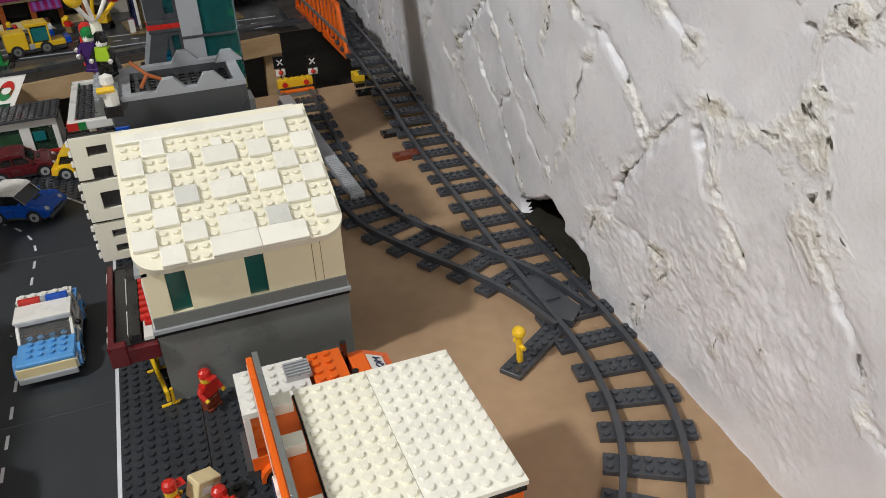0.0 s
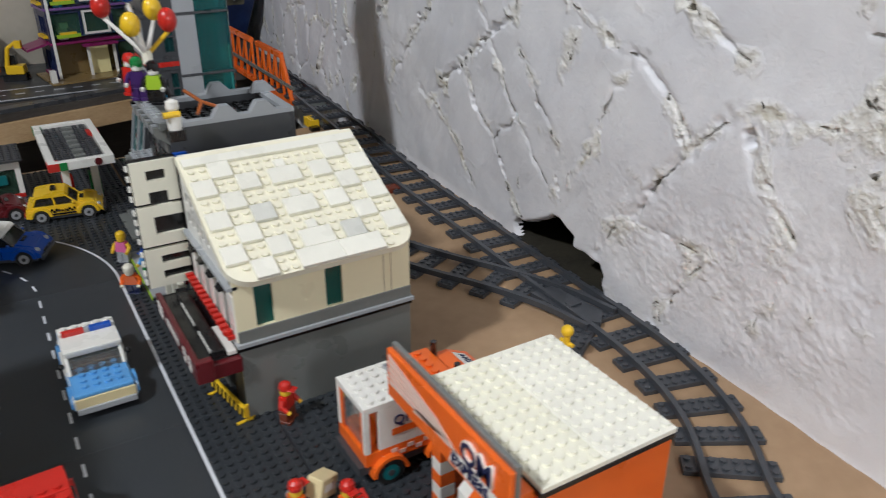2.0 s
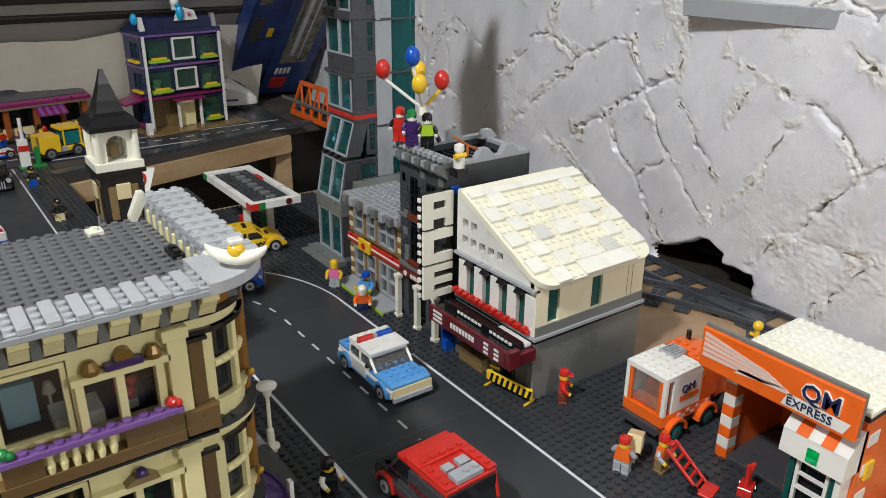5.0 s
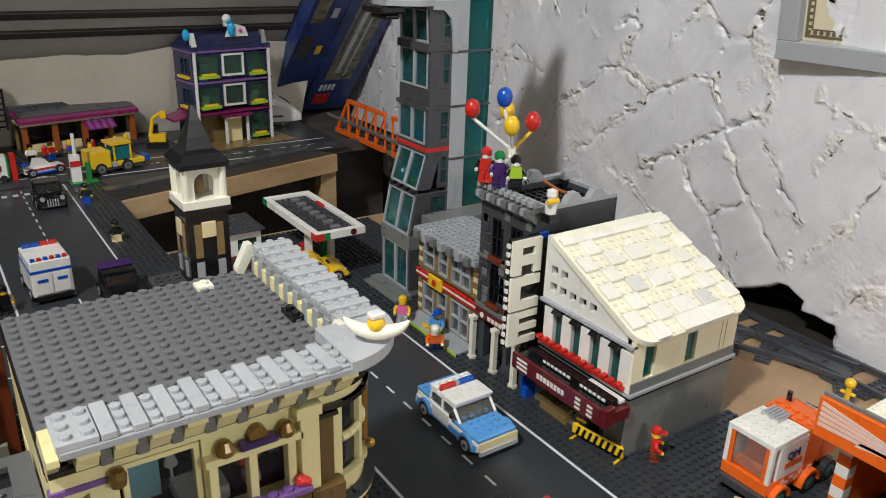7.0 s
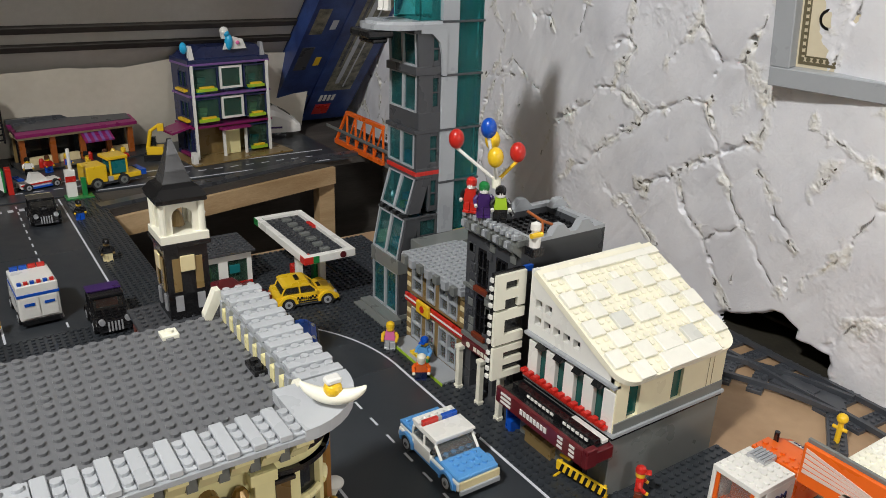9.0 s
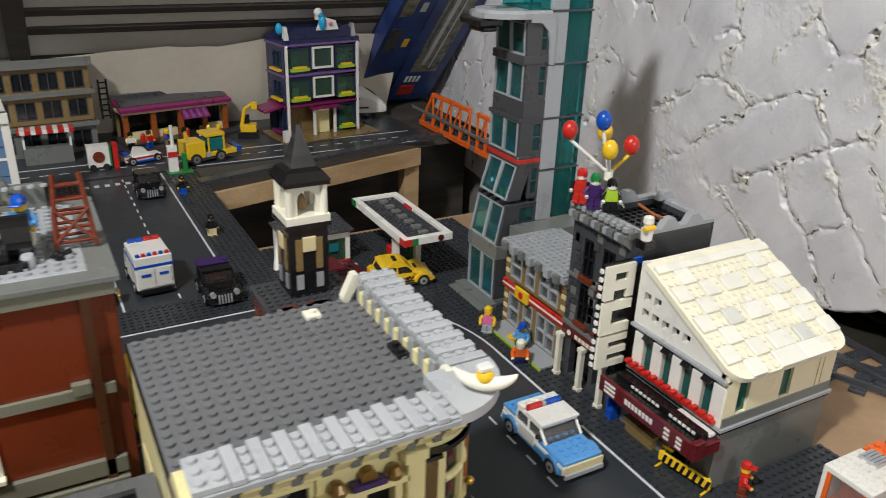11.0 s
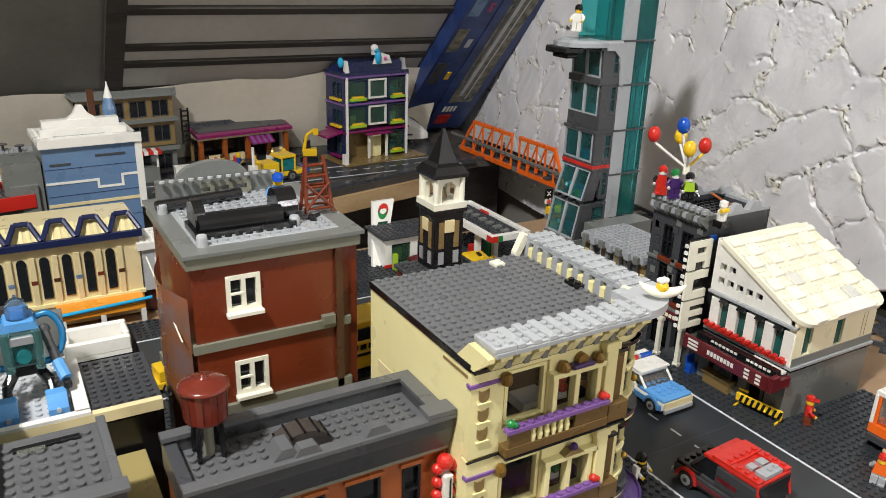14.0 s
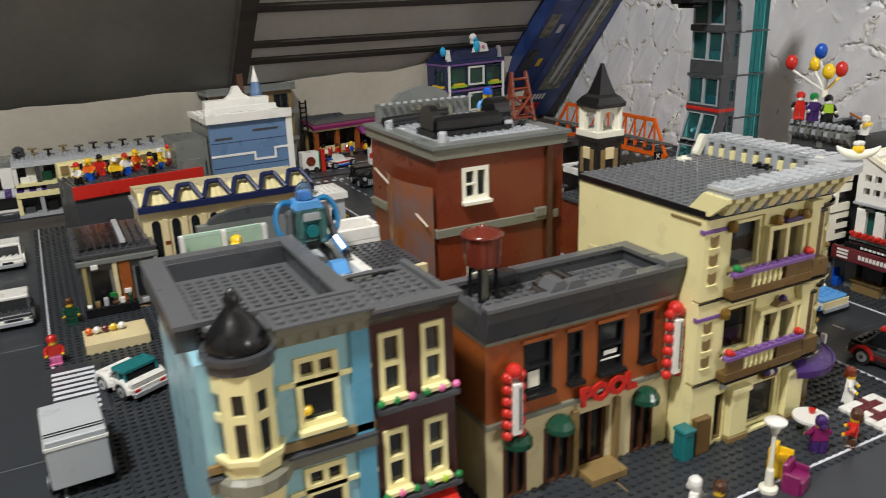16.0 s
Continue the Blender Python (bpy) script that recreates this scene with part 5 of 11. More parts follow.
        for i in range(n):
            t0, t1 = radians(-90 + 90 * i / n), radians(-90 + 90 * (i + 1) / n)
            hollow = i in (1, 2, 3, 5, 6, 7)
            for za, zb2 in ((z0, z0 + 0.012), (z1 - 0.012, z1)) if hollow else ((z0, z1),):
                q = [(X + r * math.cos(t), R + r * math.sin(t), z) for z in (za, zb2) for t, r in ((t0, R), (t1, R), (t1, R - 0.006), (t0, R - 0.006))]
                drum.add(q, [(0, 1, 2, 3), (7, 6, 5, 4), (0, 4, 5, 1), (1, 5, 6, 2), (2, 6, 7, 3), (3, 7, 4, 0)])
        part("corner_drum", drum, PALE, th)
        for i in (1, 2, 3, 5, 6, 7):
            t0, t1 = radians(-90 + 90 * i / n), radians(-90 + 90 * (i + 1) / n)
            q = [(X + r * math.cos(t), R + r * math.sin(t), z) for z in (z0 + 0.012, z1 - 0.012) for t, r in ((t0, R - 0.003), (t1, R - 0.003), (t1, R - 0.004), (t0, R - 0.004))]
            part("drum_pane", Mb().add(q, [(0, 1, 2, 3), (7, 6, 5, 4), (0, 4, 5, 1), (1, 5, 6, 2), (2, 6, 7, 3), (3, 7, 4, 0)]), DARKGLASS, th)
            part("drum_transom", Mb().tube((X + (R - 0.001) * math.cos(t0), R + (R - 0.001) * math.sin(t0), (z0 + z1) / 2), (X + (R - 0.001) * math.cos(t1), R + (R - 0.001) * math.sin(t1), (z0 + z1) / 2), 0.0024, n=8), PALE, th)
        for a0, a1 in ((-82, -48), (-42, -8)):
            part("drum_sill", Mb().ring([(R - 0.001, z0 + 0.0100), (R + 0.0022, z0 + 0.0100), (R + 0.0022, z0 + 0.0128), (R - 0.001, z0 + 0.0128)], X, R, 10, a0, a1), PALE, th)
            part("drum_head", Mb().ring([(R + 0.0002, z1 - 0.0125), (R + 0.0030, z1 - 0.0125), (R + 0.0030, z1 - 0.0100), (R + 0.0002, z1 - 0.0100)], X, R, 10, a0, a1), BLACK, th)
        part("drum_pilaster", Mb().tube((X + R * math.cos(radians(-8)), R + R * math.sin(radians(-8)), z0), (X + R * math.cos(radians(-8)), R + R * math.sin(radians(-8)), z1), 0.0046, n=8), CARAMEL, th)
        ring = Mb().ring([(R - 0.001, z0 - 0.003), (R + 0.0065, z0 - 0.003), (R + 0.0065, z0 + 0.0003), (R - 0.001, z0 + 0.0003)], X, R, 32)
        part("corner_ledge", ring, PLATE, th, "dark grey curved ledge")
        part("ledge_studs", Mb().studs(X, -0.0055, 4, 1, z0 + 0.0003, lambda x, y: math.hypot(x - X, y - R) > R + 0.006), PLATE, th)
        part("ledge_rim", Mb().ring([(R + 0.003, z0 - 0.0062), (R + 0.0056, z0 - 0.0062), (R + 0.0056, z0 - 0.0032), (R + 0.003, z0 - 0.0032)], X, R, 32), PALE, th)
        part("ledge", one(-0.0012, -0.0014, z0 - 0.0022, 0.0238, 0.0, z0 - 0.0008).box(0.0238, -0.0099, z0 - 0.0022, X, 0.0, z0 - 0.0008), BLACK, th, "thin black ledge")
        part("gold_lamp", Mb().ball((X + (R + 0.004) * math.cos(radians(-25)), R + (R + 0.004) * math.sin(radians(-25)), z0 + 0.014), 0.0028, 8), GOLD, th, "gold wall lamp")
    # ground floor
    part("front_wall", wall_with_holes(Mb(), "y", 0.0, 0.008, 0.0, X, 0, 0.0585, [(0.026, 0.036, 0.004, 0.046), (0.062, 0.100, 0.004, 0.046)]), PALE, th)
    part("ground_back", one(0.02, 0.030, 0, X, 0.032, 0.058), DTAN, th)
    window(th, "y", 0.002, 0.062, 0.100, 0.004, 0.046, PALE, 0.0032, glass=SMOKE, cross=1, sill=True)
    window(th, "y", 0.002, 0.026, 0.036, 0.004, 0.046, DTAN, 0.0016, glass=SMOKE, cross=1, sill=False)
    for x in (0.0385, 0.1035):
        col = part("shop_column", one(x, -0.0062, 0.006, x + 0.0200, 0.0, 0.045, 0.0006), PALE, th)
        part("column_cap", one(x - 0.0015, -0.0078, 0.045, x + 0.0215, 0.0, 0.0500, 0.0006), PALE, col)
        part("column_foot", one(x - 0.0015, -0.0078, 0.0, x + 0.0215, 0.0, 0.0060, 0.0006), DTAN, col)
    part("corner_post", one(0.1265, -0.0036, 0.0, 0.1335, 0.0005, 0.050), BALC, th, "brown corner post")
    part("wall_vent", one(0.030, -0.0014, 0.0500, 0.0370, 0.0, 0.0570), LGREY, th)
    part("wall_vent", one(0.1010, -0.0014, 0.0515, 0.1080, 0.0, 0.0572), LGREY, th)
    part("base_block", one(0.002, -0.006, 0, 0.018, 0.0, 0.032, 0.0005), BALC, th, "brown corner base block")
    cr = part("wall_crest", one(0.074, -0.006, 0.0490, 0.090, 0.0, 0.0520, 0.0006), GOLDEN, th, "dull gold door crest")
    part("crest_bow", Mb().ball((0.0775, -0.005, 0.0545), 0.0032, 7), PURPLE, cr)
    part("crest_bow", Mb().ball((0.0865, -0.005, 0.0545), 0.0032, 7), PURPLE, cr)
    part("crest_heart", Mb().ball((0.082, -0.0055, 0.0545), 0.0026, 7), WHITE, cr)
    part("drum_base", Mb().lathe([(R, 0), (R, 0.0585)], X, R, 32), PALE, th)
    part("drum_glazing", Mb().lathe([(R + 0.0006, 0.010), (R + 0.0006, 0.046)], X, R, 32), GOLD, th, "gold-brown corner glazing")
    aw = Mb().ring([(R, 0.0575), (R + 0.017, 0.0475), (R + 0.017, 0.0460), (R, 0.0560)], X + 0.002, R, 28, -120, 70)
    awn = part("awning", aw, PURPLE, th, "dark purple curved awning")
    part("awning_edge", Mb().ring([(R + 0.0165, 0.0435), (R + 0.0182, 0.0435), (R + 0.0182, 0.0488), (R + 0.0165, 0.0488)], X + 0.002, R, 28, -120, 70), PURPLE, awn)
    part("awning_post", one(X + R + 0.020, R - 0.012, 0.020, X + R + 0.023, R - 0.007, 0.056), WHITE, th, "white awning board")
    # roof
    flat_roof(th, 0.0, 0.0055, 19 * U, 0.0055 + 18 * U, H + PH, LROOF)
    part("roof_edge", one(-0.0012, 0.0, H - 0.0022, 0.0, D, H + PH), BLACK, th, "black roof edge")
    part("roof_hatch", one(0.104, 0.130, H + PH + 0.0002, 0.114, 0.140, H + PH + 0.003).stud(0.109, 0.135, H + PH + 0.003), CREAM, th, "cream roof vent")
    part("roof_grille", one(0.136, 0.064, H + PH + 0.0002, 0.152, 0.080, H + PH + 0.0034).studs(0.136, 0.064, 2, 2, H + PH + 0.0034), BLACK, th, "black roof grille")
    part("cornice_band", one(0.0, -0.0035, H - 0.003, X, 0.004, H), BLACK, th)
    part("cornice_band", Mb().ring([(R - 0.002, H - 0.003), (R + 0.0035, H - 0.003), (R + 0.0035, H), (R - 0.002, H)], X, R, 32), BLACK, th)
    part("corner_frieze", Mb().ring([(R - 0.006, H), (R + 0.0008, H), (R + 0.0008, H + 0.0155), (R - 0.006, H + 0.0155)], X, R, 16, -90, 0), CARAMEL, th, "golden brown corner frieze")
    part("drum_band", Mb().ring([(R + 0.0004, H - 0.013), (R + 0.0030, H - 0.013), (R + 0.0030, H - 0.010), (R + 0.0004, H - 0.010)], X, R, 32), BLACK, th)
    z = H + 0.0160                       # underside of the cornice
    EO, FO, CR = 0.169, -0.021, 0.040    # outer edges and corner radius
    part("front_frieze", one(0.008, -0.001, H, X, 0.0045, z), MGREY, th)
    part("street_frieze", one(W - 0.009, R, H, W - 0.002, D - 0.004, z), MGREY, th)
    part("front_cornice", one(0.004, FO, z, EO - CR, 0.005, z + 0.0032), LGREY, th, "grey cornice plate")
    part("street_cornice", one(0.1445, FO + CR, z, EO, D - 0.002, z + 0.0032), LGREY, th, "grey cornice plate")
    quarter = [(EO - CR, FO + CR)] + [(EO - CR + CR * math.cos(radians(a)), FO + CR + CR * math.sin(radians(a))) for a in range(-90, 1, 10)]
    part("corner_cornice", Mb().prism(quarter, "z", z, z + 0.0062), LGT, th, "pale grey rounded cornice corner")
    for i in range(9):
        x = 0.010 + i * 0.0145
        part("modillion", Mb().prism([(-0.001, H), (-0.007, H), (-0.013, z - 0.007), (-0.0165, z - 0.005), (-0.0165, z), (-0.001, z)], "x", x, x + 0.0088), PALE, th)
    for i in range(8):
        x = 0.0190 + i * 0.0145
        part("frieze_block", one(x + 0.0002, -0.0090, H, x + 0.0053, -0.001, z - 0.002), MGREY, th)
    for i in range(9):
        y = 0.028 + i * 0.0132
        part("modillion", one(0.1430, y, H + PH, 0.148, y + 0.0055, z - 0.004), PALE, th)
        part("corbel_gap", one(0.1435, y + 0.0060, H + PH, 0.149, y + 0.0126, z), LGREY, th)
        part("modillion", Mb().prism([(W, H), (W + 0.004, H), (W + 0.008, z - 0.003), (W + 0.008, z), (W, z)], "y", y, y + 0.006), PALE, th)
    zt = z + 0.0033
    for i in range(9):
        x = 0.0195 + i * 0.0122 if i else 0.0195
        part("cornice_tile", one(x, FO + 0.0006, zt, x + 0.0062, 0.0052, zt + 0.0034, 0.0004), LGT, th)
        pl = part("cornice_plate", one(x + 0.0063, FO + 0.0016, zt, x + 0.0121, 0.0042, zt + 0.0012, 0.0003), LGT, th)
        part("plate_studs", Mb().stud(x + 0.0092, FO + 0.0055, zt + 0.0012).stud(x + 0.0092, FO + 0.0130, zt + 0.0012).stud(x + 0.0092, FO + 0.0205, zt + 0.0012), LGT, pl)
    part("cornice_tile", one(0.003, FO + 0.001, zt, 0.0190, 0.0045, zt + 0.0032).studs(0.003, FO + 0.0012, 2, 3, zt + 0.0032), LGT, th)
    for i in range(10):
        y = 0.0205 + i * 0.0127
        part("cornice_tile", one(0.1438, y, zt, EO - 0.0004, y + 0.0064, zt + 0.0034, 0.0004), LGT, th)
        pl = part("cornice_plate", one(0.1448, y + 0.0065, zt, EO - 0.0014, y + 0.0126, zt + 0.0012, 0.0003), LGT, th)
        part("plate_studs", Mb().stud(EO - 0.0045, y + 0.0095, zt + 0.0012).stud(EO - 0.0125, y + 0.0095, zt + 0.0012).stud(EO - 0.0205, y + 0.0095, zt + 0.0012), LGT, pl)
    for x, y in ((0.1440, D + 0.0005), (0.1440, 0.0225)):
        part("end_slope", Mb().prism([(0, 0), (0.004, -0.001), (0.0110, 0.011), (0.0110, 0.0185), (0.0075, 0.0185), (0.0, 0.003)], "y", -0.0035, 0.0035, Matrix.Translation((x - 0.0105, y - 0.004, H + PH + 0.001))), CREAM, th, "white sloped end piece")
    part("end_cheek", Mb().prism([(-0.003, H), (-0.019, z - 0.003), (-0.019, z), (0.004, z + 0.001), (0.017, H + PH)], "x", -0.0008, 0.0038), PALE, th, "cream sloped cornice end")


# stands in for the shade inside the cream house rooms
GLOOM = plastic("room_shade_plastic", (0.026, 0.021, 0.016))
THIN = clear("thin_clear_pane", (0.96, 0.97, 0.96), 0.0)
THIN.node_tree.nodes["Principled BSDF"].inputs["Transmission Weight"].default_value = 1.0
BALC = plastic("warm_brown_plastic", (0.135, 0.078, 0.024))
CARAMEL = plastic("caramel_brown_plastic", (0.26, 0.125, 0.022), 0.25)
GOLDEN = plastic("dull_gold_plastic", (0.24, 0.135, 0.025), 0.3, 0.1, 0.03, 0.35)
LROOF = plastic("roof_plate_grey", (0.155, 0.160, 0.168), 0.3)
LGT = plastic("pale_grey_plastic", (0.46, 0.48, 0.50))
cream_house()


def horn_ornament():
    th = thing("roof_ornament", "white and yellow horned ornament on the cornice corner", "ornament", (-0.277, -0.070, 0.2268))
    mb = Mb()
    mb.smooth = True
    rot = pose(0, 0, 0, 0, 0, -38)
    n, m = 14, 10
    for k in range(n + 1):
        a = radians(205 + 130 * k / n)
        c = Vector((0.0175 * math.cos(a), 0, 0.0145 + 0.0125 * math.sin(a)))
        r = 0.0040 * max(0.12, math.sin(math.pi * k / n) ** 0.6)
        out = Vector((math.cos(a), 0, math.sin(a)))
        mb.v += [tuple(rot @ (c + out * (r * math.cos(2 * math.pi * q / m)) + Vector((0, r * math.sin(2 * math.pi * q / m), 0)))) for q in range(m)]
    mb.f += [(k * m + q, k * m + (q + 1) % m, (k + 1) * m + (q + 1) % m, (k + 1) * m + q) for k in range(n) for q in range(m)]
    mb.f += [tuple(range(m)), tuple(n * m + q for q in range(m))]
    part("crescent", mb, CREAM, th, "cream curved horns")
    part("knob", Mb().ball((0, 0, 0.0065), 0.0045, 9), YELLOW, th, "yellow knob")
    part("cap", one(-0.004, -0.003, 0.0095, 0.004, 0.003, 0.013, 0.001), WHITE, th)


horn_ornament()


# ---- the red brick house with roof billboard ----
def red_house():
    th = thing("red_brick_house", "reddish-brown toy house with grey bands and cluttered roof", "toy building", (-0.556, 0.113, 0))
    W, D, H = 0.122, 0.140, 0.228
    wins = [(0.024, 0.050, 0.189, 0.218), (0.027, 0.053, 0.118, 0.147), (0.024, 0.050, 0.045, 0.078)]
    shell_walls(th, 0, 0, W, D, 0, H, BRICKRED, south=wins)
    # indoor shade put in as a black sheet behind the windows
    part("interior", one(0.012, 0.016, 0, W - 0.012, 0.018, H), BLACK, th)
    for a, b, c, d in wins:
        w = window(th, "y", -0.0005, a, b, c, d, CREAM, 0.0034, 0.006, DARKGLASS, cross=2, rows=1)
        part("sash", one(a + 0.003, -0.002, (c + d) / 2 - 0.001, (a + b) / 2, 0.0, (c + d) / 2 + 0.001), CREAM, w)
    for z, h, out in ((0.160, 0.0075, 0.003), (0.100, 0.012, 0.004), (0.089, 0.008, 0.006)):
        part("stone_band", one(-out, -out, z, W + 0.001, 0.0, z + h), SAGE, th, "grey-green stone band")
        part("stone_band", one(-out, 0.0, z, 0.0, D, z + h), SAGE, th)
    part("corner_pipe", one(W - 0.012, -0.004, 0.0, W - 0.006, 0.0, H), BROWN, th, "dark brown drainpipe")
    part("corner_strip", one(W + 0.0, 0.001, 0.0, W + 0.008, 0.008, H), BRICKRED, th)
    part("band_block", one(W - 0.024, -0.005, 0.164, W - 0.013, 0.0, 0.172), SAGE, th)
    part("cornice", one(-0.004, -0.004, H, W + 0.009, D + 0.002, H + 0.009), SAGE, th)
    part("cornice_top", one(-0.006, -0.006, H + 0.009, W + 0.012, D + 0.004, H + 0.0125), MGREY, th)
    zr = H + 0.0125
    r = part("roof", one(0.008, 0.008, zr - 0.002, W - 0.004, D - 0.008, zr + 0.0005), LGREY, th, "light grey studded roof")
    part("roof_studs", Mb().studs(0.010, 0.010, 13, 15, zr + 0.0005), LGREY, r)
    # billboard at the back, with a round top
    bb = part("billboard", one(0.004, D - 0.012, zr, 0.104, D - 0.004, zr + 0.018), MGREY, th, "grey billboard with rounded middle")
    arc = [(0.052 + 0.030 * math.cos(radians(a)), zr + 0.018 + 0.014 * math.sin(radians(a))) for a in range(0, 181, 15)]
    part("billboard_arch", Mb().prism(arc, "y", D - 0.012, D - 0.004), MGREY, bb)
    part("billboard_studs", Mb().studs(0.004, D - 0.020, 13, 1, zr + 0.018), LGT, bb)
    lt = Mb()
    for k in range(3):
        x = 0.040 + k * 0.016
        lt.box(x, D - 0.0145, zr + 0.002, x + 0.012, D - 0.012, zr + 0.006).box(x + 0.008, D - 0.0145, zr + 0.006, x + 0.012, D - 0.012, zr + 0.010).box(x, D - 0.0145, zr + 0.010, x + 0.012, D - 0.012, zr + 0.014)
    part("billboard_letters", lt, SAGE, bb, "pale letters that cannot be read")
    # black rollers and grey pipe
    roll = part("roller", Mb().tube((0.014, 0.030, zr + 0.010), (0.078, 0.030, zr + 0.010), 0.0085, n=18), BLACK, th, "black roof roller")
    part("roller_drum", Mb().tube((0.012, 0.040, zr + 0.013), (0.020, 0.040, zr + 0.013), 0.014, n=20), CHROME, roll)
    part("roller_drum", Mb().tube((0.076, 0.042, zr + 0.014), (0.092, 0.042, zr + 0.014), 0.014, n=20), CHROME, roll)
    part("roller_base", one(0.010, 0.020, zr, 0.088, 0.056, zr + 0.006), BLACK, roll)
    part("pipe", Mb().tube((-0.002, 0.100, zr + 0.006), (0.070, 0.112, zr + 0.006), 0.0048, n=12), CHROME, th, "grey roof pipe")
    for x, y in ((0.012, 0.010), (0.088, 0.026), (0.002, 0.098)):
        part("chimney_pot", Mb().lathe([(0.004, 0), (0.004, 0.007), (0.0034, 0.0085)], x, y, 12, Matrix.Translation((0, 0, zr))), LGT, th, "pale grey pot")
    part("valve", Mb().ball((0.104, 0.030, zr + 0.003), 0.0035, 7).tube((0.100, 0.030, zr + 0.002), (0.112, 0.034, zr + 0.004), 0.0016), BLACK, th)
    # clear curved advertising screen on the west corner
    scr = Mb()
    n = 8
    q = [(-0.004 - 0.012 * math.sin(math.pi * i / n), 0.000 + 0.10 * i / n, z) for i in range(n + 1) for z in (0.030, 0.205)]
    scr.add(q, [(2 * i, 2 * i + 2, 2 * i + 3, 2 * i + 1) for i in range(n)])
    part("poster_screen", scr, PRINTED, th, "brown and orange printed clear screen")
    # thin cream tube drawn for the bright line along the screen's edge
    rail = Mb().tube((-0.010, 0.0, 0.172), (-0.014, 0.10, 0.205), 0.0006, n=6)
    part("screen_rail", rail, CREAM, th)


SAGE = plastic("sage_grey_plastic", (0.20, 0.20, 0.155))
PRINTED = rough("printed_autumn_pattern", (0.30, 0.25, 0.27), (0.52, 0.17, 0.02), 34, rgh=0.08, bump=0.0)
PRINTED.node_tree.nodes["Principled BSDF"].inputs["Transmission Weight"].default_value = 0.55
PRINTED.node_tree.nodes["Principled BSDF"].inputs["IOR"].default_value = 1.1
red_house()


# ---- the pool hall ----
def pool_hall():
    th = thing("pool_hall", "rust-coloured toy pool hall with dark grey parapet and red lettering", "toy building", (-0.599, -0.036, 0))
    W, D, H = 0.172, 0.060, 0.130
    up = [(0.032, 0.056, 0.084, 0.124), (0.070, 0.083, 0.084, 0.124), (0.098, 0.122, 0.084, 0.124), (0.138, 0.152, 0.084, 0.124)]
    shell_walls(th, 0, 0, W, D, 0.068, H, RUST, south=up)
    shell_walls(th, 0, 0, W, D, 0.0, 0.064, TAN, south=[(0.014, 0.034, 0.0, 0.048), (0.050, 0.074, 0.0, 0.050), (0.082, 0.112, 0.0, 0.052), (0.134, 0.156, 0.0, 0.050)])
    part("belt", one(-0.001, -0.003, 0.064, W, D, 0.068), SAGE, th)
    part("belt", one(-0.001, -0.003, H, W, D, H + 0.0035), SAGE, th)
    # black sheet that supplies the shade of the rooms
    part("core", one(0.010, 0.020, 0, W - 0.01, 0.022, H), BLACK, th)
    for a, b, c, d in up:
        window(th, "y", 0.0, a, b, c, d, BLACK, 0.0022, glass=DARKGLASS, cross=1, rows=2)
        part("lintel", one(a - 0.002, -0.0025, d, b + 0.002, 0.0, d + 0.003), RUST, th)
    part("window_print", one(0.101, -0.0004, 0.092, 0.119, 0.0, 0.0936).box(0.104, -0.0004, 0.0965, 0.116, 0.0, 0.1), WHITE, th, "white window lettering that cannot be read")
    part("curtain", one(0.036, 0.0008, 0.087, 0.046, 0.0014, 0.100), CREAM, th, "pale curtain")
    # ground floor: arched dark windows with green domes
    for x0, x1 in ((0.014, 0.034), (0.050, 0.074), (0.134, 0.156)):
        w = window(th, "y", 0.0, x0, x1, 0.0, 0.050, BROWN, 0.0026, glass=DARKGLASS, cross=2, sill=False)
        part("dome_canopy", Mb().lathe([(0.0115, 0), (0.0112, 0.004), (0.008, 0.009), (0.003, 0.0115), (0.0001, 0.012)], (x0 + x1) / 2, -0.004, 16, Matrix.Translation((0, 0, 0.048))), DGREEN, th, "dark green dome canopy")
    window(th, "y", 0.006, 0.082, 0.112, 0.0, 0.052, BROWN, 0.003, glass=DARKGLASS, cross=2, sill=False)
    part("door_step", one(0.080, -0.022, 0, 0.114, 0.0, 0.0064), DTAN, th)
    part("column", one(0.115, -0.004, 0, 0.120, 0.0, 0.058), DTAN, th)
    part("column", one(0.075, -0.004, 0, 0.080, 0.0, 0.058), DTAN, th)
    letters("sign_letters", "POOL", 0.0200, RED, th, Matrix.Translation((0.079, -0.0060, 0.0630)) @ pose(0, 0, 0, 0, -3, 0) @ FACE_S, "thick red letters POOL", 0.0011)
    # upright red ball signs with white flutes
    for x, z0, z1 in ((0.0185, 0.056, 0.110), (0.1665, 0.064, 0.124)):
        s = part("pin_sign", one(x - 0.0035, -0.014, z0 + 0.006, x + 0.0035, -0.002, z1 - 0.008), WHITE, th, "white and red upright sign")
        fr = Mb()
        for k in range(6):
            zz = z0 + 0.004 + (z1 - z0 - 0.008) * k / 5
            fr.ball((x - 0.0055, -0.008, zz), 0.0042, 7).ball((x + 0.0055, -0.008, zz), 0.0042, 7)
        part("sign_fringe", fr, RED, s)
        part("sign_knob", Mb().ball((x, -0.008, z1), 0.006, 8), RED, s)
        part("sign_rule", one(x + 0.0006, -0.0146, z0 + 0.010, x + 0.0020, -0.0141, z1 - 0.010), BLACK, s)
    # parapet and roof
    zp = H + 0.0035
    part("parapet_front", Mb().prism([(-0.004, zp), (0.0, zp), (0.0, zp + 0.024), (-0.008, zp + 0.024), (-0.008, zp + 0.016)], "x", -0.002, W), DGREY, th, "dark grey parapet front")
    part("parapet_side", one(-0.002, 0.0, zp, 0.006, D, zp + 0.020).box(W - 0.008, 0.0, zp, W, D, zp + 0.022).box(0.006, D - 0.008, zp, W - 0.008, D, zp + 0.022), DGREY, th)
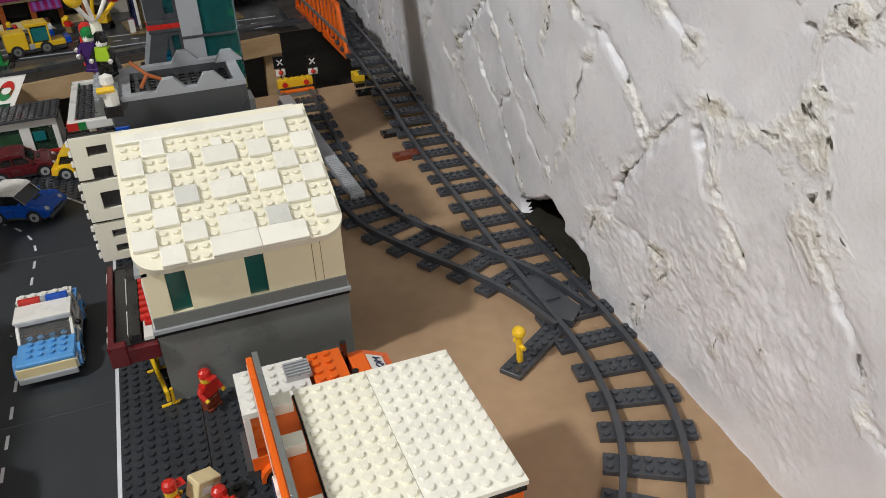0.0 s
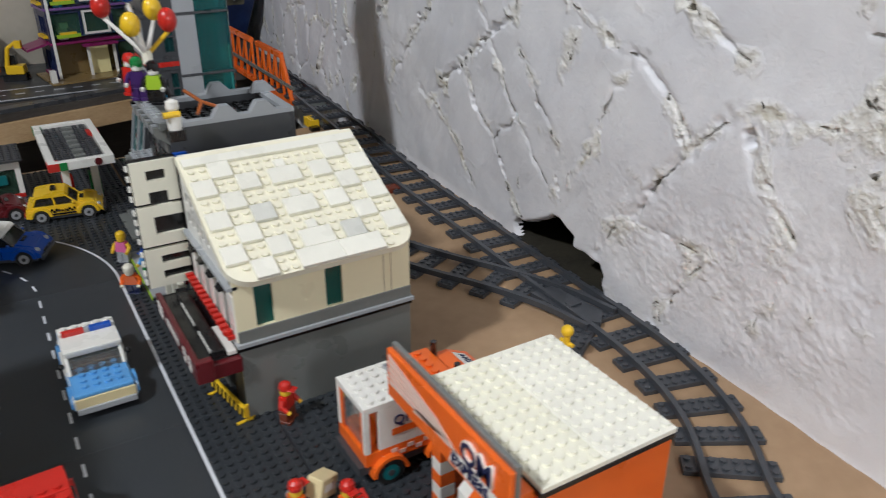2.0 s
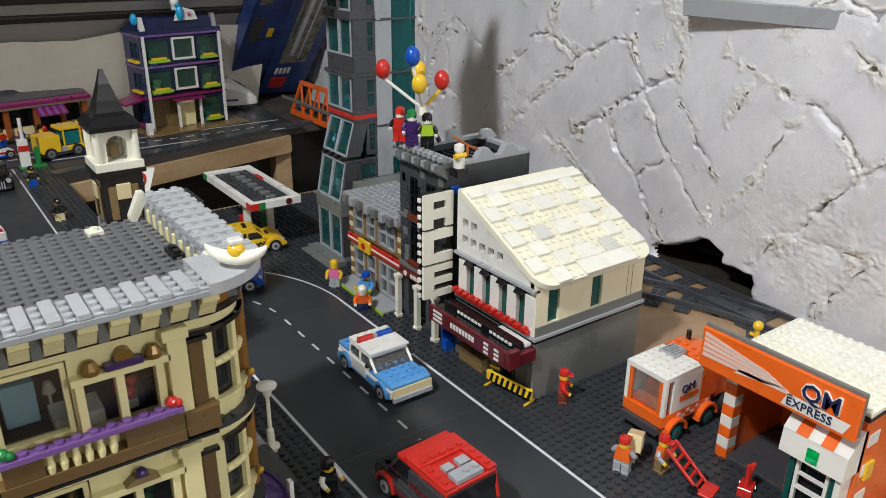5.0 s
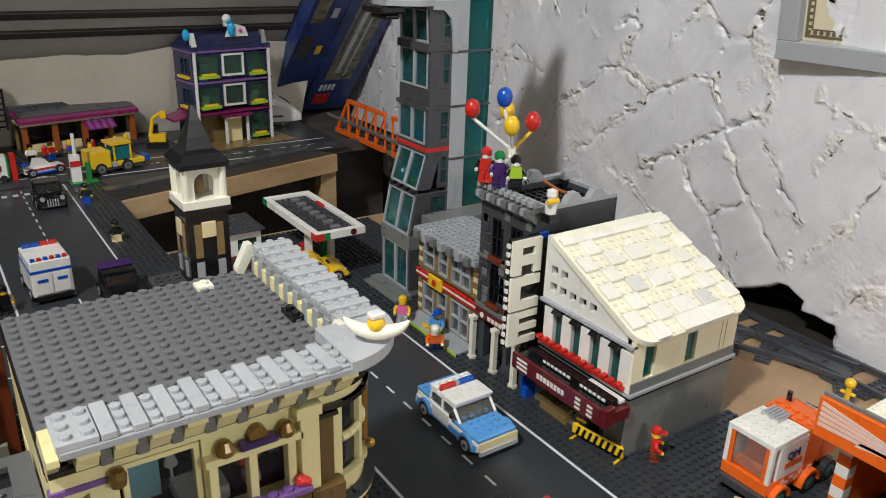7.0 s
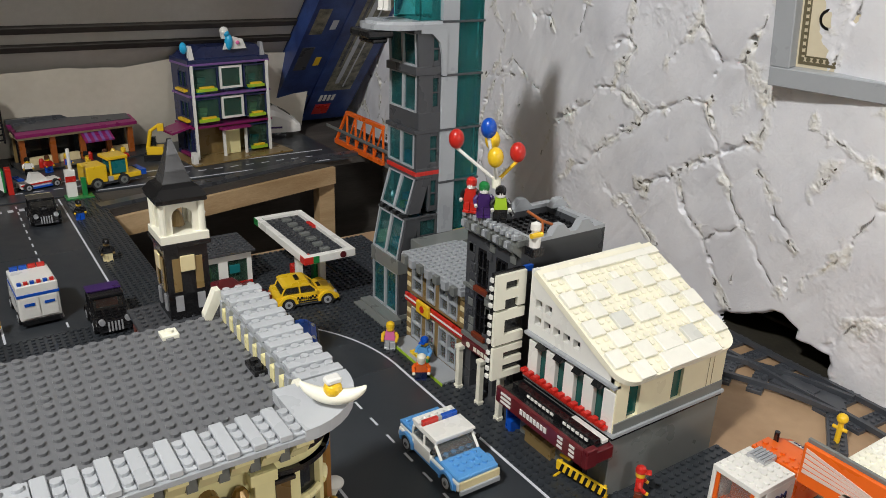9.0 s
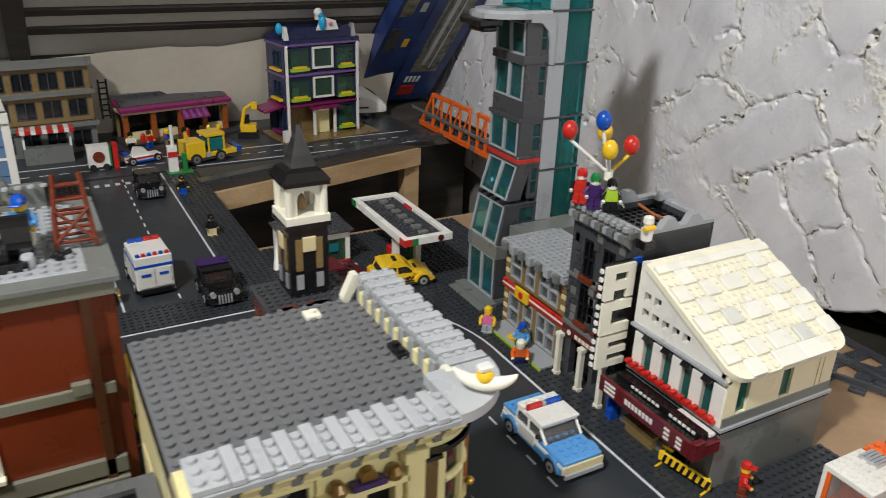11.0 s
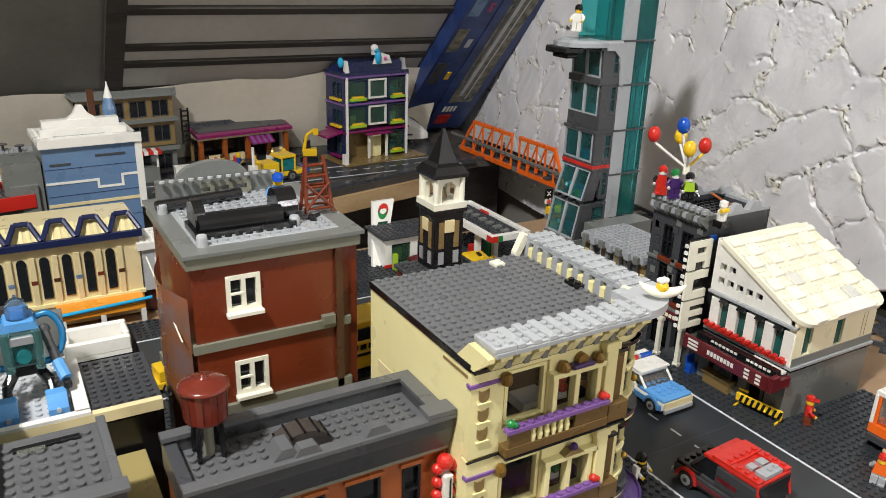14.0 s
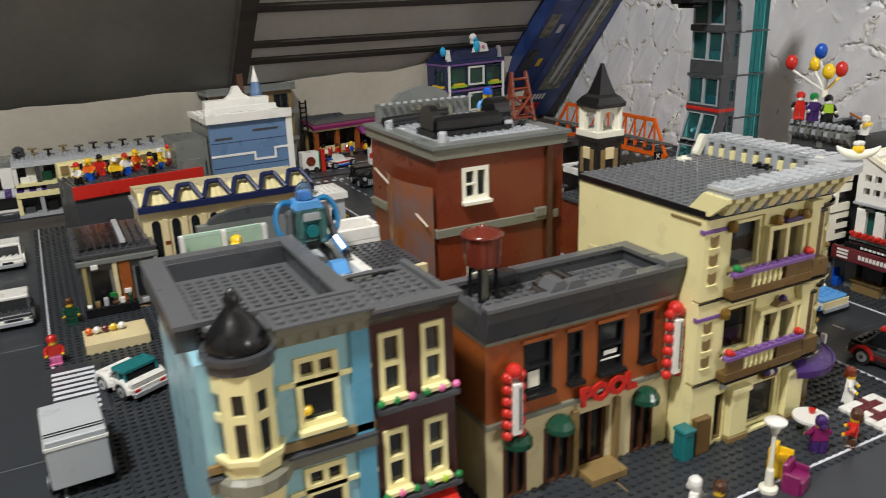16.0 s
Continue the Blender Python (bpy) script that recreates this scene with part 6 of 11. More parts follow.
    part("parapet_cap", one(-0.003, -0.010, zp + 0.024, W + 0.001, -0.001, zp + 0.0272).box(W - 0.010, -0.001, zp + 0.022, W + 0.001, D, zp + 0.0252).box(-0.003, D - 0.009, zp + 0.022, W - 0.010, D, zp + 0.0252), MROOF, th)
    r = part("roof", one(0.006, 0.0002, zp + 0.010, W - 0.008, D - 0.008, zp + 0.013), MROOF, th, "grey studded roof")
    part("roof_studs", Mb().studs(0.008, 0.001, 19, 6, zp + 0.013), MROOF, r)
    for x in (0.062, 0.108):
        part("roof_wedge", Mb().prism([(x, zp + 0.0272), (x + 0.018, zp + 0.0272), (x + 0.014, zp + 0.033), (x + 0.004, zp + 0.033)], "y", -0.008, 0.000), MROOF, th)
    part("corner_wedge", one(W - 0.020, -0.010, zp + 0.0274, W + 0.001, 0.004, zp + 0.0315), MROOF, th)
    half = [(0.078 + 0.018 * math.cos(radians(a)), zp + 0.013 + 0.0125 * math.sin(radians(a))) for a in range(0, 181, 15)]
    part("skylight", Mb().prism(half, "y", 0.018, 0.034), BROWNMESH, th, "dark brown half-round skylight")
    for k in range(5):
        a = radians(30 * k + 30)
        part("skylight_rib", Mb().tube((0.078 + 0.0182 * math.cos(a), 0.0175, zp + 0.013 + 0.0127 * math.sin(a)), (0.078 + 0.0182 * math.cos(a), 0.0345, zp + 0.013 + 0.0127 * math.sin(a)), 0.0009, n=6), BLACK, th)
    part("roof_coping", Mb().prism([(0.050, zp + 0.0275), (0.066, zp + 0.0275), (0.062, zp + 0.034), (0.055, zp + 0.034)], "y", -0.006, 0.010), MROOF, th)


MROOF = plastic("mid_grey_roof_plastic", (0.108, 0.112, 0.118))
BROWNMESH = plastic("dark_brown_ribbed_plastic", (0.05, 0.04, 0.035), 0.5)
pool_hall()


def water_tank():
    th = thing("water_tank", "reddish-brown round water tank on black legs", "water tank", (-0.576, 0.004, 0.1475))
    for a in (45, 135, 225, 315):
        x, y = 0.0095 * math.cos(radians(a)), 0.0095 * math.sin(radians(a))
        part("leg", Mb().tube((x * 1.1, y * 1.1, 0), (x, y, 0.026), 0.0017, n=8), BLACK, th)
    part("stem", Mb().tube((0, 0, 0), (0, 0, 0.026), 0.0036, n=10), SAGE, th)
    body = Mb()
    body.lathe([(0.0001, 0.026), (0.0124, 0.026), (0.0132, 0.0275), (0.0142, 0.0475)], 0, 0, 20)
    barrel = part("barrel", body, TANKRED, th)
    for k in range(10):
        t = radians(36 * k)
        part("barrel_seam", Mb().tube((0.0133 * math.cos(t), 0.0133 * math.sin(t), 0.0285), (0.0142 * math.cos(t), 0.0142 * math.sin(t), 0.0470), 0.0004, n=4), MAROON, barrel)
    lid = Mb()
    lid.smooth = True
    lid.lathe([(0.0142, 0.0475), (0.0156, 0.0479), (0.0158, 0.0493), (0.0140, 0.0507), (0.0060, 0.0537), (0.0020, 0.0543), (0.0019, 0.0560), (0.0001, 0.0563)], 0, 0, 24)
    part("lid", lid, TANKRED, th)


TANKRED = plastic("brownish_red_plastic", (0.15, 0.025, 0.014), 0.16)
water_tank()


# ---- detective office: brown half and aqua half ----
def brown_house():
    # shade of the rooms, given as a black sheet
    th = thing("brown_house", "dark maroon toy house with tall cream windows and flower boxes", "toy building", (-0.690, -0.052, 0))
    W, D, H = 0.0585, 0.068, 0.1745
    wins = [(x, x + 0.0165, z, z + 0.043) for x in (0.006, 0.0345) for z in (0.056, 0.124)]
    shell_walls(th, 0, 0, W, D, 0, H, MAROON, south=wins + [(0.008, 0.052, 0.002, 0.034)])
    part("core", one(0.004, 0.014, 0, W - 0.004, 0.016, H), BLACK, th)
    for a, b, c, d in wins:
        window(th, "y", -0.001, a, b, c, d, PALE, 0.0034, 0.005, rows=2)
    window(th, "y", 0.0, 0.008, 0.052, 0.002, 0.034, BLACK, 0.002, cross=3, sill=False)
    part("shop_awning", Mb().prism([(-0.014, 0.036), (0.0, 0.043), (0.0, 0.041), (-0.014, 0.034)], "x", 0.004, W - 0.004), RED, th, "red shop awning")
    for z in (0.1205, 0.0525):
        part("window_box", one(0.002, -0.008, z - 0.006, W, 0.0, z - 0.002), DGREY, th)
    fl = random.Random(3)
    for z in (0.1205, 0.0525):
        for k in range(6):
            x = 0.004 + k * 0.0105
            part("flower", Mb().ball((x, -0.006, z + 0.0012), 0.0027, 6), fl.choice((PINK, GREEN, PINK, LIME if k == 4 else GREEN)), th, "small plastic flower")
    part("cornice", Mb().prism([(-0.003, H), (0.004, H), (0.004, H + 0.010), (-0.009, H + 0.010), (-0.009, H + 0.006)], "x", 0.0, W), DGREY, th)
    part("cornice_cap", one(0.0, -0.011, H + 0.010, W + 0.002, 0.0, H + 0.0125), MROOF, th)
    r = part("roof", one(0.0, 0.0045, H + 0.004, W, D, H + 0.0072), MROOF, th)
    part("roof_studs", Mb().studs(0.003, 0.0055, 6, 7, H + 0.0072), MROOF, r)
    part("parapet", one(W - 0.005, 0.002, H + 0.0072, W, D, H + 0.0108), MROOF, th)
    # black bar on top of the roof gives the slot's shade
    part("roof_slot", one(0.010, 0.0535, H + 0.0073, 0.044, 0.0575, H + 0.0092), BLACK, th, "raised black bar standing in for a dark roof slot")
    part("roof_glass", one(0.012, 0.0495, H + 0.0073, 0.026, 0.0530, H + 0.0098), THINCLEAR, th, "clear roof tile")
    part("side_annex", one(W - 0.001, 0.060, 0.0, W + 0.026, 0.118, 0.122), DTAN2, th, "olive tan rear wing")


THINCLEAR = clear("clear_tile_plastic", (0.86, 0.90, 0.80))
DTAN2 = plastic("olive_tan_plastic", (0.33, 0.27, 0.11))
brown_house()


def aqua_house():
    th = thing("aqua_corner_house", "light aqua toy corner house with cream bay and black dome", "toy building", (-0.791, -0.052, 0))
    W, D, H = 0.101, 0.150, 0.1735
    wins = [(0.054, 0.081, z, z + 0.046) for z in (0.044, 0.118)]
    shell_walls(th, 0, 0, W, D, 0, H, LBLUE, south=wins)
    # black sheet standing in for the unlit rooms
    part("core", one(0.048, 0.016, 0, W - 0.006, 0.018, H), BLACK, th)
    for a, b, c, d in wins:
        w = window(th, "y", -0.001, a, b, c, d - 0.016, PALE, 0.0036, 0.005, cross=1)
        window(th, "y", -0.001, a, b, d - 0.016, d, PALE, 0.0036, 0.005, cross=2, sill=False)
        part("cream_band", one(0.044, -0.002, d - 0.018, W + 0.001, 0.0, d - 0.0145), PALE, th)
    part("pilaster", one(W - 0.012, -0.003, 0, W, 0.0, H), LB2, th, "deeper aqua corner pilaster")
    part("lamp_lady", Mb().ball((0.060, 0.0005, 0.128), 0.0034, 7), YELLOW, th, "yellow object behind the window")
    part("belt", one(-0.001, -0.004, 0.093, W + 0.001, 0.0, 0.101), SAGE, th)
    part("belt_cap", one(-0.002, -0.006, 0.101, W + 0.001, 0.0, 0.1035), DGREY, th)
    part("upper_band", one(-0.001, -0.003, 0.1050, W + 0.001, 0.0, 0.1105), DTAN, th)
    # bay turret
    cx, cy, r = 0.025, 0.004, 0.0195
    pts = [(cx + r * math.cos(radians(a)), cy + r * math.sin(radians(a))) for a in (180, 225, 270, 315, 360)]
    for z0, z1 in ((0.0, 0.091), (0.1035, 0.168)):
        for (x0, y0), (x1, y1) in zip(pts, pts[1:]):
            dx, dy = x1 - x0, y1 - y0
            ln = math.hypot(dx, dy)
            m = Matrix.Translation((x0, y0, 0)) @ pose(0, 0, 0, 0, 0, math.degrees(math.atan2(dy, dx)))
            holes = [(0.004, ln - 0.004, z1 - 0.052, z1 - 0.030), (0.004, ln - 0.004, z1 - 0.025, z1 - 0.012)]
            mb = wall_with_holes(Mb(), "y", 0.0, 0.004, 0, ln, z0, z1, holes)
            mb.v = [tuple(m @ Vector(p)) for p in mb.v]
            part("bay_wall", mb, PALE, th, "cream bay wall")
            part("bay_pane", Mb().box(0.0035, 0.0015, z1 - 0.053, ln - 0.0035, 0.0023, z1 - 0.011, 0, m), DARKGLASS, th)
            part("bay_sill", Mb().box(-0.001, -0.0025, z1 - 0.056, ln + 0.001, 0.0, z1 - 0.052, 0.0003, m), PALE, th)
    part("bay_band", Mb().lathe([(r + 0.001, 0.091), (r + 0.004, 0.093), (r + 0.004, 0.101), (r + 0.001, 0.1035)], cx, cy, 16), SAGE, th)
    part("bay_cornice", Mb().lathe([(r + 0.0005, 0.168), (r + 0.0005, 0.1735), (r + 0.0022, 0.1745), (r + 0.0022, 0.178)], cx, cy, 16), DGREY, th)
    dome = Mb()
    dome.smooth = True
    dome.lathe([(0.0175, 0.178), (0.0178, 0.181), (0.0164, 0.186), (0.0132, 0.191), (0.0090, 0.196), (0.0056, 0.200), (0.0042, 0.203), (0.0050, 0.2058), (0.0030, 0.2095), (0.0010, 0.2125), (0.0001, 0.213)], cx, cy, 22)
    part("turret_dome", dome, BLACK, th, "glossy black dome")
    part("cornice", Mb().prism([(-0.003, H), (0.004, H), (0.004, H + 0.014), (-0.009, H + 0.014), (-0.009, H + 0.010)], "x", 0.044, W), SAGE, th)
    part("cornice_side", one(-0.006, 0.020, H, 0.006, D, H + 0.014), DGREY, th)
    part("cornice_side", one(W - 0.008, 0.004, H, W, D, H + 0.014), DGREY, th)
    part("cornice_cap", hoop(Mb(), -0.006, 0.018, W + 0.002, D, (0.014, 0.004, 0.012, 0.010), H + 0.014, H + 0.017), MROOF, th)
    fc = part("front_cap", one(0.042, -0.011, H + 0.014, W + 0.002, 0.0179, H + 0.0158), MROOF, th)
    part("cap_studs", Mb().studs(0.044, -0.009, 7, 3, H + 0.0158), MROOF, fc)
    for k in range(5):
        part("corbel", one(0.048 + k * 0.0105, -0.008, H + 0.002, 0.054 + k * 0.0105, -0.003, H + 0.010), SAGE, th)
    r2 = part("roof", one(0.006, 0.008, H - 0.004, W - 0.008, D - 0.010, H + 0.0006), MROOF, th)
    part("roof_studs", Mb().studs(0.008, 0.012, 10, 15, H + 0.0006), MROOF, r2)
    part("rear_wall", one(0.006, D - 0.012, H, W - 0.008, D, H + 0.014), DGREY, th)
    part("pipe_joint", Mb().tube((0.014, 0.030, H + 0.005), (0.028, 0.034, H + 0.006), 0.004, n=10), SILVER, th)


LB2 = plastic("deeper_aqua_plastic", (0.11, 0.36, 0.52))
aqua_house()


# ---- railway ----
def smooth_path(pts, step=0.008):
    """Catmull-Rom through the points, cut into even steps."""
    p = [Vector(q) for q in pts]
    p = [2 * p[0] - p[1]] + p + [2 * p[-1] - p[-2]]
    fine = []
    for i in range(1, len(p) - 2):
        for k in range(40):
            t = k / 40
            fine.append(0.5 * ((2 * p[i]) + (p[i + 1] - p[i - 1]) * t + (2 * p[i - 1] - 5 * p[i] + 4 * p[i + 1] - p[i + 2]) * t * t + (3 * p[i] - p[i - 1] - 3 * p[i + 1] + p[i + 2]) * t ** 3))
    fine.append(p[-2])
    out, acc = [fine[0]], 0.0
    for a, b in zip(fine, fine[1:]):
        acc += (b - a).length
        if acc >= step:
            out.append(b)
            acc = 0.0
    return out


SLEEPER = None


def railway(label, pts, skip=lambda v: False):
    global SLEEPER
    th = thing("railway_track", label, "toy railway", pts[0], 0, "railway tracks")
    o = Vector(pts[0])
    path = smooth_path(pts)
    if SLEEPER is None:
        mb = Mb().box(-0.032, -0.008, 0, 0.032, 0.008, 0.0042, 0.0003)
        for x in (-0.028, -0.012, -0.004, 0.004, 0.012, 0.028):
            for y in (-0.004, 0.004):
                mb.stud(x, y, 0.0042)
        SLEEPER = mb.mesh("sleeper")
        SLEEPER.materials.append(RAILGREY)
    for i in range(2, len(path) - 1, 4):
        p, d = path[i], (path[i + 1] - path[i - 1]).normalized()
        if skip(p):
            continue
        s = part("sleeper", SLEEPER, None, th)
        s.location = p - o
        s.rotation_euler = (0, 0, math.atan2(d.y, d.x) - math.pi / 2)
    for side in (-1, 1):
        v, f = [], []
        for i, p in enumerate(path):
            d = (path[min(i + 1, len(path) - 1)] - path[max(i - 1, 0)]).normalized()
            n = Vector((-d.y, d.x, 0)).normalized()
            c = p - o + n * side * 0.0198
            for a, z in ((-0.0022, 0.0042), (-0.0022, 0.0098), (0.0022, 0.0098), (0.0022, 0.0042)):
                v.append(c + n * a + Vector((0, 0, z)))
        m = len(path)
        for i in range(m - 1):
            for k in range(4):
                f.append((4 * i + k, 4 * i + (k + 1) % 4, 4 * i + 4 + (k + 1) % 4, 4 * i + 4 + k))
        f += [(0, 1, 2, 3), (4 * m - 1, 4 * m - 2, 4 * m - 3, 4 * m - 4)]
        part("rail", Mb().add(v, f), RAILGREY, th)
    return th, path


RAILGREY = plastic("rail_dark_grey", (0.050, 0.055, 0.064), 0.3)
zt = -0.003
railway("dark grey toy railway along the stone wall", [(0.20, -0.335, zt), (0.238, -0.245, zt), (0.266, -0.203, zt), (0.282, -0.176, zt), (0.297, -0.138, zt), (0.308, -0.089, zt), (0.313, -0.03, zt), (0.316, 0.08, zt), (0.322, 0.20, zt), (0.331, 0.371, zt), (0.344, 0.552, 0.006), (0.359, 0.784, 0.010), (0.372, 1.0, 0.010), (0.385, 1.2, 0.006)])
railway("dark grey toy railway siding with a curve", [(0.308, -0.03, zt + 0.0004), (0.296, 0.025, zt + 0.0004), (0.271, 0.083, zt + 0.0004), (0.236, 0.148, zt + 0.0004), (0.210, 0.222, zt + 0.0004), (0.205, 0.357, zt + 0.0004), (0.214, 0.541, zt + 0.0004), (0.220, 0.64, zt + 0.0004)], lambda p: p.y < 0.045)


def rail_bits():
    th = thing("siding_conveyor", "light grey grooved strip between the siding rails", "conveyor", (0.208, 0.26, 0.0015), 1.5)
    part("strip", one(-0.008, 0.0, 0, 0.008, 0.36, 0.006), SILVER, th)
    for i in range(22):
        part("ridge", one(-0.0066, 0.004 + i * 0.005, 0.006, 0.0066, 0.0065 + i * 0.005, 0.0072), LGT, th)
    sw = thing("switch_plate", "dark grey plate of the railway switch", "railway switch", (0.298, 0.012, 0.0))
    part("plate", Mb().prism([(-0.014, 0.03), (0.012, 0.03), (0.022, -0.03), (0.006, -0.045), (-0.006, -0.03)], "z", -0.0028, 0.0036), RAILGREY, sw)
    part("frog", one(-0.006, -0.012, 0.0036, 0.012, 0.020, 0.0060), RAILGREY, sw)
    st = thing("switch_lever", "yellow switch lever on a dark studded plate", "railway switch", (0.262, -0.047, -0.003), 33)
    part("plate", one(-0.036, -0.010, 0, 0.040, 0.008, 0.0042).studs(-0.036, -0.009, 9, 2, 0.0042), RAILGREY, st)
    part("lever", Mb().tube((-0.020, 0, 0.0042), (-0.022, 0.0, 0.027), 0.0026, n=10).ball((-0.022, 0.0, 0.0315), 0.0052, 8).tube((-0.024, -0.006, 0.020), (-0.018, 0.006, 0.020), 0.0018), YELLOW, st, "yellow lever")
    bf = thing("buffer_stop", "yellow buffer stop with red lamps", "buffer stop", (0.222, 0.652, -0.003))
    part("beam", one(-0.026, 0, 0.010, 0.026, 0.010, 0.022).studs(-0.024, 0.001, 6, 1, 0.022), YELLOW, bf)
    part("foot", one(-0.026, -0.014, 0, 0.026, 0.012, 0.006), MGREY, bf)
    part("lamp", Mb().tube((-0.016, -0.002, 0.015), (-0.016, 0.0, 0.015), 0.004, n=12), RED, bf)
    part("lamp", Mb().tube((0.016, -0.002, 0.015), (0.016, 0.0, 0.015), 0.004, n=12), RED, bf)
    part("hazard_strip", one(-0.025, -0.0145, 0.0061, 0.025, -0.004, 0.0085), ORANGE, bf)
    for x, y in ((0.205, 0.668), (0.250, 0.652)):
        cs = thing("crossing_sign", "black level-crossing sign on a thin post", "sign", (x, y, -0.003), 0, "crossing signs")
        part("post", Mb().tube((0, 0, 0), (0, 0, 0.040), 0.0013, n=8), BLACK, cs)
        part("board", one(-0.009, -0.0015, 0.036, 0.009, 0.0, 0.054), BLACK, cs)
        cr = Mb()
        for s in (-1, 1):
            cr.box(-0.0055, -0.0022, -0.0008, 0.0055, -0.0016, 0.0008, 0, Matrix.Translation((0, 0, 0.045)) @ pose(0, 0, 0, 0, 45 * s, 0))
        part("cross_mark", cr, WHITE, cs)
        part("lamp", Mb().ball((0, -0.003, 0.030), 0.0036, 7), RED, cs)
        part("lamp_plate", one(-0.007, -0.001, 0.025, 0.007, 0.001, 0.034), WHITE, cs)
    for x, y, mat, lab in ((0.296, 0.428, BLACK, "black"), (0.288, 0.352, BRICKRED, "brown"), (0.310, 0.60, BLACK, "black")):
        sp = thing("track_support", lab + " brick propping up the railway", "brick", (x, y, -0.003))
        part("block", one(-0.010, -0.008, 0, 0.024, 0.008, 0.006).studs(-0.010, -0.004, 1, 1, 0.006), mat, sp)
    yb = thing("yellow_block", "yellow and black brick beside the bridge foot", "brick", (0.318, 0.655, -0.003))
    part("block", one(-0.006, -0.010, 0, 0.008, 0.020, 0.014).studs(-0.005, -0.008, 1, 3, 0.014), YELLOW, yb)
    part("foot", one(-0.010, -0.022, 0, 0.004, -0.010, 0.006), BLACK, yb)


rail_bits()


def bridge():
    th = thing("truss_bridge", "orange lattice truss railway bridge over the gap", "toy bridge", (0.335, 0.78, 0.0))
    dx = 0.0
    for ya, yb, first in ((0.0, 0.165, 1), (0.195, 0.41, 0)):
        mb, h, r = Mb(), 0.082, 0.0042
        n = 4
        L = yb - ya
        c0, c1 = (ya + L * 0.24, yb) if first else (ya, yb - L * 0.26)
        mb.box(dx - r, ya, 0.0, dx + r, yb, 0.009)
        gd = part("girder", mb, ORANGE, th, "orange lattice girder")
        part("top_chord", one(dx - r, c0, h - 0.008, dx + r, c1, h), ORANGE, gd)
        if first:
            part("end_brace", Mb().tube((dx, ya, 0.004), (dx, c0, h - 0.004), r, n=6), ORANGE, gd)
        else:
            part("end_brace", Mb().tube((dx, yb, 0.004), (dx, c1, h - 0.004), r, n=6), ORANGE, gd)
        for i in range(n + 1):
            y = c0 + (c1 - c0) * i / n
            part("upright", Mb().tube((dx, y, 0.006), (dx, y, h - 0.006), 0.0026, n=6), ORANGE, gd)
            if i < n:
                y2 = c0 + (c1 - c0) * (i + 1) / n
                part("diagonal", Mb().tube((dx, y, h - 0.006), (dx, y2, 0.006), 0.0022, n=6), ORANGE, gd)
    part("deck", one(0.004, -0.01, -0.004, 0.054, 0.43, 0.006), MGREY, th)
    part("rail_brace", one(-0.005, -0.02, 0.030, -0.002, 0.45, 0.036), MGREY, th)


bridge()


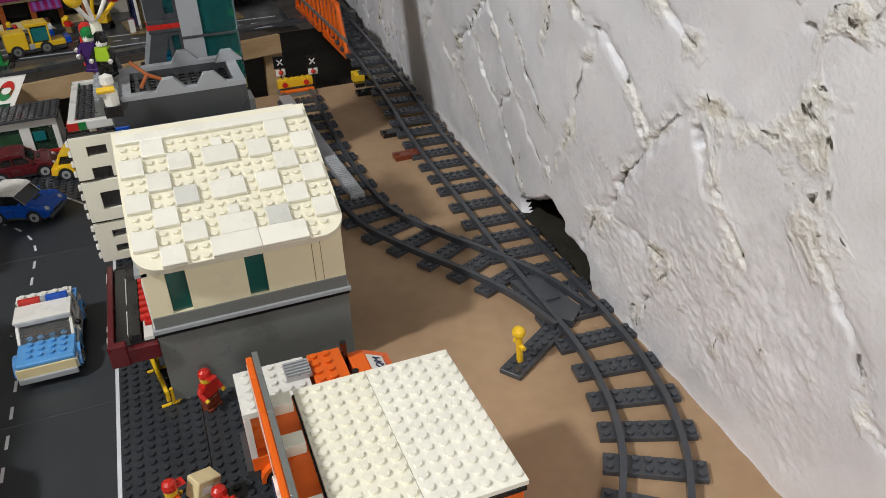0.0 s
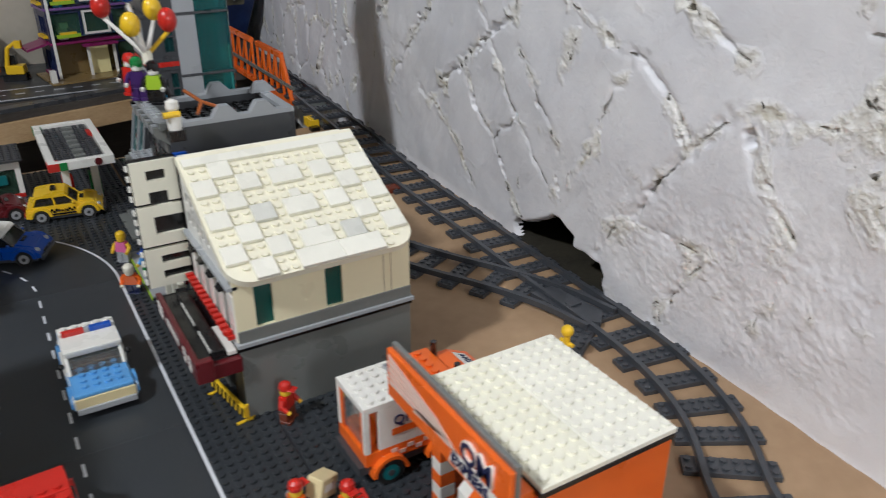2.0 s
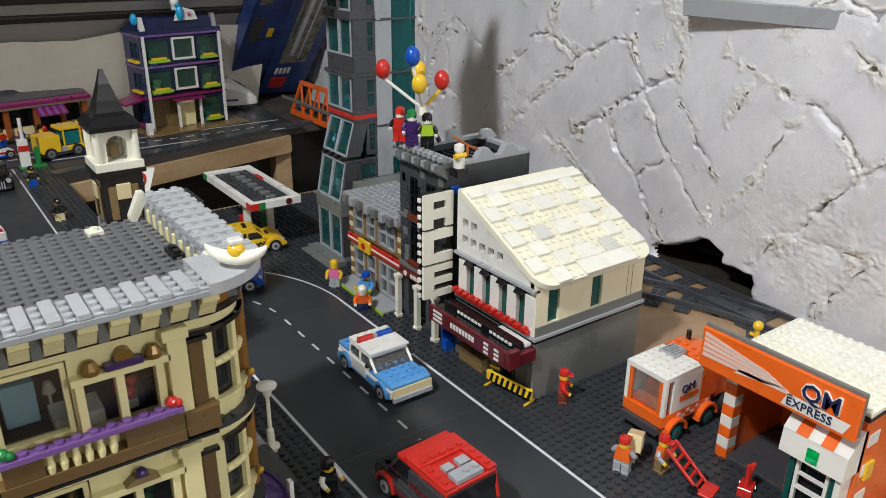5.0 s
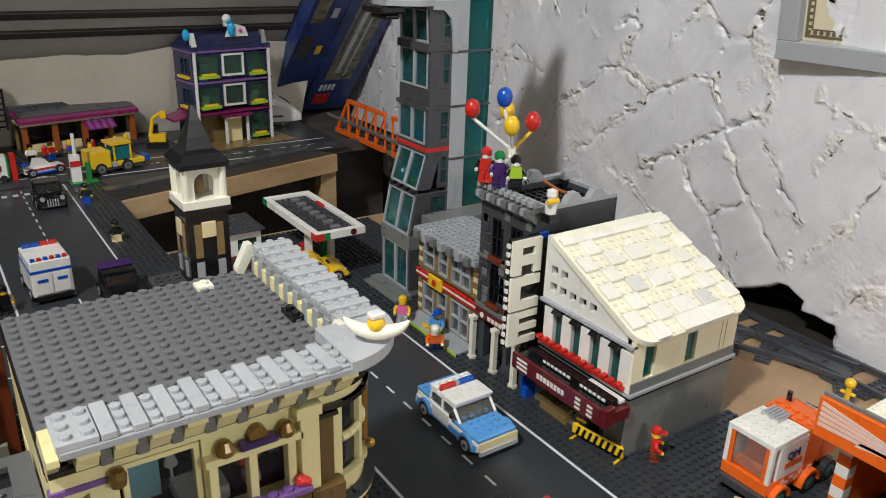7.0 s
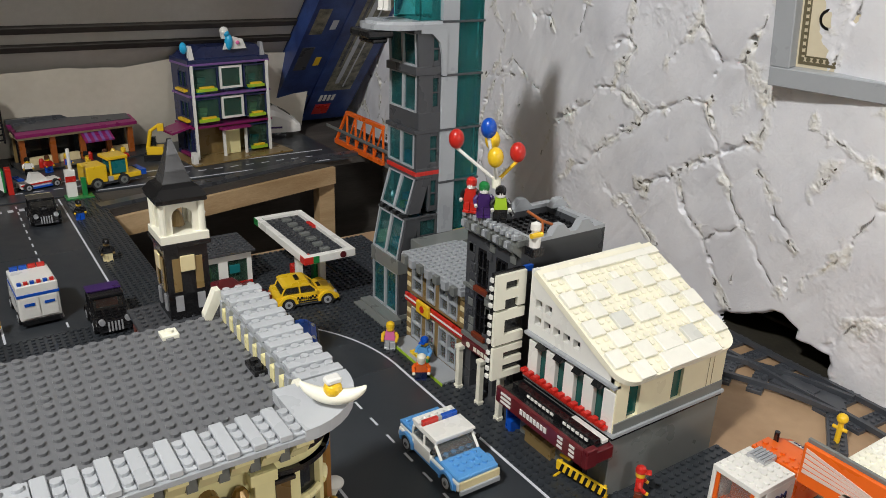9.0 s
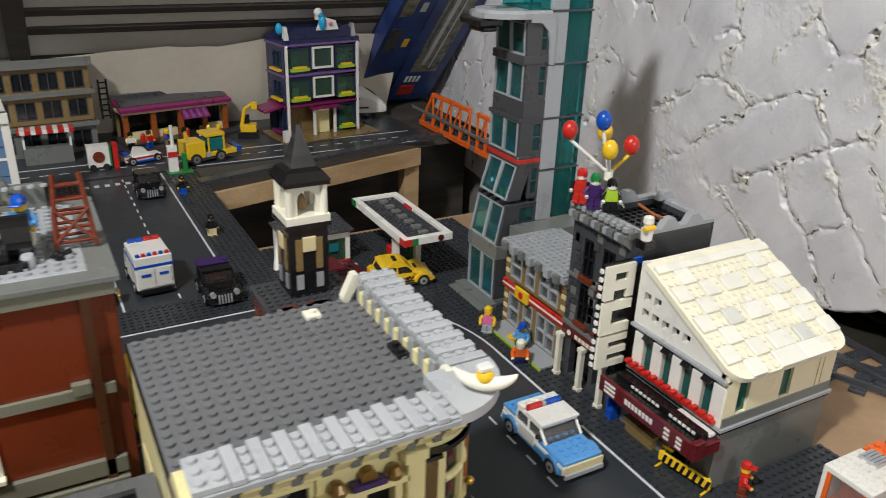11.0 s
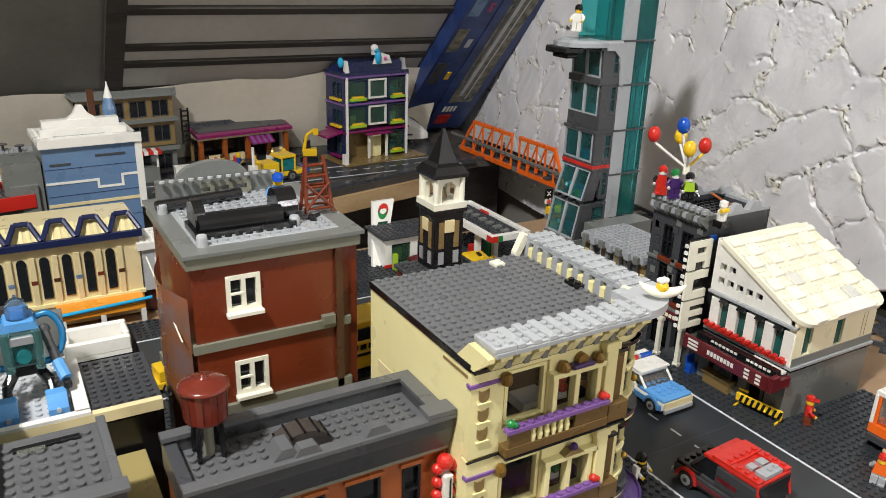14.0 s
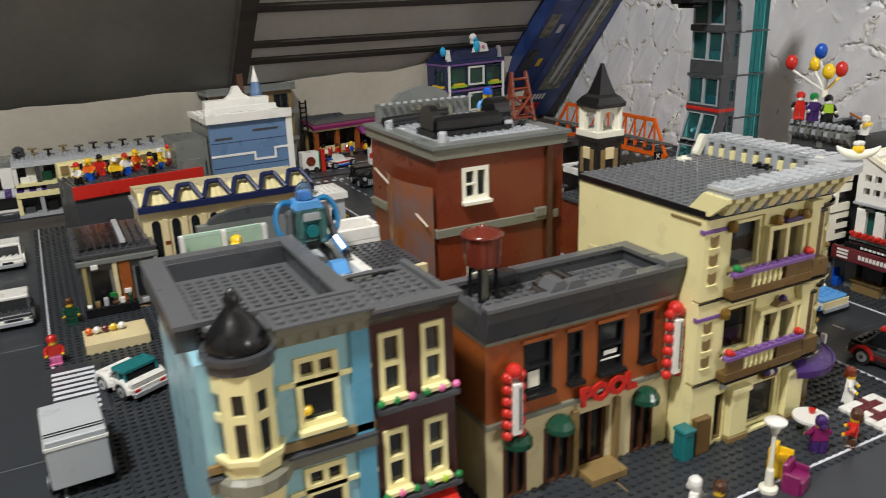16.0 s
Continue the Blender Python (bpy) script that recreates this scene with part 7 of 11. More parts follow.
# ---- delivery depot and truck ----
def depot():
    th = thing("delivery_depot", "orange and white toy delivery depot with white studded roof", "toy building", (0.070, -0.245, 0))
    W, D, H = 0.086, 0.104, 0.094
    part("end_wall", one(0.0, 0, 0, W, 0.006, H), ORANGE, th)
    part("back_wall", one(W - 0.006, 0.006, 0, W, D - 0.006, H), ORANGE, th)
    part("far_wall", one(0.012, D - 0.006, 0, W, D, H), ORANGE, th)
    for z in (0.020, 0.044, 0.068):
        part("wall_stripe", one(0.006, -0.0006, z, 0.020, 0.0, z + 0.010), WHITE, th)
    for k in range(9):
        part("pillar_block", one(0.002, D - 0.008, k * 0.0096, 0.013, D + 0.002, (k + 1) * 0.0096, 0.0004), WHITE if k % 2 else ORANGE, th)
    part("floor", one(0.004, 0.004, 0.0002, W - 0.006, D - 0.006, 0.0034), DGREY, th, "smooth dark grey floor")
    part("roof_band", one(-0.001, -0.0012, H - 0.0032, W + 0.001, D + 0.001, H), BLACK, th)
    for x0, n, mat in ((0.0, 5, CREAM), (5 * U, 6, IVORY)):
        r = part("roof_plate", one(x0 + 0.0001, -0.001, H, x0 + n * U - 0.0001, 13 * U + 0.001, H + PH), mat, th, "aged white studded roof plate")
        part("roof_studs", Mb().studs(x0, 0, n, 13, H + PH, n=10), mat, r)
    part("front_gutter", one(-0.016, 0.004, H - 0.006, 0.0, D, H - 0.0005), ORANGE, th, "orange front ledge")
    for y in (0.016, 0.060, 0.092):
        part("bracket", one(-0.014, y, H - 0.0005, -0.002, y + 0.010, H + 0.006), CREAM, th)
    # sign board with printed stripes
    sg = part("sign_board", one(-0.020, -0.002, 0.084, -0.0165, 0.118, 0.116, 0.0006), ORANGE, th, "orange sign board")
    part("sign_back", one(-0.0165, -0.002, 0.086, -0.0135, 0.118, 0.1185), MGREY, sg)
    for k in range(5):
        y1 = 0.062 - k * 0.0045
        part("sign_stripe", Mb().prism([(0.1155, 0.1100 - k * 0.0042), (0.1155, 0.1131 - k * 0.0042), (y1, 0.1040 - k * 0.0018), (y1 - 0.003, 0.1022 - k * 0.0018)], "x", -0.0203, -0.0200), PINKW, sg)
    part("sign_flash", Mb().prism([(0.088, 0.0915), (0.084, 0.0960), (0.048, 0.0985), (0.066, 0.0945)], "x", -0.0203, -0.0200), PINKW, sg)
    letters("sign_shape", "QM", 0.0175, WHITE, sg, Matrix.Translation((-0.0204, 0.0375, 0.0985)) @ FACE_W, bold=0.0007)
    letters("sign_letters", "QM", 0.0172, NAVY, sg, Matrix.Translation((-0.0209, 0.037, 0.0987)) @ FACE_W, "dark blue letters", bold=0.0002)
    part("sign_panel", Mb().add([(-0.0203, 0.046, 0.0965), (-0.0203, 0.050, 0.0865), (-0.0203, 0.006, 0.0865), (-0.0203, 0.002, 0.0955)], [(0, 1, 2, 3)]), WHITE, sg)
    letters("sign_letters", "EXPRESS", 0.0088, NAVY, sg, Matrix.Translation((-0.0209, 0.0465, 0.0885)) @ FACE_W, "dark blue letters EXPRESS")
    # kiosk
    ko = part("kiosk", one(-0.014, 0.002, 0.0, 0.020, 0.006, 0.066), WHITE, th, "white kiosk with striped hood")
    for y in (0.006, 0.036):
        part("kiosk_post", one(-0.012, y, 0, -0.006, y + 0.004, 0.050), TGREEN, ko, "teal clear corner post")
    part("kiosk_hood", Mb().prism([(-0.018, 0.050), (-0.0165, 0.068), (-0.002, 0.083), (0.004, 0.083), (0.004, 0.050)], "y", 0.000, 0.046), WHITE, ko)
    for k in range(5):
        y = 0.001 + k * 0.009
        part("hood_stripe", Mb().add([(-0.0170, y, 0.0685), (-0.0170, y + 0.009, 0.0685), (-0.0022, y + 0.009, 0.0838), (-0.0022, y, 0.0838)], [(0, 1, 2, 3)]), ORANGE if k % 2 else WHITE, ko)
    part("kiosk_lamp", one(-0.0195, 0.018, 0.053, -0.0175, 0.026, 0.063), EMERALD, ko, "green clear lamp")
    part("door_frame", Mb().box(-0.011, 0.011, 0, -0.008, 0.0135, 0.050).box(-0.011, 0.0325, 0, -0.008, 0.035, 0.050).box(-0.011, 0.0135, 0.047, -0.008, 0.0325, 0.050).box(-0.011, 0.0135, 0.022, -0.008, 0.0325, 0.0245).box(-0.011, 0.0135, 0.034, -0.008, 0.0325, 0.0355), WHITE, ko)
    # dark sheet for the shade inside the kiosk
    part("kiosk_dark", one(-0.004, 0.008, 0.0, -0.002, 0.038, 0.050), DARKGLASS, ko)
    part("yellow_trim", one(0.010, -0.002, 0.040, 0.020, 0.002, 0.054), YELLOW, th)
    part("counter", one(0.0, 0.042, 0.0034, 0.030, 0.046, 0.070), ORANGE, th)


PINKW = plastic("washed_orange_white_print", (0.78, 0.60, 0.52), 0.4)
EMERALD = clear("clear_green_plastic", (0.03, 0.75, 0.30))
depot()


def wheel(parent, x, y, r, w, out, rim=SILVER, hub=None):
    """A wheel on an axle along y; out is the side that shows."""
    t = part("wheel", Mb().tube((x, y - w / 2, r), (x, y + w / 2, r), r, n=18), RUBBER, parent, "black rubber tyre")
    part("rim", Mb().tube((x, y + out * (w / 2 - 0.0005), r), (x, y + out * (w / 2 + 0.0006), r), r * 0.62, n=14), rim, t)
    part("hub", Mb().tube((x, y + out * (w / 2 + 0.0005), r), (x, y + out * (w / 2 + 0.0012), r), r * 0.24, n=10), hub or DGREY, t)
    return t


def delivery_truck():
    th = thing("delivery_truck", "orange and white toy delivery truck with printed sides", "toy truck", (0.042, -0.108, 0))
    W, D = 0.100, 0.041
    part("chassis", one(0.002, 0.003, 0.009, W, D - 0.003, 0.014), DGREY, th)
    part("bumper", one(-0.004, 0.002, 0.010, 0.004, D - 0.002, 0.017), DGREY, th)
    part("fender", one(0.0, 0.0, 0.017, 0.062, D, 0.027), ORANGE, th, "orange lower cab")
    for y in (0.0, D - 0.0035):
        part("cab_side", one(0.010, y, 0.027, 0.046, y + 0.0035, 0.058), WHITE, th, "white printed side panel")
        part("windscreen_post", one(0.0, y, 0.027, 0.004, y + 0.0035, 0.058), WHITE, th)
    for y in (0.0036, D - 0.007):
        part("screen_frame", one(0.0005, y, 0.027, 0.0035, y + 0.0034, 0.058), ORANGE, th)
    part("windscreen", one(0.0012, 0.0072, 0.030, 0.002, D - 0.0072, 0.0575), GLASS, th)
    part("seat", one(0.020, 0.006, 0.027, 0.030, D - 0.006, 0.046), ORANGE, th)
    part("dashboard", one(0.004, 0.0072, 0.0272, 0.011, D - 0.0072, 0.034), ORANGE, th)
    rf = part("cab_roof", one(0.0, 0.0, 0.058, 0.044, D, 0.0625), WHITE, th, "white studded cab roof")
    part("roof_studs", Mb().studs(0.002, 0.0005, 5, 5, 0.0625), WHITE, rf)
    rg = part("grille_tile", one(0.030, 0.018, 0.0626, 0.046, 0.034, 0.0660), SILVER, th, "silver slatted tile")
    bars = Mb()
    for k in range(5):
        bars.box(0.0305, 0.0185 + k * 0.003, 0.0660, 0.0455, 0.0200 + k * 0.003, 0.0672)
    part("grille_slats", bars, LGREY, rg)
    part("rear_body", one(0.0465, 0.0, 0.027, 0.068, D, 0.0625), ORANGE, th)
    part("rear_studs", Mb().studs(0.046, 0.0005, 2, 5, 0.0625), ORANGE, th)
    for y in (0.004, D - 0.006):
        part("exhaust_stack", Mb().tube((0.070, y, 0.030), (0.070, y, 0.070), 0.0022, n=10), CHROME, th, "dark exhaust stack")
    part("hood", Mb().prism([(0.072, 0.020), (0.099, 0.020), (0.099, 0.050), (0.082, 0.058), (0.072, 0.058)], "y", 0.003, D - 0.003), ORANGE, th, "orange rear tank cover")
    pm = Matrix.Translation((0.0865, 0.0235, 0.0562)) @ pose(0, 0, 0, 0, 25, 0)
    part("hood_print", Mb().box(-0.004, -0.0075, 0.0003, 0.0075, 0.0085, 0.0006, 0, pm), WHITE, th)
    letters("hood_letters", "QM", 0.0075, NAVY, th, pm @ Matrix.Translation((0.005, -0.006, 0.0008)) @ pose(0, 0, 0, 0, 0, 90), "dark blue letters QM")
    letters("side_letters", "QM", 0.0105, NAVY, th, Matrix.Translation((0.020, -0.0004, 0.043)) @ FACE_S, "dark blue letters QM")
    part("side_print", one(0.019, -0.0004, 0.0355, 0.042, -0.0001, 0.0405), ORANGE, th)
    chk = Mb()
    for k in range(8):
        chk.box(0.012 + k * 0.006, -0.0004, 0.019 + (k % 2) * 0.003, 0.0165 + k * 0.006, -0.0001, 0.022 + (k % 2) * 0.003)
    part("side_checks", chk, PINKW, th)
    for x in (0.016, 0.056, 0.086):
        wheel(th, x, 0.0015, 0.0095, 0.009, -1, TEALP)
        wheel(th, x, D - 0.0015, 0.0095, 0.009, 1, TEALP)
    for x in (0.016, 0.056):
        bow = [(x + 0.013 * math.cos(radians(a)), 0.0095 + 0.013 * math.sin(radians(a))) for a in range(0, 181, 20)]
        bow += [(x + 0.0105 * math.cos(radians(a)), 0.0095 + 0.0105 * math.sin(radians(a))) for a in range(180, -1, -20)]
        arch = Mb().strip(bow, -0.0045, 0.004)
        part("wheel_arch", arch, ORANGE, th)
    part("step", one(0.004, -0.003, 0.0145, 0.012, 0.0, 0.017), ORANGE, th)


TEALP = plastic("dark_teal_rim", (0.01, 0.16, 0.17))
delivery_truck()


def barrier():
    th = thing("street_barrier", "yellow barrier with black hazard stripes", "barrier", (-0.012, 0.046, 0), -80)
    part("board", one(0, -0.002, 0.006, 0.052, 0.001, 0.0155, 0.0006), YELLOW, th)
    st = Mb()
    for k in range(8):
        x = 0.004 + k * 0.0062
        st.add([(x, -0.0023, 0.0062), (x + 0.003, -0.0023, 0.0062), (x + 0.0055, -0.0023, 0.0153), (x + 0.0025, -0.0023, 0.0153)], [(0, 1, 2, 3)])
    part("hazard_stripes", st, BLACK, th)
    for x in (0.002, 0.048):
        part("foot", Mb().tube((x, -0.006, 0.001), (x, 0.008, 0.001), 0.0012, n=8).tube((x, 0.003, 0.001), (x, 0.003, 0.014), 0.0012, n=8), YELLOW, th)
    part("rail", Mb().tube((0.0, 0.004, 0.0175), (0.010, 0.004, 0.0175), 0.0014, n=8), YELLOW, th)


barrier()


# ---- certificate on the wall ----
def certificate():
    th = thing("framed_certificate", "grey-framed cream certificate hung on the stone wall", "picture frame", (0.303, 0.114, 0.307), -86)
    th.rotation_euler, th.scale = (radians(8.5), 0, radians(-86)), (0.945, 0.945, 0.945)
    # local x runs along the wall towards the viewer's right
    W, H = 0.30, 0.22
    part("frame", Mb().box(0, -0.014, 0, W, 0.002, 0.020, 0.001).box(0, -0.014, H - 0.02, W, 0.002, H, 0.001).box(0, -0.014, 0.02, 0.022, 0.002, H - 0.02, 0.001).box(W - 0.022, -0.014, 0.02, W, 0.002, H - 0.02, 0.001), LGREY, th, "grey frame")
    part("sheet", one(0.022, -0.002, 0.02, W - 0.022, 0.0, H - 0.02), PAPERC, th, "cream printed sheet")
    bd = Mb()
    for k in range(34):
        x = 0.027 + k * 0.0072
        bd.lathe([(0.0030, -0.0024), (0.0030, -0.0021)], 0, 0, 10, Matrix.Translation((x, 0, 0.028)) @ pose(0, 0, 0, 90, 0, 0))
    for k in range(22):
        bd.lathe([(0.0030, -0.0024), (0.0030, -0.0021)], 0, 0, 10, Matrix.Translation((0.027, 0, 0.034 + k * 0.0072)) @ pose(0, 0, 0, 90, 0, 0))
    bd.v = [(a, -0.0022 - 0.0001 * (i % 2), c) for i, (a, b, c) in enumerate(bd.v)]
    part("lace_border", Mb().box(0.0245, -0.0026, 0.0235, W - 0.0245, -0.0021, 0.0265).box(0.0245, -0.0026, 0.0265, 0.0275, -0.0021, H - 0.024).box(0.031, -0.0026, 0.031, W - 0.031, -0.0021, 0.0325).box(0.031, -0.0026, 0.0325, 0.0325, -0.0021, H - 0.03), OLIVE, th, "dark printed border")
    sc = Mb()
    for k in range(36):
        x = 0.0285 + k * 0.0067
        sc.tube((x, -0.0026, 0.0288), (x, -0.0021, 0.0288), 0.0024, n=8)
    for k in range(24):
        z = 0.0345 + k * 0.0067
        sc.tube((0.0292, -0.0026, z), (0.0292, -0.0021, z), 0.0018, n=8)
    part("border_scrolls", sc, OLIVE, th, "printed scroll border")
    part("seal", Mb().tube((0.052, -0.0027, 0.070), (0.052, -0.0022, 0.070), 0.0105, n=24), BLACK, th, "round black printed seal")
    part("seal_core", Mb().tube((0.052, -0.0030, 0.070), (0.052, -0.0027, 0.070), 0.0075, n=20), PAPERC, th)
    ln = Mb()
    for k in range(5):
        ln.box(0.075 + 0.010 * (k % 2), -0.0026, 0.045 + k * 0.010, 0.20 - 0.016 * (k % 3), -0.0021, 0.0475 + k * 0.010)
    ln.box(0.085, -0.0026, 0.062, 0.14, -0.0021, 0.0628)
    part("printed_lines", ln, OLIVE, th, "printed lines that cannot be read")


PAPERC = rough("cream_certificate_paper", (0.62, 0.54, 0.38), (0.72, 0.65, 0.48), 8, rgh=0.5, bump=0.05)
OLIVE = plastic("dark_olive_print", (0.13, 0.11, 0.06), 0.5)
certificate()


# ---- flat blue boxes leaning along the roof slope ----
def blue_boxes():
    for x0, x1, h0, h1, sk, off, nm in ((0.335, 0.452, 0.045, 0.66, 0.0, 0.006, 0), (0.245, 0.328, -0.01, 0.62, 0.02, 0.004, 1)):
        base = on_slope((x0 + x1) / 2, h0)
        th = thing("toy_box", "large flat blue printed toy box leaning on the roof slope", "cardboard box", base, 0, "toy boxes")
        inv = Matrix.Translation(-base)
        part("carton", slope_box(Mb(), x0, x1, h0, h1, 0.045, sk, off), BOXBLUE, th).matrix_local = inv
        w = x1 - x0

        def printed(name, u0, u1, ha, hb, mat, layer=0, label=""):
            """A flat print on the face of the box, in shares of its width and metres of height."""
            mb = slope_box(Mb(), x0 + w * u0 + sk * (ha - h0) / (h1 - h0), x0 + w * u1 + sk * (ha - h0) / (h1 - h0), ha, hb, 0.0006, sk * (hb - ha) / (h1 - h0), off + 0.0452 + 0.0007 * layer)
            part(name, mb, mat, th, label).matrix_local = inv

        if nm == 0:
            printed("printed_picture", 0.22, 0.80, h0 + 0.085, h1 - 0.01, PICTURE, 0, "printed picture of a railway")
            printed("printed_train", 0.38, 0.47, h0 + 0.105, h1 - 0.03, LGT, 1, "pale printed train")
            printed("printed_rail", 0.58, 0.61, h0 + 0.095, h1 - 0.02, SILVER, 1)
            printed("printed_roof", 0.28, 0.33, h0 + 0.150, h1 - 0.06, DGREY, 1)
            printed("red_label", 0.18, 0.52, h0 + 0.018, h0 + 0.046, RED)
            for k in range(4):
                printed("label_bar", 0.20 + 0.09 * k, 0.26 + 0.09 * k, h0 + 0.056, h0 + 0.072, WHITE, 0, "white printed bar")
        else:
            printed("printed_picture", 0.30, 0.92, h0 + 0.05, h0 + 0.13, PICTURE, 0, "small printed picture")
            for k in range(4):
                ha = h0 + 0.20 + 0.085 * k
                printed("printed_picture", 0.12, 0.46, ha, ha + 0.055, (DGREY, PICTURE, SAND, PICTURE)[k], 0, "small printed picture")
                printed("printed_mark", 0.62, 0.78, ha + 0.01, ha + 0.03, (YELLOW, LGT, MAGENTA, LGT)[k], 0)


PICTURE = rough("printed_railway_picture", (0.035, 0.04, 0.03), (0.30, 0.28, 0.20), 60, rgh=0.4, bump=0.0)
BOXBLUE = rough("blue_printed_card", (0.008, 0.020, 0.10), (0.032, 0.07, 0.23), 22, rgh=0.35, bump=0.03)
blue_boxes()


# ---- clock tower house ----
def clock_house():
    th = thing("clock_tower_house", "dark red and grey toy house with black spired clock tower", "toy building", (-0.300, 0.212, 0))
    W, D = 0.084, 0.086
    part("ground_wall", one(0, 0, 0, W, D, 0.044), MGREY, th)
    part("upper_wall", one(0.003, 0.003, 0.0472, W - 0.003, D - 0.003, 0.118), BRICKRED, th)
    part("band", one(-0.001, -0.001, 0.044, W + 0.001, D + 0.001, 0.0472), LGT, th)
    part("forecourt_block", one(W, 0.004, 0, W + 0.014, 0.044, 0.014).box(W, 0.004, 0.014, W + 0.010, 0.040, 0.020), BLACK, th)
    part("roof", one(0.0, 0.0, 0.118, W, D, 0.122).studs(0.002, 0.002, 10, 10, 0.122), DGREY, th)
    rb = random.Random(12)
    for k in range(9):
        x, y = 0.004 + rb.random() * 0.066, 0.002 + rb.random() * 0.006
        part("rubble_brick", one(x, y, 0.122, x + 0.014, y + 0.008, 0.122 + 0.0096), rb.choice((BRICKRED, MGREY, DGREY)), th)
    cx, cy = 0.045, 0.062
    s = 0.0178
    tw = part("tower", one(cx - s, cy - s, 0.122, cx + s, cy + s, 0.188), BLACK, th, "black and tan tower shaft")
    for side in range(4):
        m = Matrix.Translation((cx, cy, 0)) @ pose(0, 0, 0, 0, 0, 90 * side)
        for x in (-0.0125, 0.0060):
            part("tan_panel", Mb().box(x, -s - 0.0012, 0.148, x + 0.0065, -s, 0.178, 0.0003, m), DTAN, tw)
            part("grille", Mb().box(x, -s - 0.0012, 0.130, x + 0.0065, -s, 0.144, 0, m), SILVER, tw)
        part("clock_face", Mb().box(-0.006, -s - 0.0024, 0.166, 0.006, -s - 0.0005, 0.180, 0.0005, m), TAN, tw, "tan square clock face")
    part("tower_ledge", one(cx - s - 0.003, cy - s - 0.003, 0.188, cx + s + 0.003, cy + s + 0.003, 0.192), BLACK, th)
    part("belfry_base", one(cx - 0.0200, cy - 0.0200, 0.192, cx + 0.0200, cy + 0.0200, 0.199), CREAM, th, "cream belfry base")
    for side in range(4):
        m = Matrix.Translation((cx, cy, 0)) @ pose(0, 0, 0, 0, 0, 90 * side)
        arch = [(-0.018, 0.199), (-0.010, 0.199), (-0.010, 0.213)] + [(-0.010 + 0.010 * (1 - math.cos(radians(a))), 0.213 + 0.008 * math.sin(radians(a))) for a in range(15, 180, 15)] + [(0.010, 0.213), (0.010, 0.199), (0.018, 0.199), (0.018, 0.226), (-0.018, 0.226)]
        part("belfry_arch", Mb().prism([(a * 0.84, b) for a, b in arch], "y", -0.0156, -0.0112, m), CREAM, th)
        part("belfry_column", Mb().tube(m @ Vector((-0.0158, -0.0158, 0.199)), m @ Vector((-0.0158, -0.0158, 0.226)), 0.0030, n=10), CREAM, th)
    part("bell_core", Mb().lathe([(0.006, 0.201), (0.004, 0.21), (0.002, 0.214)], cx, cy, 12), DTAN, th)
    part("spire_base", one(cx - 0.0205, cy - 0.0205, 0.226, cx + 0.0205, cy + 0.0205, 0.2300), BLACK, th)
    part("spire", Mb().lathe([(0.0300, 0.2300), (0.0225, 0.2375), (0.0165, 0.2405), (0.0120, 0.2500), (0.0065, 0.2630), (0.0022, 0.2750)], cx, cy, 4, Matrix.Translation((cx, cy, 0)) @ pose(0, 0, 0, 0, 0, 45) @ Matrix.Translation((-cx, -cy, 0))), BLACK, th, "black stepped spire")


clock_house()


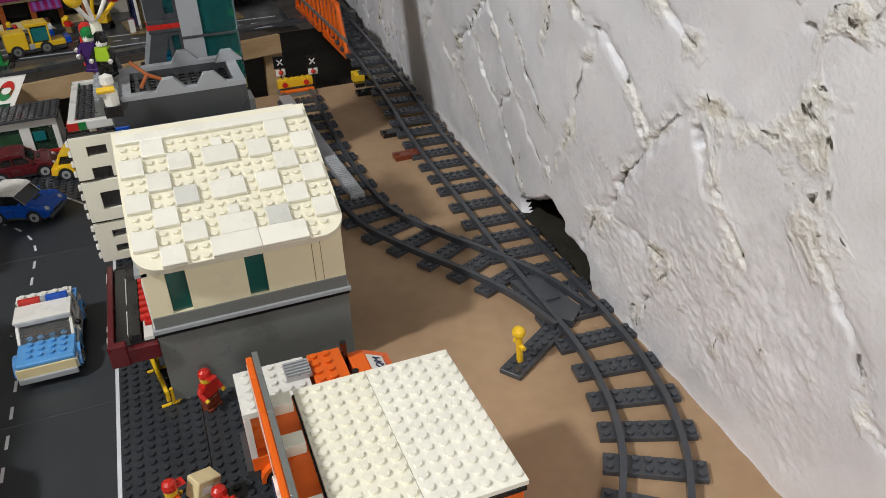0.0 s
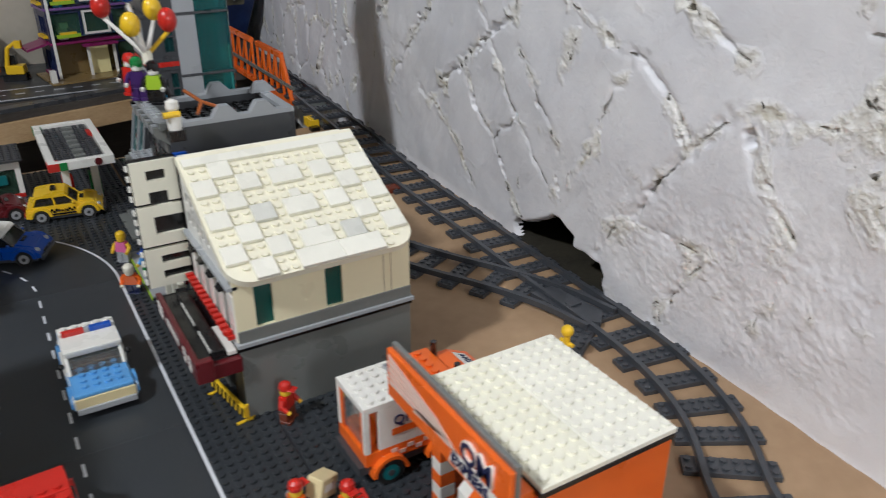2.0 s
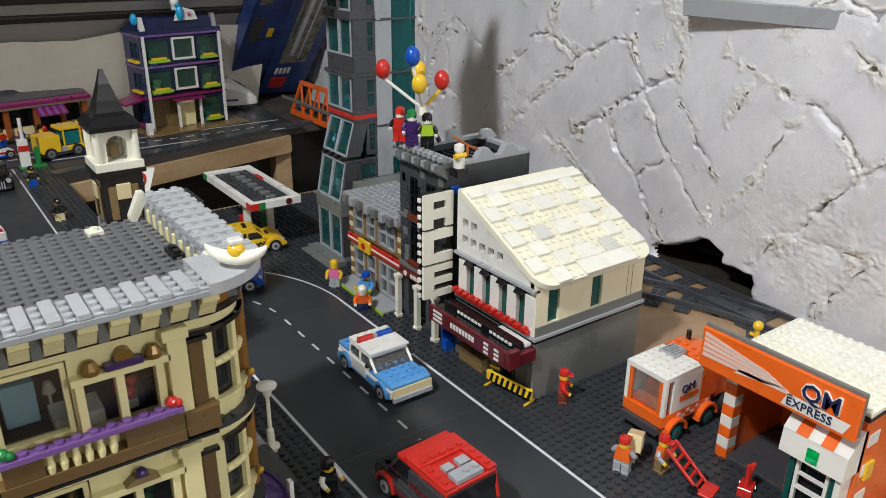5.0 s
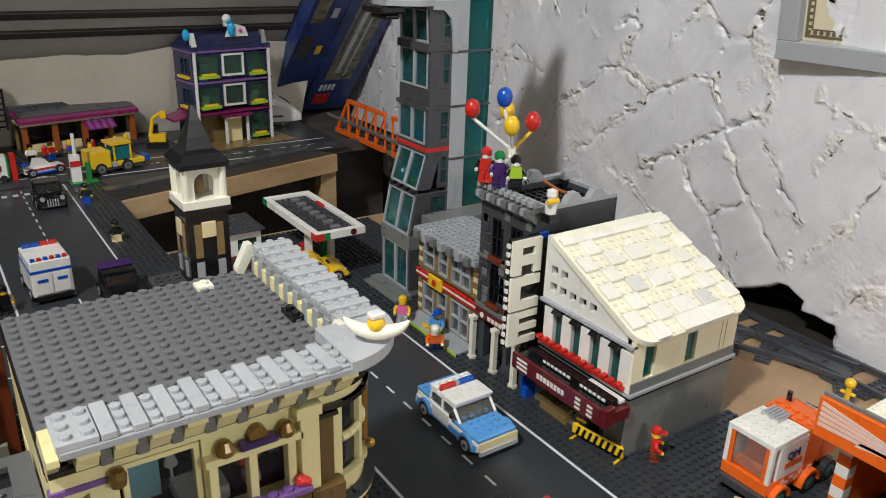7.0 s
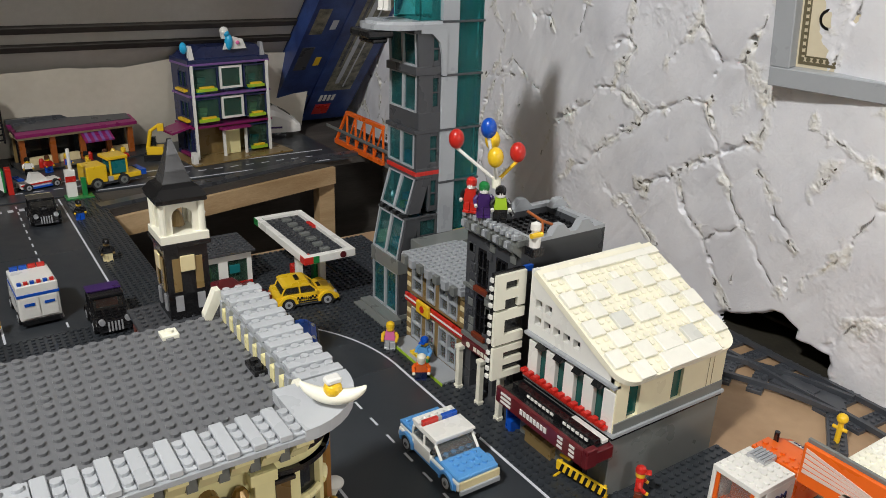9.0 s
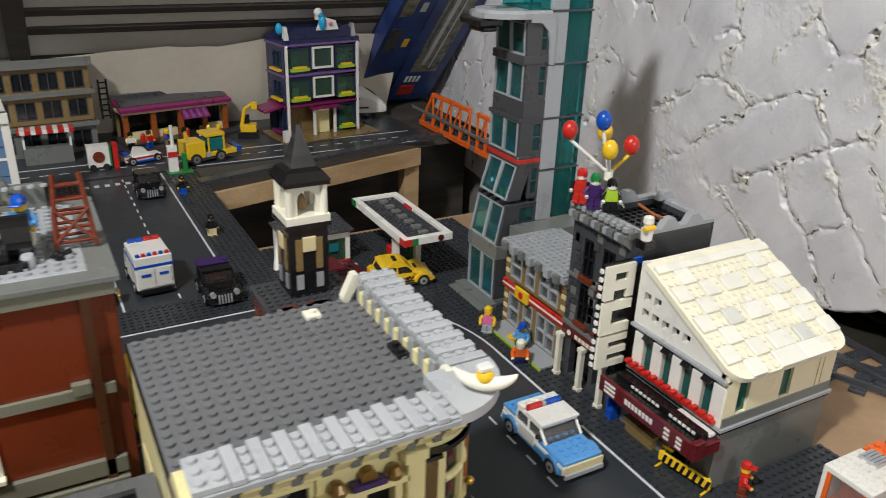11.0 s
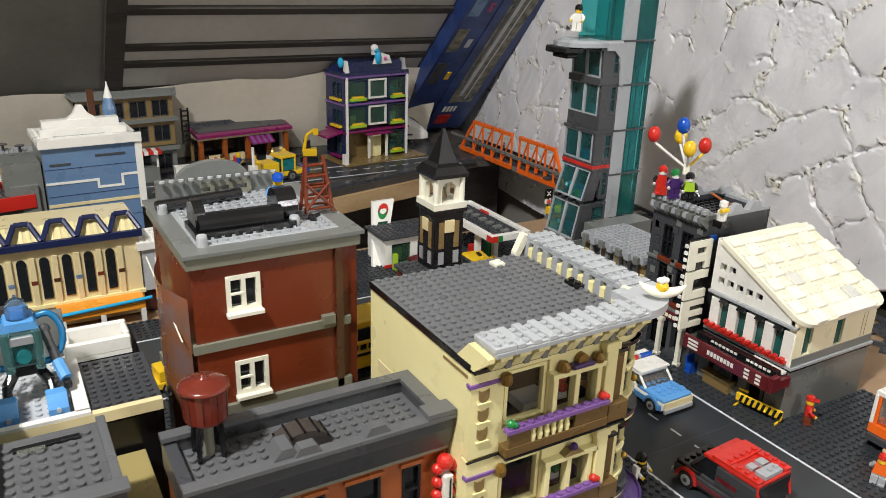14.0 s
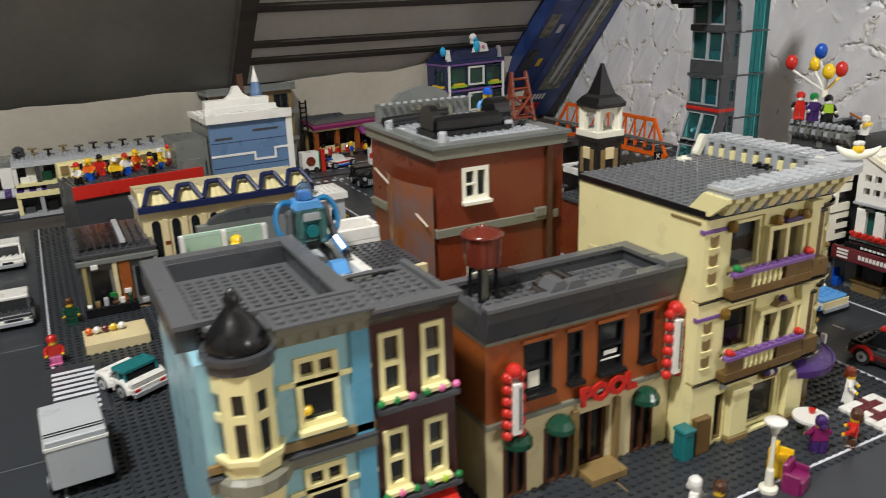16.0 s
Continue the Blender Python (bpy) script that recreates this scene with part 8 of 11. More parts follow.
# ---- filling station ----
def filling_station():
    th = thing("filling_station", "white toy filling station with dark canopy and red and green trim", "toy building", (-0.205, 0.54, 0))
    part("shop_wall", wall_with_holes(Mb(), "y", 0.020, 0.006, 0.022, 0.110, 0.0, 0.046, [(0.034, 0.066, 0.004, 0.036), (0.078, 0.104, 0.0, 0.036)]), WHITE, th)
    part("shop_side", one(0.022, 0.026, 0, 0.028, 0.080, 0.046).box(0.104, 0.026, 0, 0.110, 0.080, 0.046).box(0.028, 0.074, 0, 0.104, 0.080, 0.046), WHITE, th)
    part("shop_glass", one(0.034, 0.022, 0.004, 0.066, 0.023, 0.036).box(0.078, 0.022, 0.0, 0.104, 0.023, 0.036), CLEARGREEN, th)
    part("shop_inside", one(0.030, 0.050, 0, 0.102, 0.052, 0.044), DGREEN, th)
    part("shelf", one(0.036, 0.040, 0, 0.062, 0.048, 0.022), LIME, th)
    part("poster", one(0.080, 0.0195, 0.018, 0.094, 0.0205, 0.030), TEALP, th, "teal poster")
    part("red_base", one(0.0215, 0.019, 0, 0.110, 0.0200, 0.005), RED, th)
    part("shop_roof", one(0.018, 0.014, 0.046, 0.114, 0.084, 0.0492).studs(0.018, 0.014, 12, 8, 0.0492), DGREY, th)
    # tall sign fin
    # the fin is sheared to fit the camera's view: its foot stands before its head
    def lean(x, z, d=0.0):
        k = z / 0.0785
        return Vector((0.008 + 0.034 * k + x * (0.50 + 0.50 * k), 0.032 + 0.073 * k + d, z))

    def fin_plate(mb, x0, z0, x1, z1, d0, d1):
        q = [lean(x, z, d) for d in (d0, d1) for x, z in ((x0, z0), (x1, z0), (x1, z1), (x0, z1))]
        return mb.add(q, [(3, 2, 1, 0), (4, 5, 6, 7), (0, 1, 5, 4), (1, 2, 6, 5), (2, 3, 7, 6), (3, 0, 4, 7)])

    fin = part("sign_fin", fin_plate(Mb(), 0.0, 0.0, 0.038, 0.0785, 0.0, 0.006), WHITE, th, "white tapering sign fin")
    part("fin_stripe", fin_plate(Mb(), 0.004, 0.0420, 0.0375, 0.0455, -0.0008, 0.0), BRICKRED, fin)
    disc = [(0.0195 + 0.0098 * math.cos(radians(a)), 0.0655 + 0.0098 * math.sin(radians(a))) for a in range(0, 360, 15)]
    for name, lo, hi, mat in (("fin_disc", 22, 36, RED), ("fin_disc_half", 10, 24, GREEN)):
        ring = [disc[i % 24] for i in range(lo, hi + 1)]
        part(name, Mb().add([lean(x, z, -0.0008) for x, z in ring], [tuple(range(len(ring)))]), mat, fin)
    part("fin_core", Mb().add([lean(0.0195 + 0.0062 * math.cos(radians(a)) * (1 + 0.2 * math.sin(radians(a))), 0.0655 + 0.0034 * math.sin(radians(a)), -0.0012) for a in range(0, 360, 20)], [tuple(range(18))]), WHITE, fin)
    part("fin_bars", fin_plate(Mb(), 0.011, 0.0485, 0.031, 0.0525, -0.0008, 0.0), DGREEN, fin)
    # canopy over the pumps
    cx0, cy0, W, D, z = 0.136, -0.096, 0.066, 0.165, 0.0615
    can = part("canopy", one(cx0, cy0, z, cx0 + W, cy0 + D, z + 0.003), WHITE, th, "dark canopy roof with white rim")
    part("canopy_deck", one(cx0 + 0.008, cy0 + 0.008, z + 0.003, cx0 + W - 0.008, cy0 + D - 0.008, z + 0.0062).studs(cx0 + 0.009, cy0 + 0.010, 6, 18, z + 0.0062), DGREY, can)
    part("canopy_rim", Mb().box(cx0 - 0.001, cy0 - 0.001, z, cx0 + W + 0.001, cy0 + 0.007, z + 0.010, 0.0005).box(cx0 - 0.001, cy0 + D - 0.007, z, cx0 + W + 0.001, cy0 + D + 0.001, z + 0.010, 0.0005).box(cx0 - 0.001, cy0 + 0.007, z, cx0 + 0.007, cy0 + D - 0.007, z + 0.010, 0.0005).box(cx0 + W - 0.007, cy0 + 0.007, z, cx0 + W + 0.001, cy0 + D - 0.007, z + 0.010, 0.0005), WHITE, can)
    part("rim_red", one(cx0 - 0.0018, cy0 - 0.0018, z + 0.0005, cx0 + 0.010, cy0 + 0.012, z + 0.0095), RED, can)
    part("rim_red", one(cx0 + W - 0.012, cy0 + D * 0.6, z + 0.0005, cx0 + W + 0.0018, cy0 + D * 0.72, z + 0.0095), RED, can)
    part("rim_green", one(cx0 + 0.010, cy0 - 0.0018, z + 0.0005, cx0 + 0.018, cy0 + 0.0, z + 0.0095), GREEN, can)
    part("rim_green", one(cx0 - 0.0018, cy0 + D - 0.012, z + 0.0005, cx0 + 0.008, cy0 + D + 0.0018, z + 0.0095), GREEN, can)
    part("rim_mark", Mb().tube((cx0 + 0.050, cy0 - 0.0016, z + 0.005), (cx0 + 0.050, cy0 - 0.0008, z + 0.005), 0.0042, n=14), DRED, can)
    for k in range(7):
        part("deck_slat", one(cx0 + 0.028, cy0 + 0.014 + k * 0.020, z + 0.0062, cx0 + 0.040, cy0 + 0.022 + k * 0.020, z + 0.0105), MGREY, can)
    for x, y in ((cx0 + 0.014, cy0 + 0.060), (cx0 + 0.046, cy0 + 0.060)):
        part("canopy_post", one(x, y, 0, x + 0.008, y + 0.008, z), WHITE, th)
    for x in (cx0 + 0.014, cx0 + 0.044):
        part("fuel_pump", one(x, cy0 + 0.074, 0, x + 0.012, cy0 + 0.086, 0.030, 0.001), RED if x < 0.16 else GREEN, th, "fuel pump")
    part("green_bin", one(0.030, 0.004, 0, 0.037, 0.010, 0.020).box(0.030, 0.004, 0.02, 0.037, 0.010, 0.026), LIME, th)


MINT = plastic("pale_mint_plastic", (0.44, 0.60, 0.49), 0.2)
CLEARGREEN = clear("greenish_clear_plastic", (0.30, 0.55, 0.40))
filling_station()


# ---- far row ----
def hotel():
    th = thing("blue_hotel", "dark blue toy hotel with white window frames and purple bands", "toy building", (0.016, 1.172, 0), 8)
    W, D, H = 0.170, 0.080, 0.196
    part("ground_plate", one(-0.02, -0.04, 0.0004, W + 0.03, D, 0.0036), DTAN, th, "tan ground plate")
    fl = [(0.0036, 0.066), (0.072, 0.128), (0.132, 0.188)]
    for k, (z0, z1) in enumerate(fl):
        part("back_wall", one(0, D - 0.006, z0, W, D, z1), NAVY, th)
        part("side_wall", wall_with_holes(Mb(), "x", 0, 0.006, 0.0, D - 0.006, z0, z1, [(0.012, 0.050, z0 + 0.012, z1 - 0.010)]), NAVY, th)
        part("side_wall", one(W - 0.006, 0, z0, W, D - 0.006, z1), NAVY, th)
        part("floor_band", one(-0.003, -0.004, z1, W + 0.003, D, z1 + 0.0042), LILAC if k else MAGENTA, th, "purple band")
        part("room_back", one(0.006, 0.03, z0, W - 0.006, 0.032, z1), SAND if k else DTAN, th)
        window(th, "x", 0.0, 0.012, 0.050, z0 + 0.012, z1 - 0.010, NAVY, 0.002, glass=CLEARGREEN, cross=2, sill=False)
        part("side_box", one(-0.008, 0.010, z0 + 0.006, 0.0, 0.052, z0 + 0.011), YELLOW if k else MAGENTA, th)
        for i, (x0, x1) in enumerate(((0.006, 0.060), (0.064, 0.112), (0.116, 0.164))):
            if k == 0 and i < 2:
                continue
            white = i == 1 or k == 0 and i == 1
            w = window(th, "y", 0.0, x0, x1, z0 + 0.008, z1 - 0.004, WHITE if i == 1 else NAVY, 0.004 if i == 1 else 0.0025, 0.004, CLEARGREEN, cross=1, sill=False)
            if i != 1:
                part("planter", one(x0 + 0.006, -0.008, z0 + 0.006, x1 - 0.006, 0.0, z0 + 0.012), LIME, th, "lime planter")
                part("flower_clump", one(x0 + 0.012, -0.007, z0 + 0.012, x1 - 0.012, -0.001, z0 + 0.016), YELLOW, th)
                part("furniture", one(x0 + 0.014, 0.012, z0, x0 + 0.030, 0.024, z0 + 0.020).box(x0 + 0.018, 0.016, z0 + 0.020, x0 + 0.034, 0.024, z0 + 0.030), WHITE if (i + k) % 2 else AZURE, th)
    for x in (0.002, 0.060, 0.108, W - 0.006):
        part("white_post", one(x, -0.006, 0.0036, x + 0.005, -0.001, 0.190 if x in (0.002, W - 0.006) else 0.062), WHITE, th)
    part("porch", one(0.052, -0.020, 0.060, 0.116, -0.004, 0.064), MAGENTA, th)
    part("door", one(0.066, 0.006, 0.004, 0.102, 0.009, 0.056), PALE, th)
    part("side_awning", Mb().prism([(-0.042, 0.058), (0.0, 0.068), (0.0, 0.072), (-0.042, 0.062)], "y", 0.006, 0.060), MAGENTA, th, "magenta side awning")
    part("roof", one(-0.002, -0.003, 0.1922, W + 0.002, D, 0.200), NAVY, th)
    part("roof_slope", Mb().prism([(0.0, 0.200), (W, 0.200), (W - 0.020, 0.222), (0.030, 0.222)], "y", 0.004, D - 0.006), NAVY, th, "dark blue roof slope")
    part("roof_sign", Mb().prism([(0.075, 0.216), (0.125, 0.216), (0.118, 0.234), (0.098, 0.240), (0.082, 0.232)], "y", -0.002, 0.002), WHITE, th, "white roof sign with a pink heart")
    part("heart", Mb().ball((0.106, -0.003, 0.228), 0.004, 7), PINK, th)
    part("dolphin", Mb().ball((0.088, -0.001, 0.230), 0.008, 8, None, 2.0).ball((0.084, -0.001, 0.246), 0.006, 8), AZURE, th, "azure roof ornament")
    part("roof_lantern", Mb().ball((0.082, 0.004, 0.250), 0.009, 8).box(0.076, 0.0, 0.236, 0.088, 0.008, 0.250), WHITE, th)
    for x in (0.004, W - 0.014):
        part("corner_fin", Mb().prism([(x, 0.200), (x + 0.010, 0.200), (x + 0.006, 0.226), (x, 0.226)], "y", 0.0, 0.010), WHITE if x < 0.1 else SILVER, th)
    part("aqua_fin", Mb().ball((-0.002, 0.010, 0.222), 0.007, 7, None, 1.6), AZURE, th)
    part("porch_lamp", one(-0.018, -0.030, 0.0036, -0.008, -0.018, 0.026), WHITE, th)


hotel()


def cafe():
    th = thing("cafe", "tan toy cafe with a long magenta roof", "toy building", (-0.285, 1.262, 0), 9)
    W, D = 0.215, 0.052
    part("ground_plate", one(-0.01, -0.03, 0.0004, W + 0.01, D, 0.0036), PLATE, th)
    part("back_wall", one(0, D - 0.006, 0.0036, W, D, 0.056), DTAN, th)
    for x in (0.0, 0.055, 0.110, 0.160, W - 0.010):
        part("post", one(x, 0.0, 0.0036, x + 0.010, 0.010, 0.056), RUST, th)
    part("counter", one(0.004, 0.006, 0.0036, 0.108, 0.016, 0.018), TAN, th)
    part("counter", one(0.165, 0.006, 0.0036, 0.204, 0.016, 0.018), TAN, th)
    # black sheet for the shade under the cafe roof
    part("dark_inside", one(0.004, 0.040, 0.0036, W - 0.004, 0.042, 0.056), BLACK, th)
    part("lintel", one(-0.002, -0.002, 0.056, W + 0.002, D, 0.062), TAN, th)
    part("roof", Mb().prism([(-0.010, 0.062), (D, 0.076), (D, 0.082), (-0.010, 0.068)], "x", -0.006, W + 0.006), MAGENTA, th, "magenta roof")
    part("roof_deck", Mb().prism([(0.004, 0.0712), (D - 0.012, 0.0797), (D - 0.012, 0.0812), (0.004, 0.0726)], "x", 0.0, W), DGREY, th, "dark grey roof deck")
    part("roof_ridge", one(-0.006, D - 0.012, 0.080, W + 0.006, D, 0.088), DGREY, th)
    part("awning", Mb().prism([(-0.024, 0.040), (0.0, 0.054), (0.0, 0.057), (-0.024, 0.043)], "x", 0.112, 0.168), MAGENTA, th, "magenta and lilac striped awning")
    for k in range(4):
        part("awning_stripe", Mb().prism([(-0.0245, 0.0408), (0.0, 0.0555), (0.0, 0.0576), (-0.0245, 0.0436)], "x", 0.117 + k * 0.0135, 0.123 + k * 0.0135), LILAC, th)
    rnd = random.Random(2)
    for k in range(4):
        x = 0.030 + k * 0.045
        part("stock_item", Mb().lathe([(0.005, 0.0036), (0.005, 0.016), (0.003, 0.02)], x, -0.014, 10), rnd.choice((RED, BLUE, YELLOW, WHITE, PURPLE, GREEN)), th)


cafe()


def grey_block():
    th = thing("grey_station", "grey toy station building with dark windows", "toy building", (-0.520, 1.225, 0), 6)
    W, D = 0.185, 0.06
    for k, z in enumerate((0.0, 0.060, 0.112)):
        part("wall", wall_with_holes(Mb(), "y", 0, 0.006, 0, W, z, z + 0.050, [(0.010 + i * 0.044, 0.044 + i * 0.044, z + 0.008, z + 0.042) for i in range(4)]), DTAN if k else MGREY, th)
        part("slab", one(-0.006, -0.010, z + 0.050, W + 0.006, D, z + 0.058), MGREY, th, "grey floor slab")
        # shade of this storey, put in as a black sheet
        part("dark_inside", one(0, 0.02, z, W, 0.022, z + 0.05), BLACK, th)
        part("side_wall", one(W - 0.006, 0.022, z, W, D, z + 0.05), MGREY, th)
        for i in range(4):
            window(th, "y", 0.001, 0.010 + i * 0.044, 0.044 + i * 0.044, z + 0.008, z + 0.042, DGREY, 0.002, cross=2, sill=False)
            part("window_item", one(0.016 + i * 0.044, 0.008, z + 0.009, 0.028 + i * 0.044, 0.016, z + 0.022), (WHITE, SAND, BLUE, TAN)[(i + k) % 4], th)
    part("roof_rail", one(-0.006, -0.010, 0.170, W + 0.006, -0.006, 0.178), MGREY, th)
    part("ladder", Mb().tube((W + 0.012, -0.012, 0.06), (W + 0.012, -0.012, 0.135), 0.002).tube((W + 0.026, -0.012, 0.06), (W + 0.026, -0.012, 0.135), 0.002), BLACK, th, "black ladder")
    for k in range(7):
        part("rung", Mb().tube((W + 0.012, -0.012, 0.066 + k * 0.0105), (W + 0.026, -0.012, 0.066 + k * 0.0105), 0.0016, n=6), BLACK, th)


grey_block()


def blue_block():
    th = thing("blue_headquarters", "sand-blue toy headquarters with a white roof and stripe", "toy building", (-0.610, 0.79, 0), 3)
    W, D, H = 0.128, 0.115, 0.172
    part("front_wall", one(0, 0, 0, W, 0.006, H), SAND, th, "sand-blue panelled front")
    part("side_wall", one(0, 0.006, 0, 0.006, D, H), MGREY, th)
    part("side_wall", one(W - 0.006, 0.006, 0, W, D, H), SAND, th)
    part("back_wall", one(0.006, D - 0.006, 0, W - 0.006, D, H), SAND, th)
    part("white_edge", one(W - 0.002, -0.003, 0.07, W + 0.008, 0.006, 0.186), WHITE, th)
    part("stripe", Mb().box(0.0, -0.001, 0.118, 0.072, 0.0, 0.1215).box(0.0685, -0.001, 0.110, 0.072, 0.0, 0.118).box(0.0685, -0.001, 0.1065, 0.106, 0.0, 0.110).box(0.1025, -0.001, 0.110, 0.106, 0.0, 0.122).box(0.1025, -0.001, 0.122, W, 0.0, 0.1255), WHITE, th, "white stepped stripe")
    part("tan_band", one(0.0, -0.001, 0.084, W, 0.0, 0.089), TAN, th)
    for x0, x1, z in ((0.008, 0.036, 0.145), (0.070, 0.112, 0.154), (0.020, 0.050, 0.060)):
        part("slot", one(x0, -0.0008, z, x1, 0.0, z + 0.0036), DGREY, th)
    for z in (0.06, 0.10, 0.14):
        part("panel_joint", one(0, -0.0006, z, W, -0.0001, z + 0.0007), NAVY, th)
    part("roof_rim", one(-0.004, -0.006, H, W + 0.008, 0.006, H + 0.014), WHITE, th)
    part("roof", one(-0.004, 0.006, H, W + 0.008, D, H + 0.008).studs(0.0, 0.008, 16, 12, H + 0.008), WHITE, th)
    part("roof_step", one(0.004, 0.026, H + 0.008, W - 0.006, 0.036, H + 0.020).box(0.010, 0.044, H + 0.008, W - 0.012, 0.060, H + 0.030), WHITE, th)
    part("roof_grille", one(0.02, 0.012, H + 0.0082, 0.09, 0.020, H + 0.0125), LGREY, th)
    part("roof_fin", Mb().prism([(0.044, H + 0.030), (0.086, H + 0.030), (0.074, H + 0.038), (0.068, H + 0.050), (0.060, H + 0.050), (0.054, H + 0.038)], "y", 0.046, 0.056), WHITE, th)
    part("grey_tower", one(-0.052, 0.01, 0, -0.002, 0.09, 0.150).box(-0.046, 0.004, 0.03, -0.010, 0.01, 0.120), MGREY, th, "grey side tower")


blue_block()


def rocket():
    th = thing("toy_rocket", "dark blue toy rocket with white tip", "toy rocket", (-0.50, 0.905, 0.176))
    part("body", Mb().lathe([(0.010, 0), (0.0105, 0.026), (0.007, 0.044)], 0, 0, 14), SAND, th)
    part("tip", Mb().lathe([(0.007, 0.044), (0.002, 0.062), (0.0006, 0.070)], 0, 0, 12), WHITE, th)
    part("fin", one(-0.016, -0.0015, 0, 0.016, 0.0015, 0.012), NAVY, th)
    part("gantry", one(-0.030, 0.0, 0.0, -0.020, 0.008, 0.058), BROWN, th, "brown gantry")


rocket()


def navy_station():
    th = thing("tan_station_hall", "tan toy station hall with dark blue lattice roof edge", "toy building", (-0.748, 0.562, 0), 0)
    W, D, H = 0.222, 0.10, 0.104
    part("wall", wall_with_holes(Mb(), "y", 0, 0.008, 0, W, 0, H, [(0.010 + k * 0.0245, 0.0205 + k * 0.0245, 0.040, 0.088) for k in range(8)]), TAN, th)
    part("back_wall", one(0, D - 0.008, 0, W, D, H).box(0, 0.008, 0, 0.008, D - 0.008, H).box(W - 0.008, 0.008, 0, W, D - 0.008, H), TAN, th)
    # black sheet in place of the hall's inner shade
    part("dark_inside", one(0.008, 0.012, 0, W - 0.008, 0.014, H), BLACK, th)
    for k in range(8):
        x = 0.0152 + k * 0.0245
        part("arched_window", Mb().prism([(x - 0.0052, 0.040), (x + 0.0052, 0.040), (x + 0.0052, 0.088)] + [(x + 0.0052 * math.cos(radians(a)), 0.088 + 0.005 * math.sin(radians(a))) for a in range(20, 180, 20)] + [(x - 0.0052, 0.088)], "y", -0.0016, 0.0026), DARKGLASS, th)
        part("pier", one(x + 0.0085, -0.003, 0.030, x + 0.0148, 0.0, 0.094), TAN, th)
        part("tile_band", one(x + 0.008, -0.0034, 0.060, x + 0.0152, -0.003, 0.065), (BRICKRED, BROWN, SAND)[k % 3], th)
    part("sill_band", one(-0.002, -0.004, 0.028, W + 0.002, 0.0, 0.033), PALE, th)
    part("cornice", one(-0.004, -0.004, H, W + 0.004, D, H + 0.004), LGREY, th)
    part("roof", Mb().prism([(0.004, H + 0.004), (D, H + 0.004), (D, H + 0.016), (0.022, H + 0.021)], "x", 0.0, W), TAN, th, "sloping tan roof")
    for k in range(27):
        part("roof_rib", Mb().prism([(0.003, H + 0.0045), (0.006, H + 0.0045), (0.0235, H + 0.0212), (0.0215, H + 0.0225)], "x", 0.001 + k * 0.0082, 0.005 + k * 0.0082), PALE, th)
    part("valance", one(-0.004, -0.008, H + 0.002, W + 0.004, -0.002, H + 0.010), NAVY, th, "dark blue valance")
    for k in range(6):
        x = 0.004 + k * 0.037
        pts = [(x, 0.0), (x + 0.010, 0.017), (x + 0.026, 0.017), (x + 0.036, 0.0)]
        mb = Mb()
        for (xa, ha), (xb, hb) in zip(pts, pts[1:]):
            mb.tube((xa, -0.004 + ha * 1.2, H + 0.010 + ha), (xb, -0.004 + hb * 1.2, H + 0.010 + hb), 0.0034, n=8)
        part("lattice_arch", mb, NAVY, th, "dark blue lattice arch")
    part("orange_fascia", one(0.118, -0.030, 0.018, 0.218, -0.004, 0.030), ORANGEL, th, "orange shop fascia")
    part("azure_rail", Mb().tube((0.10, -0.032, 0.026), (0.226, -0.032, 0.032), 0.0022, n=8), AZURE, th)
    for x in (0.120, 0.165, 0.212):
        part("white_post", one(x, -0.030, 0, x + 0.006, -0.024, 0.018), WHITE, th)
    part("low_wing", one(W, 0.0, 0, W + 0.050, 0.05, 0.030), MAROON, th, "dark red low wing")
    part("wing_front", wall_with_holes(Mb(), "y", -0.004, 0.006, W + 0.002, W + 0.048, 0.030, 0.086, [(W + 0.016, W + 0.036, 0.046, 0.074)]), LGT, th, "pale grey bay with flowers")
    window(th, "y", -0.004, W + 0.016, W + 0.036, 0.046, 0.074, WHITE, 0.002, cross=2)
    part("bay_flowers", Mb().ball((W + 0.022, -0.010, 0.046), 0.004, 6).ball((W + 0.031, -0.010, 0.046), 0.004, 6), GREEN, th)
    part("wing_roof", one(W - 0.004, -0.008, 0.086, W + 0.052, 0.05, 0.096).studs(W - 0.002, -0.007, 6, 6, 0.096), WHITE, th)


ORANGEL = plastic("light_orange_plastic", (0.80, 0.30, 0.02))
navy_station()


